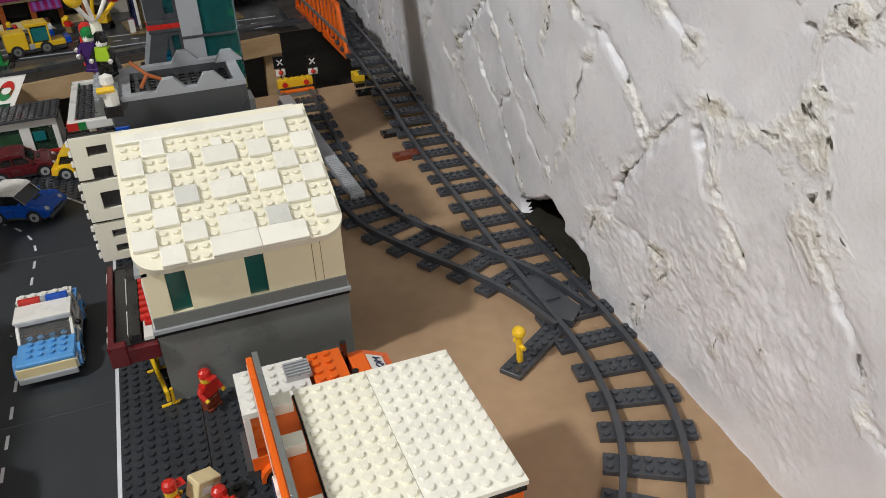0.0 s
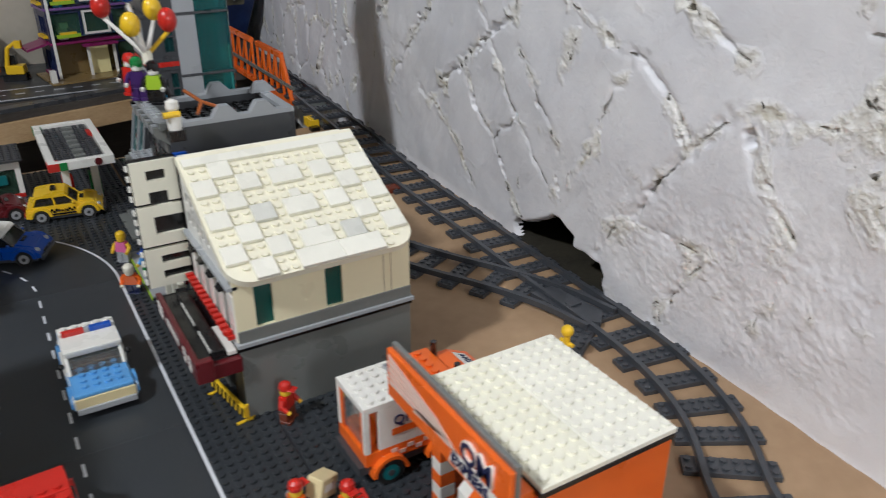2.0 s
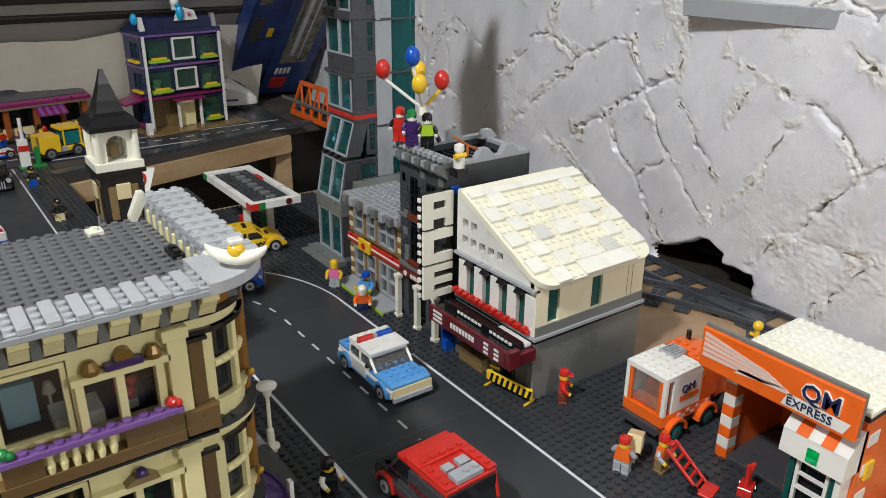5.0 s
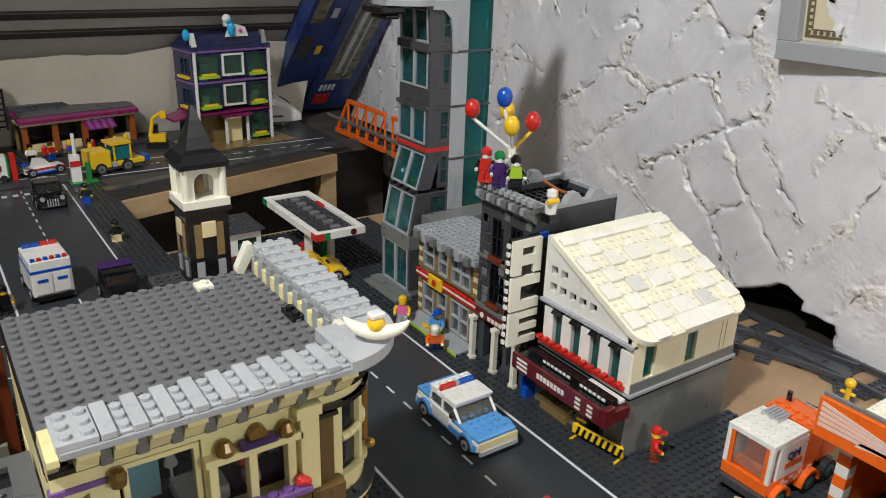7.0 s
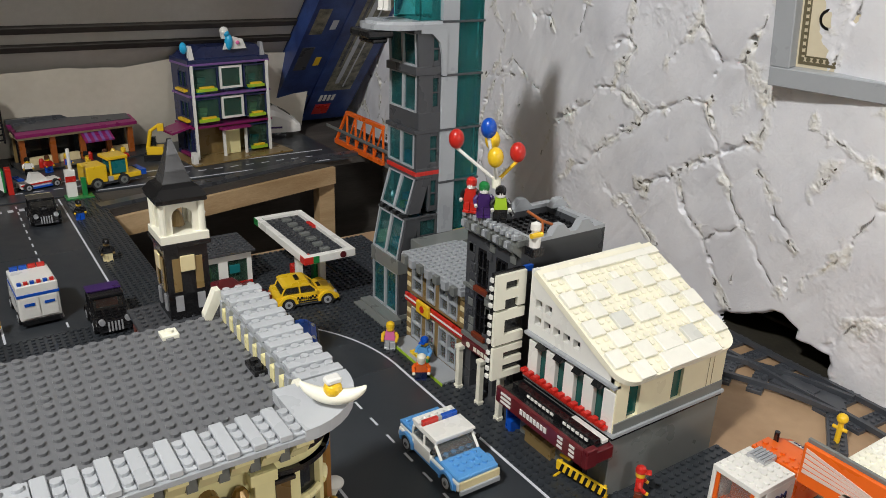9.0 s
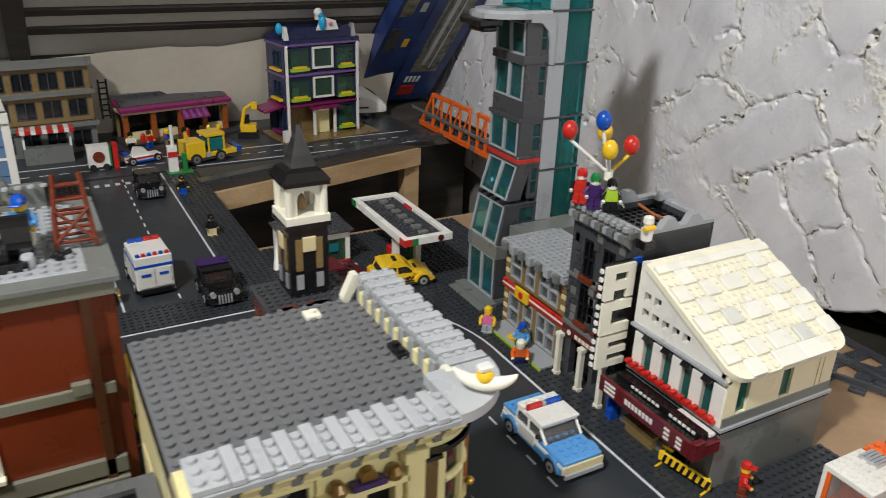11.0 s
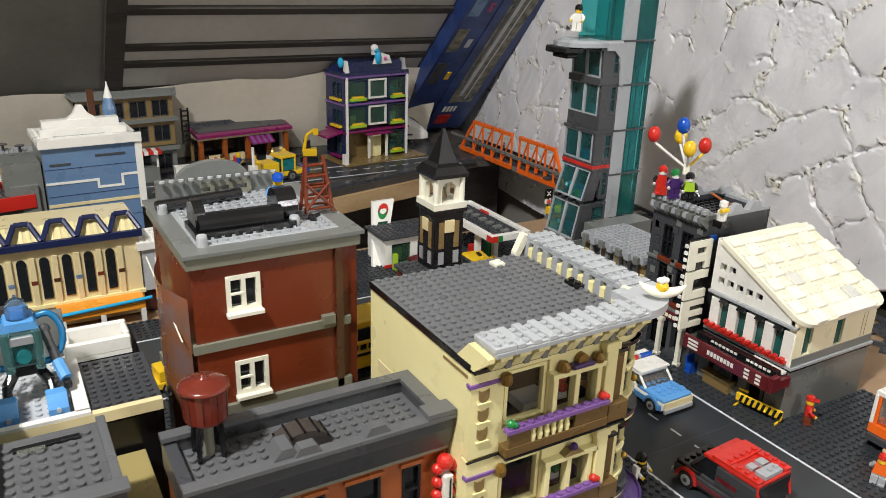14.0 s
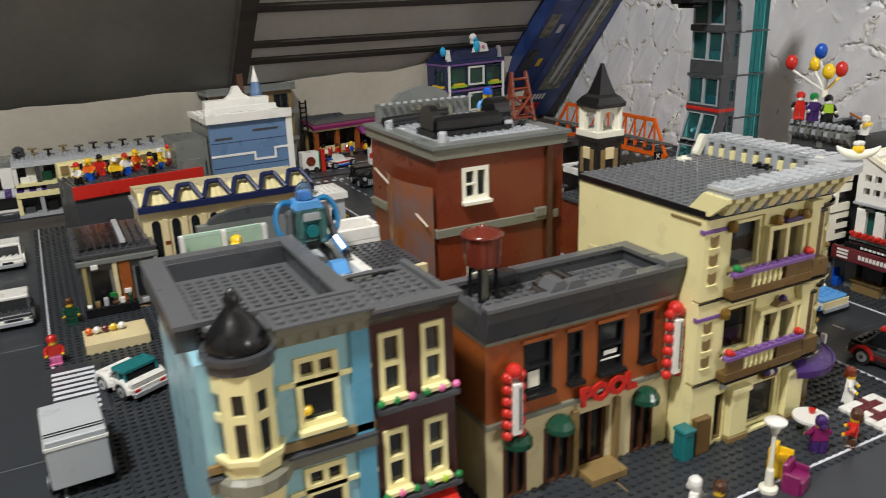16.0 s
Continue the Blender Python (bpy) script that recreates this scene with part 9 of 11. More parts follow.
def red_store():
    th = thing("red_store", "red and grey toy store with pale upper shelves", "toy building", (-0.815, 0.762, 0), 10)
    part("wall", one(0, 0, 0, 0.190, 0.10, 0.102), DGREY, th)
    part("red_fascia", one(-0.002, -0.004, 0.088, 0.192, 0.0, 0.1075), RED, th)
    part("roof", one(0, 0, 0.102, 0.190, 0.10, 0.1052).studs(0.002, 0.002, 23, 12, 0.1052), DGREY, th)
    part("gallery", one(0.0, 0.085, 0.1052, 0.188, 0.10, 0.128), PALE, th)
    for k in range(9):
        part("gallery_bay", one(0.004 + k * 0.020, 0.083, 0.110, 0.016 + k * 0.020, 0.085, 0.124), BLACK if k % 2 else DTAN, th)
    rnd = random.Random(6)
    for k in range(6):
        m = rnd.choice((RED, WHITE, YELLOW, ORANGEL, BLUE))
        part("roof_stand", Mb().lathe([(0.005, 0.1052), (0.005, 0.090), (0.0025, 0.102), (0.0001, 0.105)], 0.012 + k * 0.031, 0.03 + 0.02 * (k % 2), 12), m, th)
    back = thing("tan_terrace", "low tan and white toy terrace with dark openings and figures' tables", "toy building", (-0.90, 1.06, 0))
    for k, (y, z) in enumerate(((0.0, 0.0), (0.05, 0.045))):
        part("floor", one(0, y, z, 0.30, 0.12, z + 0.006), (LGREY, PALE)[k], back)
        # black sheet that stands for shade behind the piers
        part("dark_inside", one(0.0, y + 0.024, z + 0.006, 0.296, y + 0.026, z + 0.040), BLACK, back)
        for i in range(9):
            part("pier", one(i * 0.0365, y, z + 0.006, i * 0.0365 + 0.007, y + 0.008, z + 0.040), (PALE, WHITE, LGREY, DGREY)[(i * 2 + k) % 4], back)
        part("fascia", one(0, y - 0.002, z + 0.036, 0.30, y + 0.008, z + 0.045), (PALE, LGT)[k], back)
        for i in range(8):
            part("stock_item", one(0.010 + i * 0.0365, y + 0.010, z + 0.006, 0.026 + i * 0.0365, y + 0.022, z + 0.016 + 0.007 * (i % 3)), (DGREY, WHITE, DTAN, BLACK, DGREEN, BROWN, SAND)[(i * 3 + k) % 7], back)
    part("roof", one(0, 0.05, 0.090, 0.30, 0.12, 0.0935).studs(0.0, 0.052, 37, 8, 0.0935), LGREY, back)
    rb = random.Random(31)
    for i in range(11):
        x = 0.012 + i * 0.026
        part("roof_table", Mb().lathe([(0.003, 0.0935), (0.002, 0.104), (0.008, 0.105), (0.008, 0.107)], x, 0.07 + 0.02 * (i % 2), 10), rb.choice((BLACK, DGREY, WHITE, DTAN)), back)
    g = thing("grey_store", "dark grey toy store with rust panel and slatted black roof", "toy building", (-0.832, 0.525, 0))
    part("wall", wall_with_holes(Mb(), "x", 0, 0.006, 0, 0.14, 0, 0.07, [(0.01, 0.05, 0, 0.05), (0.07, 0.12, 0.01, 0.05)]), DGREY, g)
    part("front", one(0.006, 0, 0, 0.09, 0.006, 0.07), MGREY, g)
    part("body", one(0.02, 0.006, 0, 0.09, 0.14, 0.068), BLACK, g)
    part("roof", one(-0.002, -0.002, 0.07, 0.092, 0.142, 0.0735).studs(0.0, 0.0, 11, 17, 0.0735), DGREY, g)
    part("shelf_stock", one(0.0, -0.020, 0.0, 0.060, -0.008, 0.012), BLACK, g, "dark display shelf")
    for k, mat in enumerate((WHITE, DTAN, LGT, BROWN, WHITE, DGREEN)):
        part("shelf_item", one(0.003 + k * 0.0094, -0.018, 0.0121, 0.008 + k * 0.0094, -0.011, 0.0155 + 0.003 * (k % 3), 0.0006), mat, g)
    for k in range(9):
        part("roof_slat", one(0.006 + k * 0.0092, 0.012, 0.0753, 0.0122 + k * 0.0092, 0.118, 0.0790), BLACK if k < 5 else DGREY, g)
    part("roof_bar", one(0.052, 0.010, 0.0792, 0.0585, 0.120, 0.0825), LGT, g, "pale roof bar")
    # no opening here: the doorway's shade is a black sheet
    part("doorway", one(0.012, -0.0012, 0.002, 0.034, 0.0, 0.052), BLACK, g, "black sheet standing in for the shade of an open doorway")
    part("rust_panel", one(0.045, -0.0040, 0.006, 0.058, 0.0, 0.060), RUST, g, "rust-coloured wall panel")
    part("shop_window", one(0.063, -0.0012, 0.012, 0.084, 0.0, 0.050), DARKGLASS, g)
    for x in (0.004, 0.038, 0.086):
        part("tan_post", one(x, -0.0050, 0.0, x + 0.0050, 0.0, 0.066), (DTAN2, TAN, LGREY)[int(x * 30) % 3], g)
    part("eave_strip", one(-0.002, -0.0060, 0.0610, 0.092, -0.0002, 0.0668), MGREY, g)
    for x, z, mat in ((0.014, 0.056, WHITE), (0.047, 0.020, WHITE), (0.066, 0.004, LGT), (0.030, 0.018, GREEN), (0.076, 0.004, BRICKRED)):
        part("wall_item", one(x, -0.0075, z, x + 0.008, -0.0052, z + 0.006, 0.0006), mat, g)

    ws = thing("white_corner_shop", "white toy corner shop with purple striped awning", "toy building", (-0.955, 1.125, 0))
    part("wall", wall_with_holes(Mb(), "y", 0, 0.006, 0, 0.105, 0, 0.085, [(0.012, 0.034, 0.046, 0.078), (0.054, 0.076, 0.046, 0.078), (0.010, 0.090, 0.004, 0.030)]), WHITE, ws)
    part("body", one(0.0, 0.010, 0, 0.105, 0.07, 0.083), DGREY, ws)
    for x in (0.012, 0.054):
        window(ws, "y", 0.001, x, x + 0.022, 0.046, 0.078, BLACK, 0.0022, cross=2, rows=2)
    part("awning", Mb().prism([(-0.020, 0.030), (0.0, 0.040), (0.0, 0.043), (-0.020, 0.033)], "x", 0.0, 0.105), PURPLE, ws, "dark purple awning")
    for k in range(5):
        part("awning_stripe", Mb().prism([(-0.0205, 0.0305), (0.0, 0.0410), (0.0, 0.0436), (-0.0205, 0.0336)], "x", 0.008 + k * 0.020, 0.016 + k * 0.020), LGT, ws)
    part("roof", one(-0.003, -0.004, 0.085, 0.108, 0.07, 0.092), MGREY, ws)
    part("roof_tank", Mb().lathe([(0.010, 0.092), (0.010, 0.108), (0.004, 0.112)], 0.07, 0.03, 12), DGREY, ws)


red_store()


# ---- the workshop roof with the clear blue machine ----
def workshop():
    th = thing("workshop", "toy workshop with tan edge, studded roofs and white tub", "toy building", (-0.755, 0.105, 0))
    th.location, th.scale = (-0.7433, 0.0381, 0.0546), (0.87, 0.87, 0.87)
    part("wall", one(0.078, 0.037, -0.0625, 0.170, 0.190, 0.105), BLACK, th)
    part("wall", one(0.006, 0.076, -0.0625, 0.078, 0.190, 0.105), BLACK, th)
    part("front_edge", one(0.0, 0.030, 0.110, 0.175, 0.036, 0.1195), TAN, th, "tan front edge")
    r = part("grey_roof", one(0.124, 0.036, 0.113, 0.176, 0.120, 0.1175), DGREY, th, "dark grey studded roof")
    part("roof_studs", Mb().studs(0.125, 0.038, 6, 10, 0.1175), DGREY, r)
    part("white_edge", one(0.114, 0.034, 0.113, 0.124, 0.130, 0.1225), WHITE, th)
    fl = part("white_roof", one(0.004, 0.036, 0.1045, 0.114, 0.160, 0.1080), LGT, th, "pale grey studded roof")
    part("roof_studs", Mb().studs(0.006, 0.038, 13, 15, 0.1080), LGT, fl)
    part("white_rim", one(0.030, 0.030, 0.1195, 0.124, 0.036, 0.1225), WHITE, th)
    tub = part("white_tub", Mb().box(0.116, 0.122, 0.1175, 0.168, 0.150, 0.121).box(0.116, 0.122, 0.121, 0.168, 0.127, 0.134, 0.001).box(0.116, 0.145, 0.121, 0.168, 0.150, 0.138, 0.001).box(0.116, 0.127, 0.121, 0.121, 0.145, 0.136, 0.001).box(0.163, 0.127, 0.121, 0.168, 0.145, 0.136, 0.001), WHITE, th, "white open tub")
    part("rear_wall", one(0.0, 0.160, 0.106, 0.120, 0.168, 0.150), MGREY, th)
    arc = [(0.055 + 0.045 * math.cos(radians(a)), 0.150 + 0.012 * math.sin(radians(a))) for a in range(0, 181, 20)]
    part("rear_arch", Mb().prism(arc, "y", 0.160, 0.168), DGREY, th)
    part("glass_front", one(-0.02, 0.140, 0.120, 0.060, 0.143, 0.146), THINCLEAR, th)
    # added backing, lends the clear glass its pale green brightness
    part("glass_back", one(-0.018, 0.150, 0.116, 0.058, 0.153, 0.147), MINT, th, "pale green backing added to make the glass read bright")
    for x in (-0.02, 0.018, 0.056):
        part("glass_post", one(x, 0.138, 0.115, x + 0.004, 0.145, 0.149), WHITE, th)
    part("dark_east", one(0.170, 0.037, -0.0625, 0.176, 0.19, 0.110), BLACK, th)


workshop()


def machine():
    th = thing("clear_blue_machine", "clear teal and blue toy walking machine with looped blue hoses", "toy machine", (-0.6676, 0.125, 0.1487))
    th.scale = (0.87, 0.87, 0.95)
    part("cabin", one(-0.0125, -0.016, 0.030, 0.0125, 0.008, 0.058, 0.003), CLEARTEAL, th, "clear teal cabin")
    part("cabin_back", one(-0.010, -0.004, 0.032, 0.010, 0.006, 0.056), TEALP, th)
    for s in (-1, 1):
        part("cabin_column", Mb().tube((s * 0.0105, -0.0165, 0.029), (s * 0.0105, -0.0165, 0.058), 0.0036, n=10), CLEARTEAL, th)
    part("porthole", Mb().tube((0.0, -0.0195, 0.040), (0.0, -0.0150, 0.040), 0.0052, n=16), TEALP, th, "teal round porthole")
    part("chest_plate", one(-0.0085, -0.0185, 0.049, 0.0085, -0.0140, 0.0550), SILVER, th, "silver chest plate")
    part("collar", Mb().prism([(-0.013, 0.058), (0.013, 0.058), (0.010, 0.064), (-0.010, 0.064)], "y", -0.014, 0.009), MBLUE, th, "light blue collar")
    part("head", one(-0.0045, -0.006, 0.064, 0.0045, 0.003, 0.071, 0.001), MBLUE, th)
    dome = Mb()
    dome.smooth = True
    dome.lathe([(0.0082, 0.064), (0.0084, 0.070), (0.0066, 0.0755), (0.0030, 0.0785), (0.0012, 0.0790), (0.0010, 0.0808), (0.0001, 0.0810)], 0, -0.0015, 18)
    part("dome", dome, CLEARBLUE, th, "clear dome")
    part("hip", one(-0.009, -0.012, 0.022, 0.009, 0.004, 0.030, 0.001), BLACK, th)
    for s in (-1, 1):
        pts = [(s * 0.010, 0.004, 0.060), (s * 0.021, 0.002, 0.062), (s * 0.028, -0.002, 0.053), (s * 0.028, -0.006, 0.041), (s * 0.021, -0.010, 0.032), (s * 0.012, -0.008, 0.029)]
        hose = Mb()
        hose.smooth = True
        pp = smooth_path(pts, 0.003)
        for i, u in enumerate(pp):
            d = (pp[min(i + 1, len(pp) - 1)] - pp[max(i - 1, 0)]).normalized()
            side = d.cross(Vector((0, 1, 0))).normalized()
            up = side.cross(d)
            hose.v += [tuple(u + (side * math.cos(math.pi * q / 4) + up * math.sin(math.pi * q / 4)) * (0.0024 + 0.0003 * (i % 2))) for q in range(8)]
        hose.f += [(i * 8 + q, i * 8 + (q + 1) % 8, i * 8 + 8 + (q + 1) % 8, i * 8 + 8 + q) for i in range(len(pp) - 1) for q in range(8)]
        part("hose", hose, DEEPAZ, th, "clear deep blue looped hose")
        part("shoulder", Mb().ball((s * 0.0165, -0.006, 0.053), 0.0046, 8), DGREY, th)
        ex, ez = (0.022, 0.030) if s > 0 else (-0.021, 0.034)
        part("arm", Mb().tube((s * 0.0165, -0.007, 0.053), (ex, -0.014, ez), 0.0036, n=10), DGREY, th)
        part("forearm", Mb().tube((ex, -0.014, ez), (ex + s * 0.004, -0.026, ez - 0.009), 0.0046, n=8), MBLUE, th, "blue forearm")
        part("claw", one(ex + s * 0.004 - 0.003, -0.034, ez - 0.014, ex + s * 0.004 + 0.003, -0.027, ez - 0.008, 0.001), BLACK, th)
        part("thigh", Mb().tube((s * 0.007, -0.006, 0.026), (s * 0.015, -0.015, 0.017), 0.0042, n=10), BLACK, th)
        part("shin", Mb().tube((s * 0.015, -0.015, 0.017), (s * 0.016, -0.028, 0.008), 0.0036, n=10), BLACK, th)
        foot = part("foot", Mb().prism([(-0.042, 0.0005), (-0.018, 0.0005), (-0.018, 0.009), (-0.025, 0.0145), (-0.034, 0.0145), (-0.042, 0.006)], "x", s * 0.017 - 0.0072, s * 0.017 + 0.0072), MBLUE, th, "blue foot block")
        part("ankle_pin", Mb().tube((s * 0.017, -0.0435, 0.005), (s * 0.017, -0.0395, 0.005), 0.0018, n=8), LGT, foot)


DEEPAZ = plastic("deep_azure_plastic", (0.012, 0.16, 0.36), 0.2)
CLEARTEAL = clear("clear_pale_teal", (0.45, 0.80, 0.78))
CLEARBLUE = clear("clear_pale_blue", (0.45, 0.66, 0.90))
machine()


# ---- toy figures: each one plain mesh with coloured faces ----
FIG_CACHE = {}


def figure_mesh(legs, torso, arms, head, top, kindof):
    key = (legs.name, torso.name, arms.name, head.name, top.name if top else "", kindof)
    if key in FIG_CACHE:
        return FIG_CACHE[key]
    groups = []

    def g(mat):
        mb = Mb()
        groups.append((mb, mat))
        return mb

    lg = g(legs)
    if kindof == "dress":
        lg.add([(-0.009, -0.006, 0), (0.009, -0.006, 0), (0.009, 0.006, 0), (-0.009, 0.006, 0), (-0.0072, -0.004, 0.0145), (0.0072, -0.004, 0.0145), (0.0072, 0.004, 0.0145), (-0.0072, 0.004, 0.0145)],
               [(3, 2, 1, 0), (4, 5, 6, 7), (0, 1, 5, 4), (1, 2, 6, 5), (2, 3, 7, 6), (3, 0, 4, 7)])
    else:
        for s in (-1, 1):
            x0, x1 = sorted((s * 0.0003, s * 0.0077))
            lg.box(x0, -0.0058, 0, x1, 0.0038, 0.0032, 0.0004).box(x0, -0.0038, 0.0032, x1, 0.0038, 0.0118, 0.0004)
        lg.box(-0.0077, -0.0035, 0.0118, 0.0077, 0.0035, 0.0145, 0.0004)
    t = g(torso)
    t.add([(-0.0077, -0.0039, 0.0145), (0.0077, -0.0039, 0.0145), (0.0077, 0.0039, 0.0145), (-0.0077, 0.0039, 0.0145), (-0.0058, -0.0037, 0.0275), (0.0058, -0.0037, 0.0275), (0.0058, 0.0037, 0.0275), (-0.0058, 0.0037, 0.0275)],
          [(3, 2, 1, 0), (4, 5, 6, 7), (0, 1, 5, 4), (1, 2, 6, 5), (2, 3, 7, 6), (3, 0, 4, 7)])
    a, h = g(arms), g(head)
    for s in (-1, 1):
        a.tube((s * 0.0068, 0, 0.0252), (s * 0.0102, -0.0010, 0.0205), 0.0026, n=8).tube((s * 0.0102, -0.001, 0.0205), (s * 0.0096, -0.0062, 0.0165), 0.0023, n=8)
        h.tube((s * 0.0096, -0.0062, 0.0165), (s * 0.0094, -0.0090, 0.0150), 0.0020, n=8)
    h.lathe([(0.0030, 0.0275), (0.0048, 0.0285), (0.0051, 0.0300), (0.0051, 0.0345), (0.0046, 0.0362), (0.0024, 0.0368), (0.0024, 0.0380), (0.0001, 0.0381)], 0, 0, 14)
    if top:
        k = g(top)
        if kindof == "cap":
            k.lathe([(0.0055, 0.0335), (0.0057, 0.0360), (0.0048, 0.0390), (0.0022, 0.0408), (0.0001, 0.0411)], 0, 0, 14).box(-0.0042, -0.0105, 0.0338, 0.0042, -0.004, 0.0349, 0.0003)
        else:
            k.lathe([(0.0058, 0.0315), (0.0062, 0.0350), (0.0056, 0.0385), (0.0030, 0.0408), (0.0001, 0.0412)], 0, 0.0008, 12)
            if kindof in ("hair", "dress"):
                k.ball((0.0, 0.0042, 0.0310), 0.0038, 7)
    v, f, idx, mats = [], [], [], []
    for mb, mat in groups:
        o = len(v)
        v += mb.v
        f += [tuple(i + o for i in fc) for fc in mb.f]
        idx += [len(mats)] * len(mb.f)
        mats.append(mat)
    me = bpy.data.meshes.new("toy_figure")
    me.from_pydata(v, [], f)
    for m in mats:
        me.materials.append(m)
    me.polygons.foreach_set("material_index", idx)
    b = bmesh.new()
    b.from_mesh(me)
    bmesh.ops.recalc_face_normals(b, faces=b.faces[:])
    b.to_mesh(me)
    b.free()
    FIG_CACHE[key] = me
    return me


def figure(x, y, z, turn, label, legs, torso, arms=None, head=None, top=None, kindof="cap", tilt=0):
    ob = new("toy_figure", figure_mesh(legs, torso, arms or torso, head or SKIN, top, kindof))
    ob.location = (x, y, z)
    ob.rotation_euler, ob.scale = (radians(tilt), 0, radians(turn)), (0.82, 0.82, 0.82)
    return tagged(ob, label, "toy figure", "toy figures")


figure(0.0240, -0.0150, 0.0, 40, "red toy figure with a red cap beside the theatre wall", BRICKRED, RED, RED, SKIN, RED)
figure(-0.006, -0.112, 0.0, 110, "toy figure in an orange vest with red cap holding a parcel", LGREY, ORANGE, LGREY, SKIN, RED)
figure(0.0205, -0.128, 0.0, 10, "toy figure in an orange vest with red cap pushing a cart", DTAN, ORANGE, LGREY, SKIN, RED)
figure(-0.027, 0.312, 0.0, -40, "toy figure in pink with yellow hair on the pavement", LGREY, PINK, SKIN, SKIN, YELLOW, "hair")
figure(-0.012, 0.264, 0.0, -60, "toy figure in blue with a blue cap by the shop", GREEN, MBLUE, MBLUE, SKIN, BLUE)
figure(-0.031, 0.240, 0.0, -30, "toy figure in orange with white hair, leaning over", NAVY, ORANGE, ORANGE, CREAM, CREAM, "hair", 14)
figure(-0.2025, 0.157, 0.0, 130, "toy figure in blue beside the street lamp", DTAN, BLUE, BLUE, SKIN, DTAN, "hair")
figure(-0.2030, -0.008, 0.0, 20, "toy figure in a black waistcoat with dark hair", BLACK, BLACK, WHITE, SKIN, BLACK, "hair")
figure(-0.2420, -0.070, 0.0, 30, "toy figure in a white dress with brown hair", WHITE, WHITE, WHITE, SKIN, BRICKRED, "dress")
figure(-0.2440, 0.922, 0.0, 0, "dark blue toy police figure on the pavement", BLUE, BLACK, BLACK, SKIN, BLACK)
figure(-0.2425, 0.726, 0.0, 0, "black toy figure on the pavement", TAN, BLACK, BLACK, DTAN, BLACK)
figure(-0.3990, 0.560, 0.0, 0, "toy figure in black at the kerb", BLACK, BLACK, DTAN, SKIN, BLACK, "hair")
figure(-0.4680, 0.176, 0.2412, -20, "toy painter with blue cap on the brick house roof", CREAM, MBLUE, MBLUE, SKIN, BLUE)
figure(0.012, 0.395, 0.3585, -60, "white toy figure on the tower deck", WHITE, WHITE, WHITE, SKIN, BLACK, "hair")
figure(-0.7190, 0.1490, 0.1487, -20, "toy figure with a yellow helmet on the workshop roof", LGREY, LGREY, WHITE, SKIN, YELLOW)
figure(-0.0060, 0.1790, 0.1952, -30, "green-haired toy figure in purple on the parapet", PURPLE, PURPLE, PURPLE, WHITE, GREEN, "hair")
figure(-0.0080, 0.1965, 0.1952, -50, "red and black toy figure on the parapet", RED, RED, BLACK, WHITE, RED, "hair")
figure(0.0030, 0.1660, 0.1936, -30, "black and lime toy figure under the balloons", BLACK, LIME, BLACK, WHITE, BLACK, "hair")
figure(-0.452, 0.705, 0.0, 10, "toy figure in yellow by the kerb", ORANGE, YELLOW, YELLOW, SKIN, DTAN, "hair")
figure(-0.445, 0.650, 0.0, 10, "black toy figure by the kerb", BLACK, BLACK, BLACK, SKIN, YELLOW, "hair")
figure(-0.435, 0.600, 0.0, 10, "toy figure in azure by the kerb", BLUE, AZURE, AZURE, SKIN, DTAN, "hair")
figure(-0.455, 0.575, 0.0, 10, "toy figure in lilac by the kerb", DGREY, LILAC, LILAC, SKIN, BLACK, "hair")
for i in range(9):
    figure(-0.805 + 0.0175 * i, 0.785 + 0.003 * i + 0.02 * (i % 3), 0.1052, 20 * i - 60, "small toy figure on the red store roof", (BLACK, BLUE, RED)[i % 3], (WHITE, ORANGE, RED, YELLOW)[i % 4], None, SKIN, (RED, WHITE, BLACK, YELLOW)[(i * 3) % 4])
for i in range(6):
    figure(-0.28 + 0.034 * i, 1.222, 0.0004, 30 * i, "small toy figure before the cafe", (BLACK, BLUE, DTAN)[i % 3], (WHITE, RED, BLUE, YELLOW)[i % 4], None, SKIN, (BLACK, BROWN, YELLOW)[i % 3], "hair")
figure(-0.870, 0.394, 0.0, 0, "pink toy figure on the kerb", PINK, RED, RED, SKIN, RED, "hair")
figure(-0.848, 0.50, 0.0, 0, "toy figure in green at the store", DGREEN, DGREEN, DGREEN, SKIN, BROWN, "hair")


def balloons():
    th = thing("balloon_bunch", "bunch of red, yellow and blue toy balloons on white stems", "toy balloons", (0.002, 0.172, 0.2300))
    o = Vector((0.002, 0.172, 0.2300))
    for x, y, z, mat in ((-0.0204, 0.2052, 0.2641, RED), (-0.0051, 0.1781, 0.2779, BLUE), (0.0165, 0.2000, 0.2600, YELLOW), (-0.0080, 0.1625, 0.2555, YELLOW), (0.0195, 0.1660, 0.2560, RED)):
        c = Vector((x, y, z)) - o
        b = Mb()
        b.smooth = True
        b.ball(tuple(c), 0.0072, 12, None, 1.28)
        bl = part("balloon", b, mat, th, "glossy toy balloon")
        part("stem", Mb().tube((0, 0, 0), tuple(c - Vector((0, 0, 0.008))), 0.0016, n=8), YELLOW if mat == RED and x > 0 else WHITE, bl)
    part("holder", Mb().tube((0, 0, -0.006), (0, 0, 0.004), 0.004, n=10), CREAM, th)
    part("holder_arm", Mb().tube((0, 0, -0.004), (0.010, -0.014, -0.030), 0.0022, n=8), BLACK, th)


balloons()


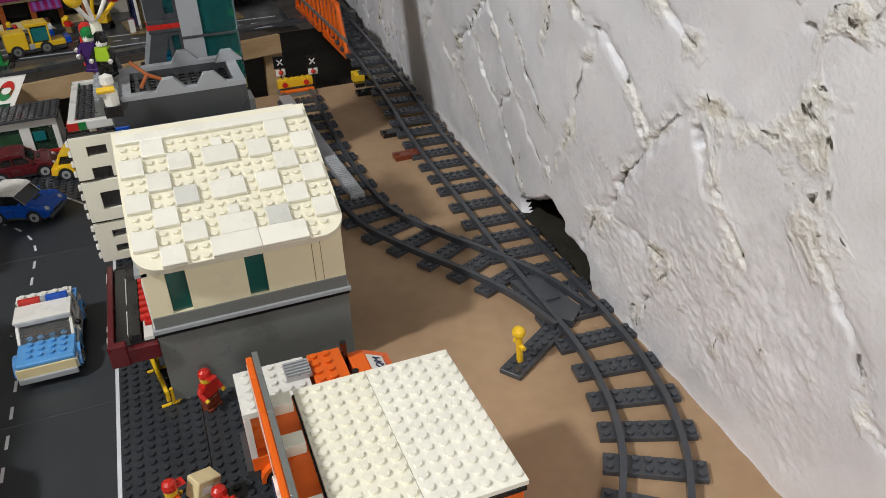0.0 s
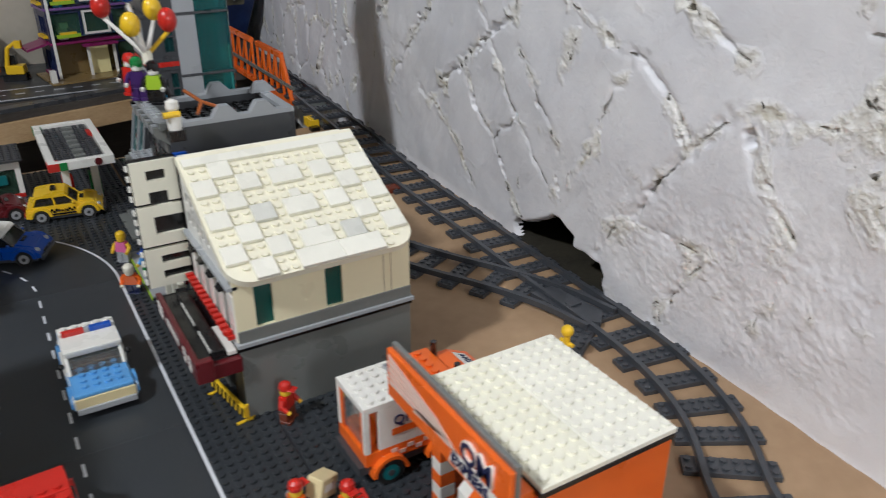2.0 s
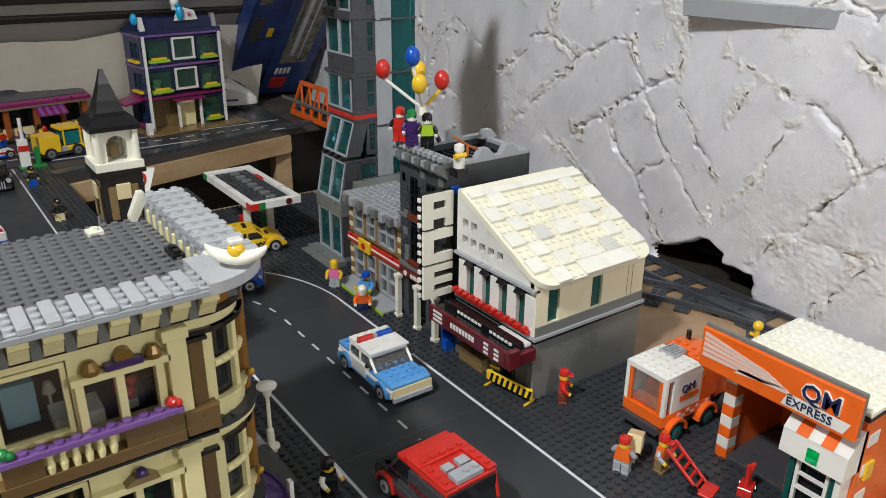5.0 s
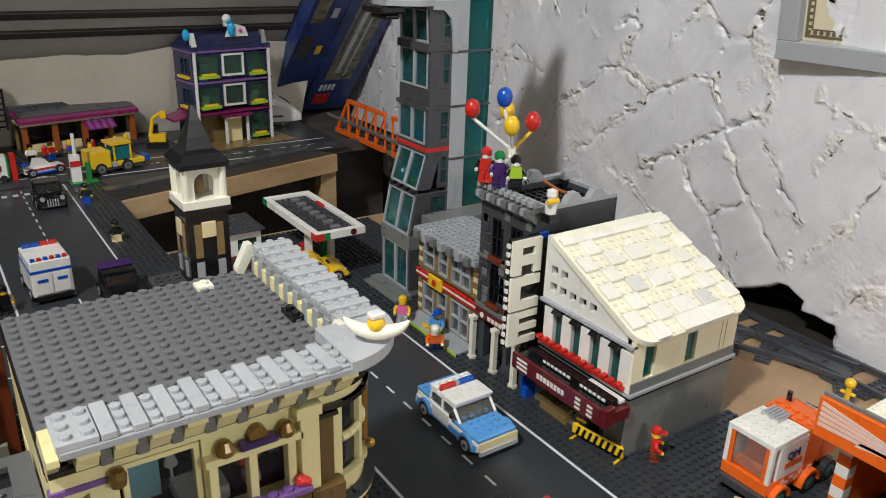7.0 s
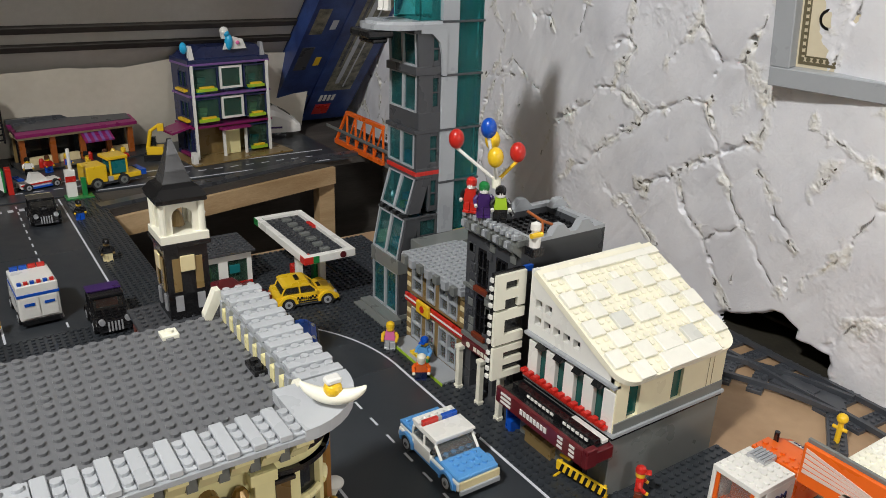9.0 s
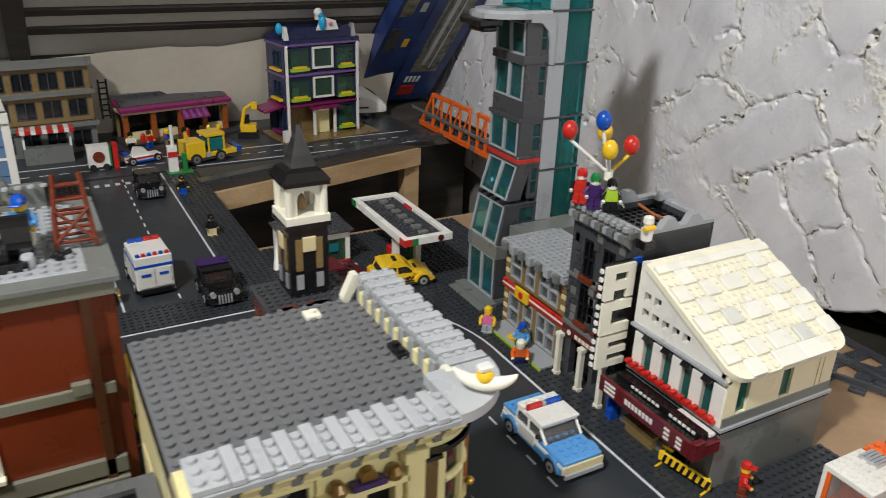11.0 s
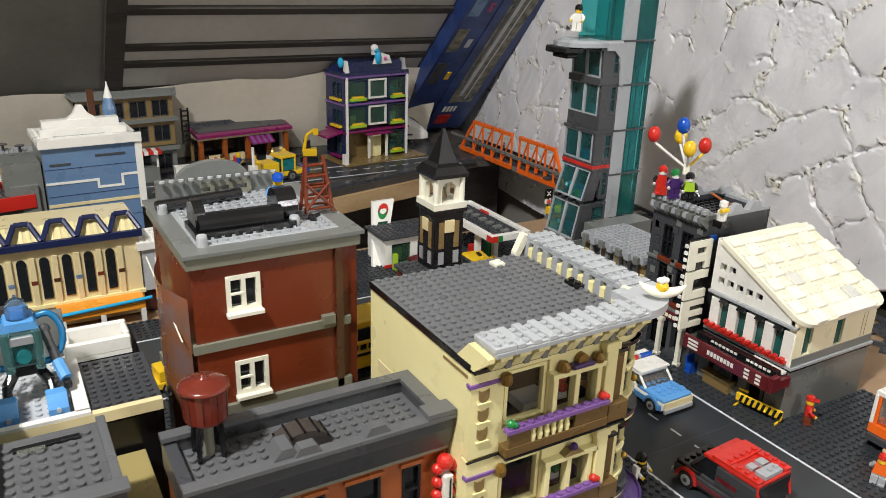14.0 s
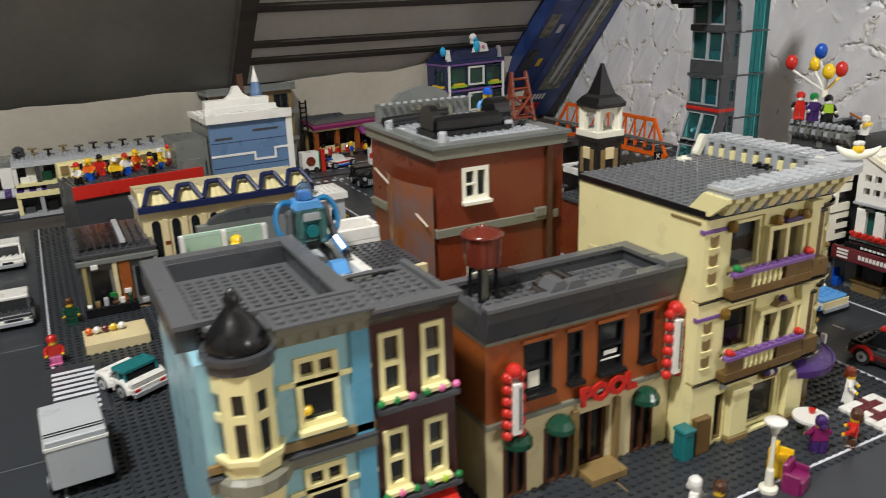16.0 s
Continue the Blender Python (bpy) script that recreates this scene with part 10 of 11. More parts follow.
def roof_bird():
    th = thing("roof_bust", "white and yellow toy bird on the parapet corner", "ornament", (0.0030, 0.1150, 0.1865))
    part("body", Mb().lathe([(0.005, 0), (0.0055, 0.010), (0.003, 0.013), (0.0048, 0.016), (0.0045, 0.021), (0.0001, 0.023)], 0, 0, 12), WHITE, th)
    part("band", Mb().tube((-0.008, -0.004, 0.012), (0.004, -0.004, 0.012), 0.0024, n=8), YELLOW, th)
    part("perch", one(-0.006, -0.006, -0.008, 0.006, 0.006, 0.0), BLACK, th)


roof_bird()


def rust_harpoon():
    th = thing("rust_claw", "rust-orange toy claw lying on the parapet", "toy tool", (0.020, 0.148, 0.190))
    part("arm", Mb().tube((0, 0, 0.016), (0.010, -0.010, 0.008), 0.0014).tube((0.010, -0.010, 0.008), (0.024, -0.014, 0.002), 0.0014).tube((0.010, -0.010, 0.008), (0.004, -0.018, 0.001), 0.0014), RUST, th)


rust_harpoon()


def street_lamp(x, y, label):
    th = thing("street_lamp", label, "street lamp", (x, y, 0), 0, "street lamps")
    part("foot", Mb().lathe([(0.0068, 0), (0.0068, 0.003), (0.004, 0.0045)], 0, 0, 14), CREAM, th)
    part("pole", Mb().lathe([(0.0034, 0.0045), (0.0030, 0.018), (0.0017, 0.020), (0.0016, 0.048), (0.003, 0.050)], 0, 0, 10), CREAM, th)
    part("lantern", Mb().lathe([(0.003, 0.050), (0.0042, 0.056), (0.0040, 0.0575)], 0, 0, 12), CREAM, th)
    part("hat", Mb().lathe([(0.0078, 0.0575), (0.0080, 0.0592), (0.003, 0.0612), (0.0001, 0.0616)], 0, 0, 16), WHITE, th)


street_lamp(-0.2145, 0.068, "cream toy street lamp with a flat round hat")
street_lamp(-0.2080, -0.129, "cream toy street lamp with a flat round hat")
street_lamp(-0.4080, -0.125, "cream toy street lamp with a flat round hat")
street_lamp(-0.7250, -0.135, "cream toy street lamp with a flat round hat")


# ---- toy cars: x forward, base at the road ----
def car(x, y, turn, label, L=0.080, W=0.044, hb=0.018, hr=0.038, body=RED, roof=WHITE, glass=SMOKE, cab=(0.24, 0.72), r=0.0075, fender=None, category="toy car", rake=0.1, lights=True, bonnet=None, ground=0.0045):
    th = thing("toy_car", label, category, (x, y, 0.0), turn, "toy cars")
    h = L / 2
    w = W / 2
    fender = fender or body
    bonnet = bonnet or body
    x0, x1 = -h + L * cab[0], -h + L * cab[1]
    part("chassis", one(-h + 0.002, -w + 0.003, ground, h - 0.002, w - 0.003, ground + 0.004), DGREY, th)
    part("body", Mb().box(-h, -w, ground + 0.004, h, w, hb - 0.004, 0.0008).box(-h + 0.001, -w + 0.0008, hb - 0.004, x1, w - 0.0008, hb, 0.0006), body, th)
    bn = part("bonnet", one(x1, -w + 0.0008, hb - 0.004, h - 0.001, w - 0.0008, hb, 0.0010), bonnet, th)
    nx, ny = int((h - x1 - 0.002) / U), int((W - 0.003) / U)
    if nx and ny:
        part("bonnet_studs", Mb().studs(x1 + 0.001, -ny * U / 2, nx, ny, hb), bonnet, bn)
    part("boot", one(-h + 0.001, -w + 0.001, hb, x0 - 0.001, w - 0.001, hb + 0.0012), body, th) if x0 > -h + 0.004 else None
    dx = L * rake
    g = Mb()
    q = [(x0 - dx * 0.3, hb), (x1 + dx, hb), (x1, hr - 0.004), (x0, hr - 0.004)]
    g.prism(q, "y", -w + 0.0028, w - 0.0028)
    part("glasshouse", g, glass, th, "smoky clear windows")
    for s in (-1, 1):
        for a, b in (((x0 - dx * 0.3, hb), (x0, hr - 0.004)), ((x1 + dx, hb), (x1, hr - 0.004)), (((x0 + x1) / 2, hb), ((x0 + x1) / 2, hr - 0.004))):
            part("roof_pillar", Mb().tube((a[0], s * (w - 0.0024), a[1]), (b[0], s * (w - 0.0024), b[1]), 0.0014, n=6), roof if a[0] < x1 else body, th)
    part("seat_block", one(x0 + 0.004, -w + 0.006, hb, x0 + 0.012, w - 0.006, hb + 0.010), DGREY, th)
    rf = part("roof", one(x0 - 0.001, -w + 0.0015, hr - 0.004, x1 + 0.001, w - 0.0015, hr, 0.0008), roof, th)
    for sx in (-h + 0.016, h - 0.016):
        for s in (-1, 1):
            wheel(th, sx, s * (w - 0.002), r, 0.007, s)
            ya, yb = sorted((s * (w - 0.0045), s * (w + 0.0022)))
            bow = [(sx + (r + 0.0034) * math.cos(radians(a)), r + (r + 0.0034) * math.sin(radians(a))) for a in range(0, 181, 20)]
            bow += [(sx + (r + 0.0008) * math.cos(radians(a)), r + (r + 0.0008) * math.sin(radians(a))) for a in range(180, -1, -20)]
            arch = Mb().strip(bow, ya, yb)
            part("wheel_arch", arch, fender, th)
    if lights:
        for s in (-1, 1):
            part("headlight", Mb().box(h, s * (w - 0.007) - 0.003, hb - 0.010, h + 0.0012, s * (w - 0.007) + 0.003, hb - 0.005, 0.0003), CREAM, th)
            part("tail_light", Mb().box(-h - 0.0012, s * (w - 0.006) - 0.003, hb - 0.009, -h, s * (w - 0.006) + 0.003, hb - 0.005, 0.0003), RED, th)
        part("grille", one(h, -w + 0.013, hb - 0.011, h + 0.0010, w - 0.013, hb - 0.0045), CHROME, th)
        part("bumper", one(h, -w + 0.001, ground + 0.001, h + 0.003, w - 0.001, ground + 0.006, 0.0006), LGREY, th)
        part("bumper", one(-h - 0.003, -w + 0.001, ground + 0.001, -h, w - 0.001, ground + 0.006, 0.0006), LGREY, th)
    return th


# police car
pc = car(-0.0850, 0.1090, -90, "light blue and white toy police car on the road", 0.096, 0.043, 0.0205, 0.0345, WHITE, WHITE, GLASS, (0.24, 0.60), 0.0078, MBLUE, rake=0.10, bonnet=MBLUE)
part("boot_plate", one(-0.0475, -0.0205, 0.0206, -0.0270, 0.0205, 0.0238).studs(-0.0460, -0.020, 2, 5, 0.0238), MBLUE, pc, "light blue boot")
part("side_sill", one(-0.046, -0.0222, 0.0075, 0.046, -0.0214, 0.0140), MBLUE, pc)
part("side_sill", one(-0.046, 0.0214, 0.0075, 0.046, 0.0222, 0.0140), MBLUE, pc)
part("door_panel", one(-0.020, -0.0225, 0.010, 0.006, -0.0205, 0.0215), WHITE, pc, "white door panel")
part("door_panel", one(-0.020, 0.0205, 0.010, 0.006, 0.0225, 0.0215), WHITE, pc, "white door panel")
part("roof_plate", one(-0.0265, -0.0205, 0.0346, -0.0165, 0.0205, 0.0375).studs(-0.0260, -0.020, 1, 5, 0.0375), WHITE, pc)
part("roof_plate", one(-0.0115, -0.0205, 0.0346, 0.0125, 0.0205, 0.0368), WHITE, pc)
part("light_bar", one(-0.0160, -0.018, 0.0347, -0.0120, -0.002, 0.0405, 0.0005), RED, pc, "red light bar")
part("light_bar", one(-0.0160, 0.002, 0.0347, -0.0120, 0.018, 0.0405, 0.0005), BLUE, pc, "blue light bar")
part("red_seat", one(-0.022, -0.014, 0.0205, -0.012, 0.014, 0.031), DRED, pc)
part("light_bar_core", one(-0.0158, -0.0019, 0.0347, -0.0122, 0.0019, 0.0400), LGREY, pc)
part("dashboard", one(0.0045, -0.0165, 0.0207, 0.0125, 0.0165, 0.0240), BROWN, pc)
part("front_panel", one(0.0482, -0.0205, 0.0080, 0.0496, 0.0205, 0.0180, 0.0004), TAN, pc, "tan front panel")
part("mirror", Mb().ball((0.012, 0.0235, 0.026), 0.0024, 7), BLACK, pc)
part("mirror", Mb().ball((0.012, -0.0235, 0.026), 0.0024, 7), BLACK, pc)

VANGREY = plastic("van_dark_grey", (0.042, 0.044, 0.048))
# red van seen from behind
rv = car(-0.1430, -0.0560, 93, "red and dark grey toy van on the road", 0.084, 0.048, 0.022, 0.044, VANGREY, RED, DARKGLASS, (0.02, 0.66), 0.0084, RED, rake=0.16, bonnet=BLACK)
part("roof_step", one(-0.012, -0.0225, 0.0440, 0.006, 0.0225, 0.0466).studs(-0.012, -0.020, 1, 5, 0.0466), RED, rv)
part("roof_rail", one(-0.041, 0.0145, 0.0440, -0.0125, 0.0225, 0.0466).studs(-0.039, 0.0145, 3, 1, 0.0466), RED, rv)
part("roof_rail", one(-0.041, -0.0225, 0.0440, -0.0125, -0.0145, 0.0466).studs(-0.039, -0.0225, 3, 1, 0.0466), RED, rv)
part("rear_door", one(-0.0426, -0.021, 0.014, -0.0412, 0.021, 0.041), BLACK, rv, "black rear doors")
part("roof_box", one(-0.040, -0.0115, 0.0442, -0.029, 0.0115, 0.0482).box(-0.027, -0.011, 0.0442, -0.019, -0.002, 0.0475).box(-0.026, 0.002, 0.0442, -0.019, 0.010, 0.0468).studs(-0.039, -0.0115, 1, 2, 0.0482), LGREY, rv, "grey roof tiles")
part("side_panel", one(-0.041, -0.0246, 0.0215, -0.002, -0.0210, 0.0398), VANGREY, rv, "dark grey side panel")
part("side_panel", one(-0.041, 0.0210, 0.0215, -0.002, 0.0246, 0.0398), VANGREY, rv, "dark grey side panel")
part("side_streak", one(-0.014, 0.0240, 0.0105, 0.020, 0.0248, 0.0145).box(-0.024, 0.0246, 0.027, -0.004, 0.0250, 0.031), DRED, rv)
part("driver_seat", one(0.006, -0.012, 0.022, 0.014, 0.012, 0.036), YELLOW, rv, "yellow seat")


def sleek_car(x, y, turn, label, L, W, belt, top, body, roof, tail=0.10, nose=0.66, r=0.0080, glass=DARKGLASS, sill=DGREY):
    """A low hatchback: sloping bonnet, raked windscreen and a slightly domed roof plate."""
    th = thing("toy_car", label, "toy car", (x, y, 0.0), turn, "toy cars")
    h, w = L / 2, W / 2
    xr, xw = -h + L * tail, -h + L * nose
    part("sill", one(-h + 0.004, -w + 0.001, 0.0042, h - 0.004, w - 0.001, 0.0086), sill, th, "dark sill")
    part("body", Mb().prism([(-h, 0.0078), (h, 0.0078), (h, belt - 0.0085), (h - 0.003, belt - 0.0060), (-h + 0.001, belt - 0.0030)], "y", -w, w), body, th)
    part("body_upper", Mb().prism([(-h + 0.001, belt - 0.0031), (h - 0.003, belt - 0.0061), (h - 0.006, belt - 0.0035), (xw, belt), (-h + 0.003, belt)], "y", -w + 0.0012, w - 0.0012), body, th)
    bn = part("bonnet", Mb().prism([(xw + 0.001, belt), (h - 0.0075, belt - 0.0034), (h - 0.0085, belt - 0.0018), (xw + 0.001, belt + 0.0012)], "y", -w + 0.006, w - 0.006), body, th)
    part("bonnet_vent", one(xw + 0.002, -0.006, belt + 0.0004, xw + 0.006, 0.006, belt + 0.0016), BLACK, bn)
    xa, xb = xr + 0.005, xw - 0.010
    part("glasshouse", Mb().prism([(xr, belt), (xw, belt), (xb, top - 0.0036), (xa, top - 0.0036)], "y", -w + 0.0034, w - 0.0034), glass, th, "dark windows")
    for s in (-1, 1):
        for p, q in (((xr, belt), (xa, top - 0.0036)), ((xw, belt), (xb, top - 0.0036)), ((xw * 0.5 + xr * 0.5, belt), (xw * 0.5 + xr * 0.5 - 0.001, top - 0.0036))):
            part("roof_pillar", Mb().tube((p[0], s * (w - 0.0032), p[1]), (q[0], s * (w - 0.0034), q[1]), 0.0011, n=6), BLACK if roof is not body else body, th)
        part("door_seam", Mb().box((xr + xw) / 2 + 0.009, s * w - 0.0001, 0.0086, (xr + xw) / 2 + 0.0094, s * w + 0.0001, belt - 0.0034), BLACK, th)
        part("door_handle", Mb().box((xr + xw) / 2, s * (w + 0.0001) - 0.0005, belt - 0.0066, (xr + xw) / 2 + 0.005, s * (w + 0.0001) + 0.0005, belt - 0.0054), sill, th)
        part("headlight", Mb().ball((h - 0.0042, s * (w - 0.0062), belt - 0.0062), 0.0030, 8), SILVER, th)
        part("tail_light", Mb().box(-h - 0.0010, s * (w - 0.005) - 0.003, belt - 0.010, -h, s * (w - 0.005) + 0.003, belt - 0.006, 0.0003), RED, th)
        part("mirror", Mb().ball((xw - 0.004, s * (w + 0.0006), belt + 0.0022), 0.0018, 7), body, th)
    part("roof", Mb().prism([(xa - 0.003, top - 0.0036), (xb + 0.0015, top - 0.0036), (xb - 0.002, top - 0.0010), ((xa + xb) / 2 + 0.002, top), (xa + 0.003, top - 0.0004), (xa - 0.002, top - 0.0016)], "y", -w + 0.0024, w - 0.0024), roof, th)
    part("grille", one(h - 0.0004, -w + 0.011, 0.0100, h + 0.0010, w - 0.011, belt - 0.0085), CHROME, th)
    part("bumper", one(h - 0.001, -w + 0.001, 0.0050, h + 0.0026, w - 0.001, 0.0094, 0.0010), sill, th)
    part("bumper", one(-h - 0.0024, -w + 0.001, 0.0050, -h + 0.001, w - 0.001, 0.0094, 0.0010), sill, th)
    for sx in (-h + 0.0155, h - 0.0155):
        for s in (-1, 1):
            wheel(th, sx, s * (w - 0.002), r, 0.007, s)
            ya, yb = sorted((s * (w - 0.0045), s * (w + 0.0024)))
            bow = [(sx + (r + 0.0040) * math.cos(radians(a)), r + (r + 0.0034) * math.sin(radians(a))) for a in range(0, 181, 20)]
            bow += [(sx + (r + 0.0008) * math.cos(radians(a)), r + (r + 0.0008) * math.sin(radians(a))) for a in range(180, -1, -20)]
            part("wheel_arch", Mb().strip(bow, ya, yb), body, th)
    return th


# small blue car, then a dark red car and a taxi at the filling station
sleek_car(-0.1245, 0.3790, -22, "bright blue toy hatchback with a white roof", 0.070, 0.042, 0.0205, 0.0345, BLUE, WHITE, tail=0.05, nose=0.66)
sleek_car(-0.1370, 0.5000, 5, "dark red toy car at the filling station", 0.078, 0.044, 0.0195, 0.0320, DRED, DRED, tail=0.12, nose=0.70, glass=SMOKE)
tx = sleek_car(-0.0600, 0.4740, -9, "yellow toy taxi at the filling station", 0.080, 0.042, 0.0195, 0.0325, YELLOW, YELLOW, tail=0.10, nose=0.68, glass=SMOKE)
part("roof_sign", one(-0.012, -0.006, 0.0325, -0.007, 0.006, 0.0355, 0.0006), BLACK, tx, "black roof sign")
part("side_stripe", one(-0.016, -0.0222, 0.0090, 0.012, -0.0211, 0.0108), BLACK, tx)
ck = Mb()
for k in (0, 1, 4, 5):
    ck.box(-0.016 + k * 0.0046, -0.0222, 0.0118, -0.0137 + k * 0.0046, -0.0211, 0.0141).box(-0.0137 + k * 0.0046, -0.0222, 0.0141, -0.0114 + k * 0.0046, -0.0211, 0.0164)
part("checks", ck, BLACK, tx, "black side checks")
letters("side_letters", "TAXI", 0.0052, BLACK, tx, Matrix.Translation((-0.0068, -0.0217, 0.0122)) @ FACE_S)


def ambulance():
    th = thing("toy_ambulance", "white toy ambulance with blue and red roof lights", "toy ambulance", (-0.3490, 0.604, 0.0), 93, "toy cars")
    part("chassis", one(-0.040, -0.020, 0.004, 0.040, 0.020, 0.009), BLACK, th)
    part("body", one(-0.040, -0.022, 0.009, 0.020, 0.022, 0.052, 0.001), WHITE, th)
    part("cab", Mb().prism([(0.020, 0.009), (0.041, 0.009), (0.041, 0.024), (0.030, 0.040), (0.020, 0.044)], "y", -0.021, 0.021), WHITE, th)
    part("windscreen", Mb().prism([(0.0415, 0.0245), (0.0305, 0.0405), (0.0295, 0.0400), (0.0405, 0.0240)], "y", -0.018, 0.018), DARKGLASS, th)
    part("blue_band", one(-0.0406, -0.0226, 0.038, 0.020, 0.0226, 0.0415), BLUE, th)
    part("rear_door", one(-0.0412, -0.019, 0.012, -0.0402, -0.0006, 0.037).box(-0.0412, 0.0006, 0.012, -0.0402, 0.019, 0.037), WHITE, th)
    part("door_print", one(-0.0418, -0.016, 0.027, -0.0413, -0.005, 0.0305).box(-0.0418, 0.005, 0.027, -0.0413, 0.016, 0.0305), BLUE, th, "blue door print")
    part("rear_bumper", one(-0.043, -0.021, 0.004, -0.040, 0.021, 0.010), BLACK, th)
    for k in range(6):
        part("roof_light", one(-0.038, -0.019 + k * 0.0068, 0.052, -0.034, -0.0145 + k * 0.0068, 0.0555), (RED, BLUE)[k % 2], th)
    for k in range(4):
        part("front_light", one(0.012, -0.019 + k * 0.0098, 0.052, 0.017, -0.0105 + k * 0.0098, 0.0565), (BLUE, RED)[k < 2], th)
    for sx in (-0.024, 0.026):
        for s in (-1, 1):
            wheel(th, sx, s * 0.0195, 0.0075, 0.007, s)


ambulance()


def black_hot_rod(x, y, turn, label, open_top):
    th = car(x, y, turn, label, 0.070, 0.040, 0.019, 0.036, BLACK, BLACK, SMOKE, (0.12, 0.50), 0.0082, BLACK, lights=False, rake=0.06)
    for k in range(5):
        part("grille_bar", one(0.035, -0.008 + k * 0.0036, 0.006, 0.0368, -0.0062 + k * 0.0036, 0.018), SILVER, th)
    for s in (-1, 1):
        part("headlamp", Mb().tube((0.033, s * 0.014, 0.019), (0.038, s * 0.014, 0.019), 0.0034, n=12), SILVER, th)
    if open_top:
        part("purple_trim", one(-0.034, -0.019, 0.0362, -0.014, 0.019, 0.0376), PURPLE, th)
        part("passenger", one(-0.016, -0.012, 0.019, -0.006, 0.012, 0.032), BRICKRED, th)
    else:
        part("tan_wing", one(-0.038, -0.018, 0.030, -0.030, 0.018, 0.0335), TAN, th)
        part("bare_engine", Mb().ball((0.008, 0, 0.020), 0.006, 8), CHROME, th)


black_hot_rod(-0.2800, 0.5320, -90, "black vintage toy car with silver grille", True)
black_hot_rod(-0.2930, 0.945, -90, "low black toy car with a tan wing", False)


def yellow_truck():
    th = thing("toy_tow_truck", "yellow toy truck with blue wing at the far street", "toy truck", (-0.160, 1.098, 0.0), 12, "toy cars")
    part("chassis", one(-0.050, -0.018, 0.006, 0.050, 0.018, 0.011), DGREY, th)
    part("box", one(-0.050, -0.020, 0.011, -0.014, 0.020, 0.042, 0.001), YELLOW, th)
    part("cab_floor", one(-0.012, -0.020, 0.011, 0.048, 0.020, 0.020, 0.001), YELLOW, th)
    part("cab_post", one(-0.008, -0.019, 0.020, -0.005, -0.016, 0.048), YELLOW, th)
    part("cab_post", one(0.022, -0.019, 0.020, 0.025, -0.016, 0.048), YELLOW, th)
    part("cab_window", one(-0.005, -0.017, 0.022, 0.022, 0.017, 0.046), TEALP, th)
    part("cab_roof", one(-0.012, -0.020, 0.048, 0.026, 0.020, 0.054, 0.001), YELLOW, th)
    part("driver", one(0.0, -0.010, 0.020, 0.010, 0.010, 0.040), ORANGE, th)
    part("nose", one(0.048, -0.019, 0.012, 0.058, 0.019, 0.022), BLUE, th)
    part("step_grille", one(-0.013, -0.0205, 0.011, -0.004, -0.019, 0.020), LGREY, th)
    for sx in (-0.034, 0.014):
        for s in (-1, 1):
            wheel(th, sx, s * 0.018, 0.0105, 0.009, s, MGREY)


yellow_truck()


def fuel_post():
    th = thing("fuel_post", "white, red and green toy fuel post on a green plate", "fuel pump", (-0.2330, 1.042, 0.0))
    part("plate", one(-0.014, -0.016, 0, 0.030, 0.012, 0.0034), GREEN, th)
    part("post", one(-0.010, -0.006, 0.0034, 0.006, 0.006, 0.050), WHITE, th)
    part("red_panel", one(-0.0105, -0.0068, 0.030, 0.006, -0.0061, 0.040), RED, th)
    part("second_post", one(0.014, -0.004, 0.0034, 0.022, 0.004, 0.034), GREEN, th)
    part("mast", Mb().tube((0.0, 0.0, 0.05), (0.0, 0.0, 0.086), 0.003, n=8), WHITE, th)


fuel_post()


def digger():
    th = thing("toy_digger", "yellow toy digger with a raised jointed arm", "toy digger", (-0.050, 1.225, 0.0004), 160, "toy cars")
    part("tracks", one(-0.020, -0.014, 0, 0.020, -0.006, 0.012).box(-0.020, 0.006, 0, 0.020, 0.014, 0.012), BLACK, th)
    part("body", one(-0.018, -0.012, 0.012, 0.014, 0.012, 0.028, 0.001), YELLOW, th)
    part("cab", one(-0.004, -0.010, 0.028, 0.012, 0.002, 0.046), DARKGLASS, th)
    part("arm", Mb().tube((0.012, 0.006, 0.022), (0.004, 0.006, 0.060), 0.004).tube((0.004, 0.006, 0.060), (-0.014, 0.006, 0.072), 0.0034), YELLOW, th)
    part("bucket", one(-0.022, 0.0, 0.060, -0.010, 0.012, 0.074), YELLOW, th)


digger()


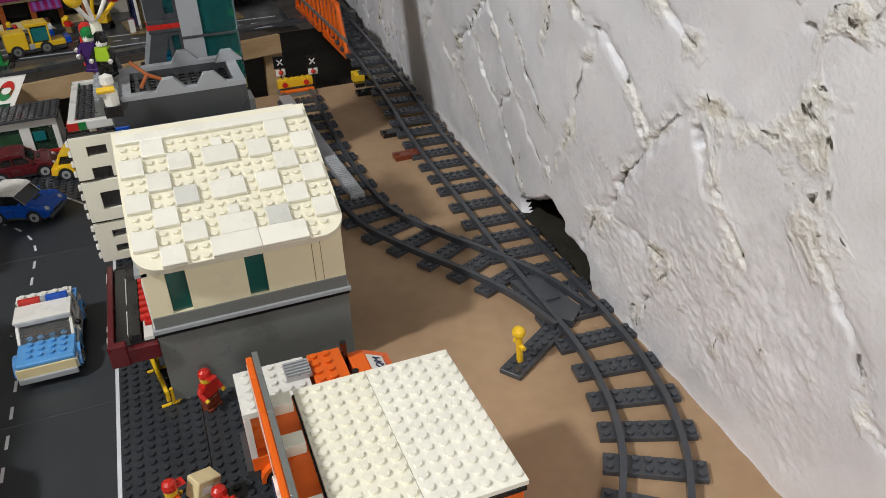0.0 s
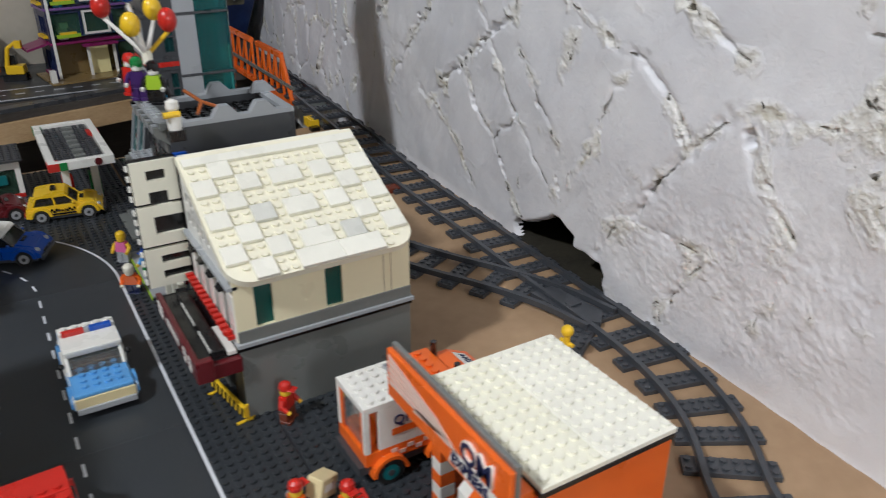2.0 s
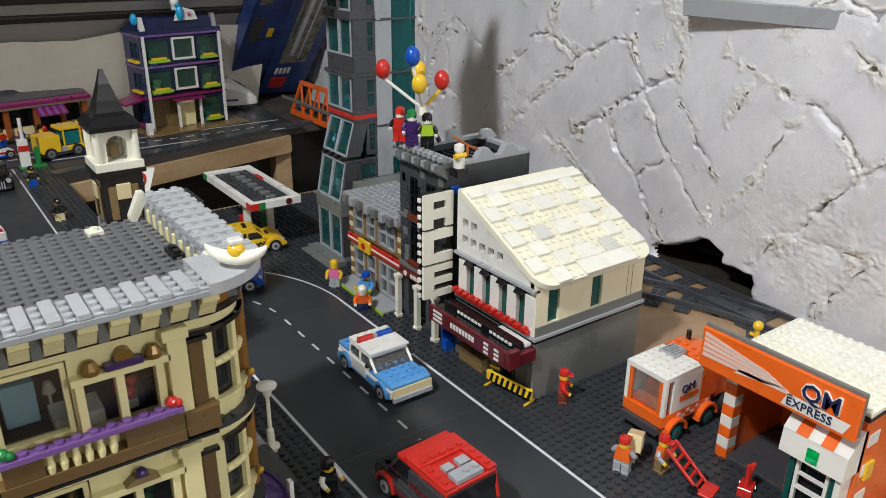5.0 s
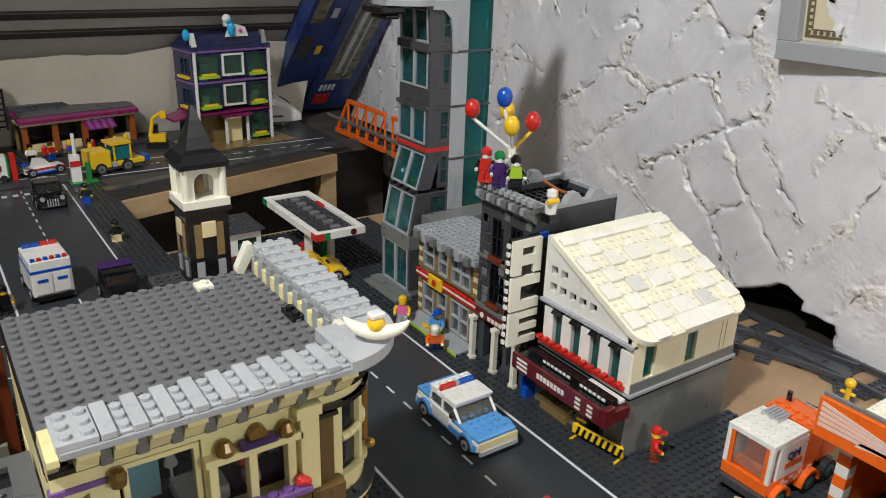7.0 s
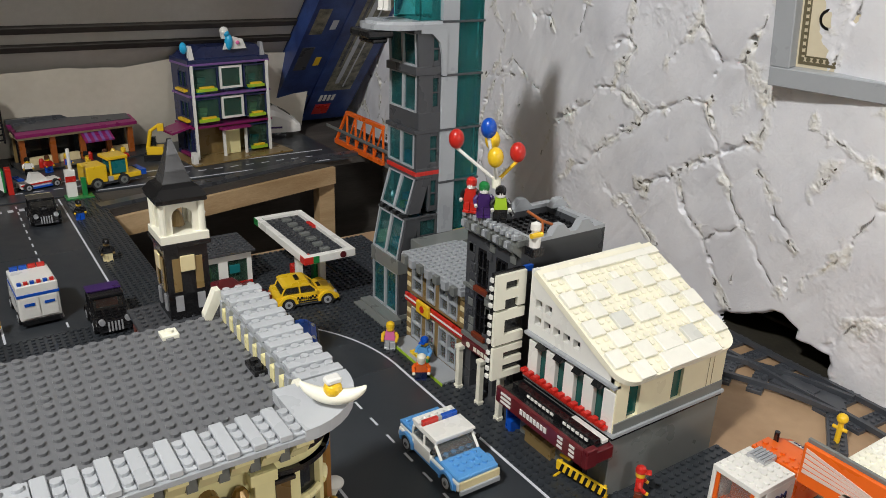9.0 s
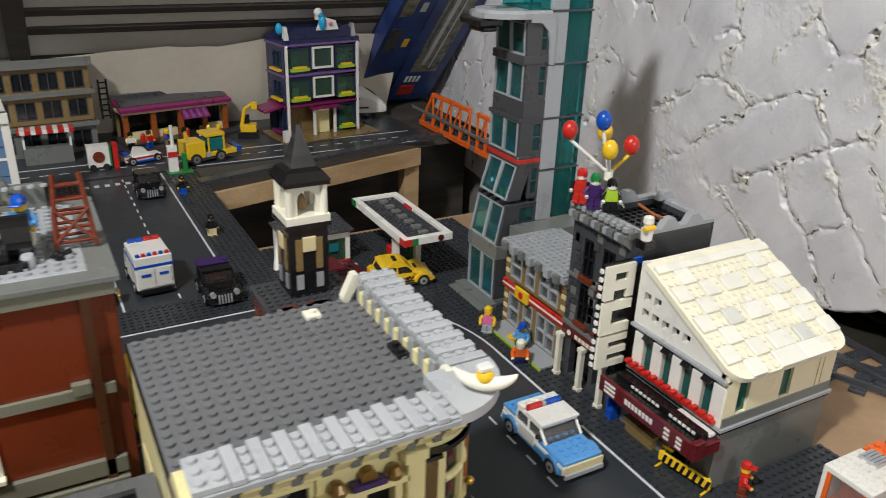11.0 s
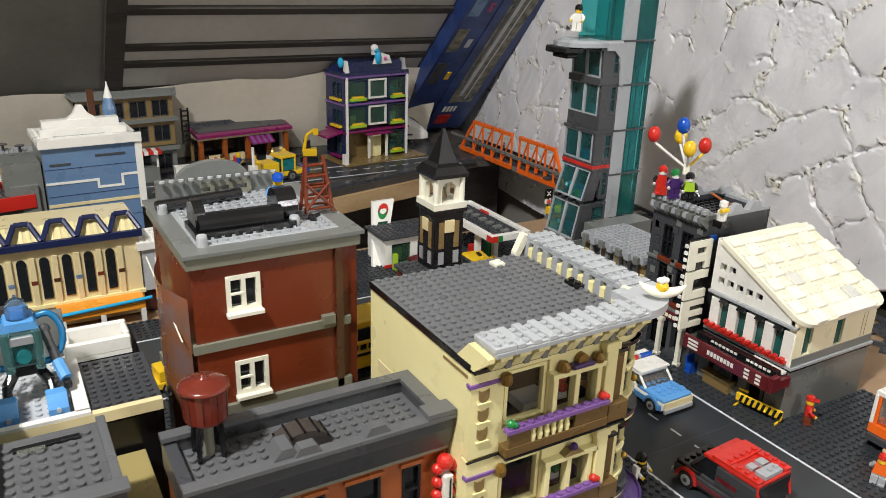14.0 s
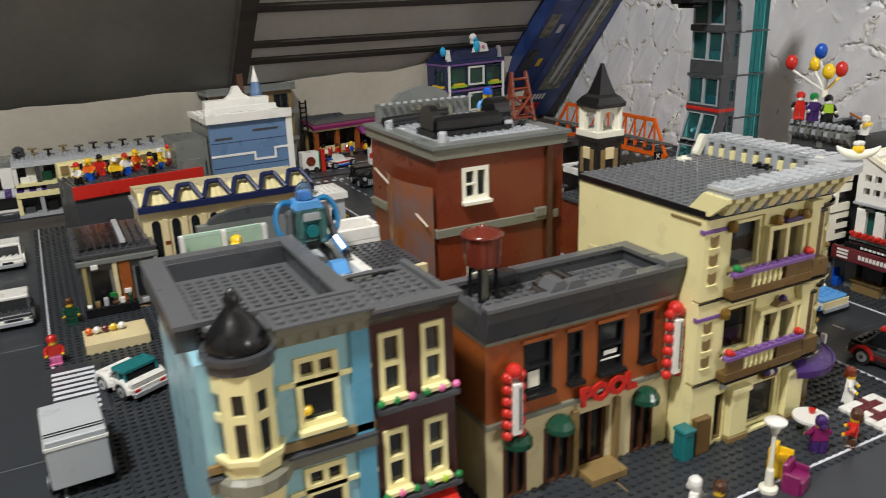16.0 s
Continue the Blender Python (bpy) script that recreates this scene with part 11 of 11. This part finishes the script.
def market_clutter():
    """Kiosk carts, low wall goods and racing car by the far crossing."""
    th = thing("snack_cart", "white, red and green toy snack cart with round sign", "toy cart", (-0.350, 1.115, 0.0))
    part("box", one(-0.018, -0.012, 0.006, 0.018, 0.012, 0.044), WHITE, th)
    part("round_sign", Mb().tube((0, -0.0135, 0.025), (0, -0.0122, 0.025), 0.010, n=18), BRICKRED, th)
    part("green_side", one(0.018, -0.012, 0.006, 0.021, 0.012, 0.044), GREEN, th)
    part("red_side", one(0.024, -0.010, 0.0, 0.033, 0.008, 0.046), RED, th)
    for s in (-0.011, 0.011):
        part("wheel", Mb().tube((s, -0.013, 0.006), (s, 0.013, 0.006), 0.006, n=12), RUBBER, th)
    rc = thing("racing_car", "white and blue toy racing car by the cafe", "toy car", (-0.275, 1.135, 0.0), 15, "toy cars")
    part("body", one(-0.034, -0.012, 0.004, 0.034, 0.012, 0.013, 0.001), WHITE, rc)
    part("blue_floor", one(-0.030, -0.017, 0.003, 0.030, 0.017, 0.006), BLUE, rc)
    part("cockpit", Mb().prism([(-0.018, 0.013), (0.014, 0.013), (0.004, 0.026), (-0.012, 0.028)], "y", -0.007, 0.007), WHITE, rc)
    part("red_stripe", one(-0.034, -0.0135, 0.009, 0.034, -0.0122, 0.012), RED, rc)
    part("wing", one(-0.038, -0.016, 0.020, -0.028, 0.016, 0.023), BLUE, rc)
    for sx in (-0.024, 0.024):
        for s in (-1, 1):
            wheel(rc, sx, s * 0.016, 0.007, 0.007, s)
    bb = thing("burger_stall", "red and white toy food stall with striped roof", "toy stall", (-0.425, 1.19, 0.0))
    part("counter", one(-0.04, -0.012, 0, 0.04, 0.012, 0.030), MGREY, bb)
    part("awning", one(-0.046, -0.020, 0.058, 0.046, 0.014, 0.064), RED, bb)
    for k in range(5):
        part("awning_stripe", one(-0.042 + k * 0.018, -0.0206, 0.0575, -0.034 + k * 0.018, 0.0146, 0.0646), WHITE, bb)
    for s in (-0.040, 0.036):
        part("post", one(s, -0.010, 0.030, s + 0.004, -0.006, 0.058), WHITE, bb)


market_clutter()


# yellow school bus between the houses
def bus():
    th = thing("toy_bus", "yellow toy school bus behind the cream house", "toy bus", (-0.3600, 0.302, 0.0), 4, "toy cars")
    part("body", one(-0.055, -0.022, 0.010, 0.050, 0.022, 0.044, 0.001), YELLOW, th)
    part("roof", one(-0.055, -0.021, 0.058, 0.046, 0.021, 0.068, 0.002), YELLOW, th)
    part("window_band", one(-0.053, -0.0205, 0.044, 0.044, 0.0205, 0.058), DARKGLASS, th)
    for k in range(6):
        part("window_post", one(-0.055 + k * 0.0196, -0.0218, 0.044, -0.052 + k * 0.0196, 0.0218, 0.058), YELLOW, th)
    part("black_stripe", one(-0.0554, -0.0226, 0.026, 0.0504, 0.0226, 0.0295), BLACK, th)
    part("bonnet", one(0.050, -0.018, 0.010, 0.064, 0.018, 0.030, 0.001), YELLOW, th)
    bars = Mb()
    for k in range(6):
        bars.box(-0.030 + k * 0.010, -0.0228, 0.034, -0.023 + k * 0.010, -0.0221, 0.040)
    part("side_bars", bars, BLACK, th, "black lettering that cannot be read")
    for sx in (-0.036, 0.038):
        for s in (-1, 1):
            wheel(th, sx, s * 0.020, 0.0085, 0.008, s)


bus()


def alley_cart():
    th = thing("street_cart", "small yellow open toy truck in the alley by the workshop", "toy truck", (-0.557, 0.353, 0.0), 8, "toy cars")
    part("bed", one(-0.020, -0.013, 0.006, 0.020, 0.013, 0.014, 0.0008), YELLOW, th)
    part("cab", one(0.004, -0.012, 0.014, 0.019, 0.012, 0.027, 0.001), YELLOW, th)
    part("cab_glass", one(0.0192, -0.010, 0.017, 0.0200, 0.010, 0.025), DARKGLASS, th)
    part("crate", one(-0.016, -0.009, 0.014, -0.004, 0.009, 0.020, 0.0005), DGREY, th)
    for sx in (-0.012, 0.012):
        for sy in (-1, 1):
            wheel(th, sx, sy * 0.0115, 0.0062, 0.005, sy)


alley_cart()


def ladder():
    th = thing("step_ladder", "dark brown lattice ladder on the brick house roof", "ladder", (-0.440, 0.160, 0.2425))
    for dy in (0.0, 0.014):
        for s in (-1, 1):
            part("rail", Mb().tube((s * 0.0115, dy - 0.004, 0.0), (s * 0.0075, 0.006, 0.045), 0.0016, n=6), BRICKRED, th)
    for k in range(5):
        t = k / 5.2 + 0.08
        wd = 0.0115 - 0.0040 * t
        part("rung", Mb().tube((-wd, -0.004 + 0.010 * t, 0.045 * t), (wd, -0.004 + 0.010 * t, 0.045 * t), 0.0012, n=6), BRICKRED, th)
        part("rung", Mb().tube((-wd, 0.010 - 0.004 * t, 0.045 * t), (wd, 0.010 - 0.004 * t, 0.045 * t), 0.0012, n=6), BRICKRED, th)
    part("cleat", Mb().tube((-0.0112, -0.004, 0.004), (0.0100, -0.001, 0.024), 0.0012, n=6).tube((0.0112, -0.004, 0.004), (-0.0100, -0.001, 0.024), 0.0012, n=6), BRICKRED, th)


ladder()


# ---- depot small things ----
def depot_bits():
    pk = thing("parcel", "tan printed parcel held up at an angle", "parcel", (0.010, -0.109, 0.012), 30)
    part("box", Mb().box(-0.008, -0.006, 0, 0.008, 0.006, 0.014, 0.0006, pose(0, 0, 0, 0, 18, 0)), TAN, pk)
    part("mark", Mb().box(-0.005, -0.0064, 0.005, 0.005, -0.0061, 0.010, 0, pose(0, 0, 0, 0, 18, 0)), WHITE, pk)
    part("prop", Mb().tube((0.0, 0, -0.012), (0, 0, 0.002), 0.002, n=8), LGREY, pk)
    hc = thing("hand_cart", "red toy hand cart tilted on its wheels", "hand cart", (0.024, -0.150, 0.0), 15)
    for s in (-1, 1):
        part("side_rail", Mb().tube((s * 0.007, -0.012, 0.003), (s * 0.0075, 0.016, 0.028), 0.0014, n=8), RED, hc)
        part("wheel", Mb().tube((s * 0.008, -0.008, 0.004), (s * 0.0105, -0.008, 0.004), 0.004, n=12), BLACK, hc)
    for k in range(5):
        t = 0.1 + k * 0.2
        part("rung", Mb().tube((-0.007, -0.012 + 0.028 * t, 0.003 + 0.025 * t), (0.007, -0.012 + 0.028 * t, 0.003 + 0.025 * t), 0.0012, n=6), RED, hc)
    part("toe_plate", one(-0.009, -0.022, 0.001, 0.009, -0.011, 0.003), RED, hc)
    rm = thing("red_scooter", "small red toy hoist on the depot floor", "toy machine", (0.051, -0.182, 0.0), 20)
    part("base", one(-0.007, -0.005, 0, 0.007, 0.005, 0.008), RED, rm)
    part("mast", Mb().tube((-0.004, 0, 0.008), (-0.005, 0, 0.028), 0.0017, n=8).tube((-0.005, 0, 0.026), (0.0, -0.003, 0.028), 0.0015, n=8).tube((0.004, 0, 0.008), (0.006, 0, 0.017), 0.0017, n=8).ball((0.008, 0, 0.018), 0.0026, 7), RED, rm)
    part("wheel", Mb().tube((0.006, -0.006, 0.003), (0.006, 0.006, 0.003), 0.003, n=10), BLACK, rm)
    sb = thing("toy_chair", "blue toy seat beside the theatre wall", "seat", (-0.004, 0.118, 0.0))
    part("seat", one(-0.006, -0.004, 0, 0.006, 0.004, 0.012).box(-0.006, 0.002, 0.012, 0.006, 0.004, 0.022), BLUE, sb)


depot_bits()


# ---- left street and square ----
def street_west():
    lt = thing("grey_van", "grey toy box van parked by the kerb", "toy van", (-0.861, 0.178, 0.0), 92, "toy cars")
    part("box", one(-0.045, -0.022, 0.010, 0.018, 0.022, 0.052, 0.001), LGT, lt, "pale grey load box")
    for x in (-0.038, -0.034):
        part("roof_stripe", one(x, -0.0215, 0.0521, x + 0.0016, 0.0215, 0.0526), BLACK, lt)
    part("cab", one(0.018, -0.021, 0.010, 0.044, 0.021, 0.036, 0.002), DGREY, lt)
    part("stripe", one(-0.0455, -0.0226, 0.044, 0.0185, 0.0226, 0.047), WHITE, lt)
    for sx in (-0.028, 0.028):
        for s in (-1, 1):
            wheel(lt, sx, s * 0.020, 0.009, 0.008, s)
    car(-0.806, 0.298, 118, "white and teal open toy car near the crossing", 0.062, 0.040, 0.018, 0.030, WHITE, TEALP, DARKGLASS, (0.2, 0.5), 0.0085)
    car(-0.908, 0.552, -90, "small dark toy car with a white roof", 0.066, 0.040, 0.018, 0.034, DGREY, WHITE, DARKGLASS, (0.2, 0.68), 0.0075)
    car(-0.916, 0.792, -90, "white toy car on the far road", 0.070, 0.040, 0.018, 0.034, WHITE, WHITE, DARKGLASS, (0.2, 0.68), 0.0075)
    tb = thing("stall_crate", "tan toy crate stall on the pavement", "stall", (-0.832, 0.425, 0.0))
    part("crate", one(-0.008, -0.028, 0, 0.058, 0.018, 0.012), TAN, tb)
    for k in range(5):
        part("goods", Mb().ball((-0.002 + k * 0.0085, 0.0, 0.017), 0.004, 6), (ORANGE, WHITE, DRED, YELLOW, WHITE)[k], tb)
    # dining corner beside the cream house
    for x, y, mat in ((-0.381, -0.113, YELLOW), (-0.389, -0.133, MAGENTA)):
        st = thing("toy_stool", "small toy armchair on the pavement", "toy seat", (x, y, 0.0), 20)
        part("seat", one(-0.008, -0.008, 0, 0.008, 0.008, 0.012, 0.001), mat, st)
        part("back", one(-0.008, 0.004, 0.012, 0.008, 0.008, 0.022, 0.001), mat, st)
        part("arm", one(-0.0105, -0.006, 0, -0.0082, 0.006, 0.016).box(0.0082, -0.006, 0, 0.0105, 0.006, 0.016), mat, st)
    tt = thing("toy_table", "white round toy table with figures' cups", "toy table", (-0.317, -0.088, 0.0))
    part("top", Mb().lathe([(0.014, 0.0145), (0.014, 0.017)], 0, 0, 20), WHITE, tt)
    part("stem", Mb().tube((0, 0, 0), (0, 0, 0.0145), 0.003, n=10), WHITE, tt)
    part("cup", Mb().lathe([(0.002, 0.017), (0.003, 0.021)], 0.004, 0.002, 10), RED, tt)
    figure(-0.334, -0.110, 0.0, 150, "toy figure in purple at the table", PURPLE, MAGENTA, MAGENTA, SKIN, PURPLE, "hair")
    figure(-0.303, -0.118, 0.0, -150, "toy figure in red at the table", BROWN, RED, RED, SKIN, BROWN, "hair")
    figure(-0.478, -0.120, 0.0, 30, "white toy figure with a helmet on the pavement", LGREY, WHITE, WHITE, WHITE, WHITE, "hair")
    figure(-0.468, -0.132, 0.0, -60, "dark toy figure bending over", BLACK, DGREY, DGREY, SKIN, BROWN, "hair")
    wt = thing("mosaic_paving", "white and red mosaic tiles set in the pavement", "paving", (-0.264, -0.076, 0.0), 0, "", "structure")
    for j, row in enumerate(("wwwrww", "wrrrrw", "wwrwww", "wrrrrw", "wwwrww", "wwwwww")):
        for i, ch in enumerate(row):
            part("tile", one(i * U + 0.0002, -(j + 1) * U + 0.0002, 0, (i + 1) * U - 0.0002, -j * U - 0.0002, 0.0034, 0.0003), WHITE if ch == "w" else DRED, wt)
    bin_ = thing("teal_bin", "dark teal toy dustbin against the pool hall", "dustbin", (-0.432, -0.062, 0.0))
    part("bin", Mb().box(-0.006, -0.006, 0, 0.006, 0.006, 0.024, 0.001), TEALP, bin_)
    part("bin_lid", Mb().box(-0.0068, -0.0068, 0.0242, 0.0068, 0.0068, 0.028, 0.001), TEALP, bin_)


street_west()


# ---- the white passenger train behind the hotel ----
TRAINWHITE = plastic("glossy_white_plastic", (0.84, 0.83, 0.78), 0.15)


def shell_profile(k, drop=0.0):
    """Half-round carriage section, narrowed by k and lowered by drop."""
    half = [(0.0235, 0.012), (0.0250, 0.030), (0.0242, 0.052), (0.0210, 0.066), (0.0140, 0.0745), (0.0, 0.077)]
    ring = [(w * k, 0.012 + (h - 0.012) * (1 - drop)) for w, h in half]
    return [(-w, h) for w, h in ring[:-1]] + ring[::-1]


def hull(sections):
    """A closed skin through sections of (x, profile)."""
    v, f = [], []
    n = len(sections[0][1])
    for x, prof in sections:
        v += [(x, w, h) for w, h in prof]
    for i in range(len(sections) - 1):
        for k in range(n):
            a, b = i * n + k, i * n + (k + 1) % n
            f.append((a, b, b + n, a + n))
    f += [tuple(range(n - 1, -1, -1)), tuple(range((len(sections) - 1) * n, len(sections) * n))]
    return Mb().add(v, f)


def carriage(th, L, nose):
    if nose:
        secs = [(0.0, shell_profile(1)), (L - 0.085, shell_profile(1)), (L - 0.06, shell_profile(0.99, 0.06)), (L - 0.035, shell_profile(0.94, 0.30)),
                (L - 0.015, shell_profile(0.80, 0.55)), (L - 0.003, shell_profile(0.55, 0.74)), (L, shell_profile(0.30, 0.80))]
    else:
        secs = [(0.0, shell_profile(1)), (L, shell_profile(1))]
    body = part("body", hull(secs), TRAINWHITE, th)
    for s in (-1, 1):
        y0, y1 = sorted((s * 0.0243, s * 0.0256))
        for k in range(int((L - (0.10 if nose else 0.02)) / 0.028)):
            part("window", one(0.010 + k * 0.028, y0, 0.040, 0.033 + k * 0.028, y1, 0.053), DARKGLASS, body)
        y0, y1 = sorted((s * 0.0240, s * 0.0259))
        part("stripe", one(0.002, y0, 0.0225, L - (0.045 if nose else 0.002), y1, 0.0265), PURPLE, body, "purple side stripe")
        part("roof_duct", one(0.018, s * 0.0105 - 0.0035, 0.0748, L - (0.095 if nose else 0.018), s * 0.0105 + 0.0035, 0.0785), DGREY, body, "dark grey roof duct")
    if nose:
        part("windscreen", hull([(L - 0.066, [(w * 0.72, h + 0.0012) for w, h in shell_profile(1, 0.04)]), (L - 0.035, [(w * 0.74, h + 0.0012) for w, h in shell_profile(0.94, 0.29)]),
                                 (L - 0.024, [(w * 0.60, h + 0.0010) for w, h in shell_profile(0.86, 0.43)])]), DARKGLASS, body, "dark windscreen")
    for x in (0.030, L - 0.055):
        bogie = part("bogie", one(x - 0.020, -0.017, 0.0050, x + 0.020, 0.017, 0.0118), BLACK, th)
        for dx in (-0.012, 0.012):
            for y in (-0.0195, 0.0175):
                part("wheel", Mb().tube((x + dx, y, 0.0056), (x + dx, y + 0.002, 0.0056), 0.0056, n=14), BLACK, bogie)


def passenger_train():
    a = thing("passenger_train_car", "white streamlined toy train front car with purple stripe and dark windscreen", "toy train", (0.108, 1.338, 0.0006), -14)
    carriage(a, 0.192, True)


passenger_train()
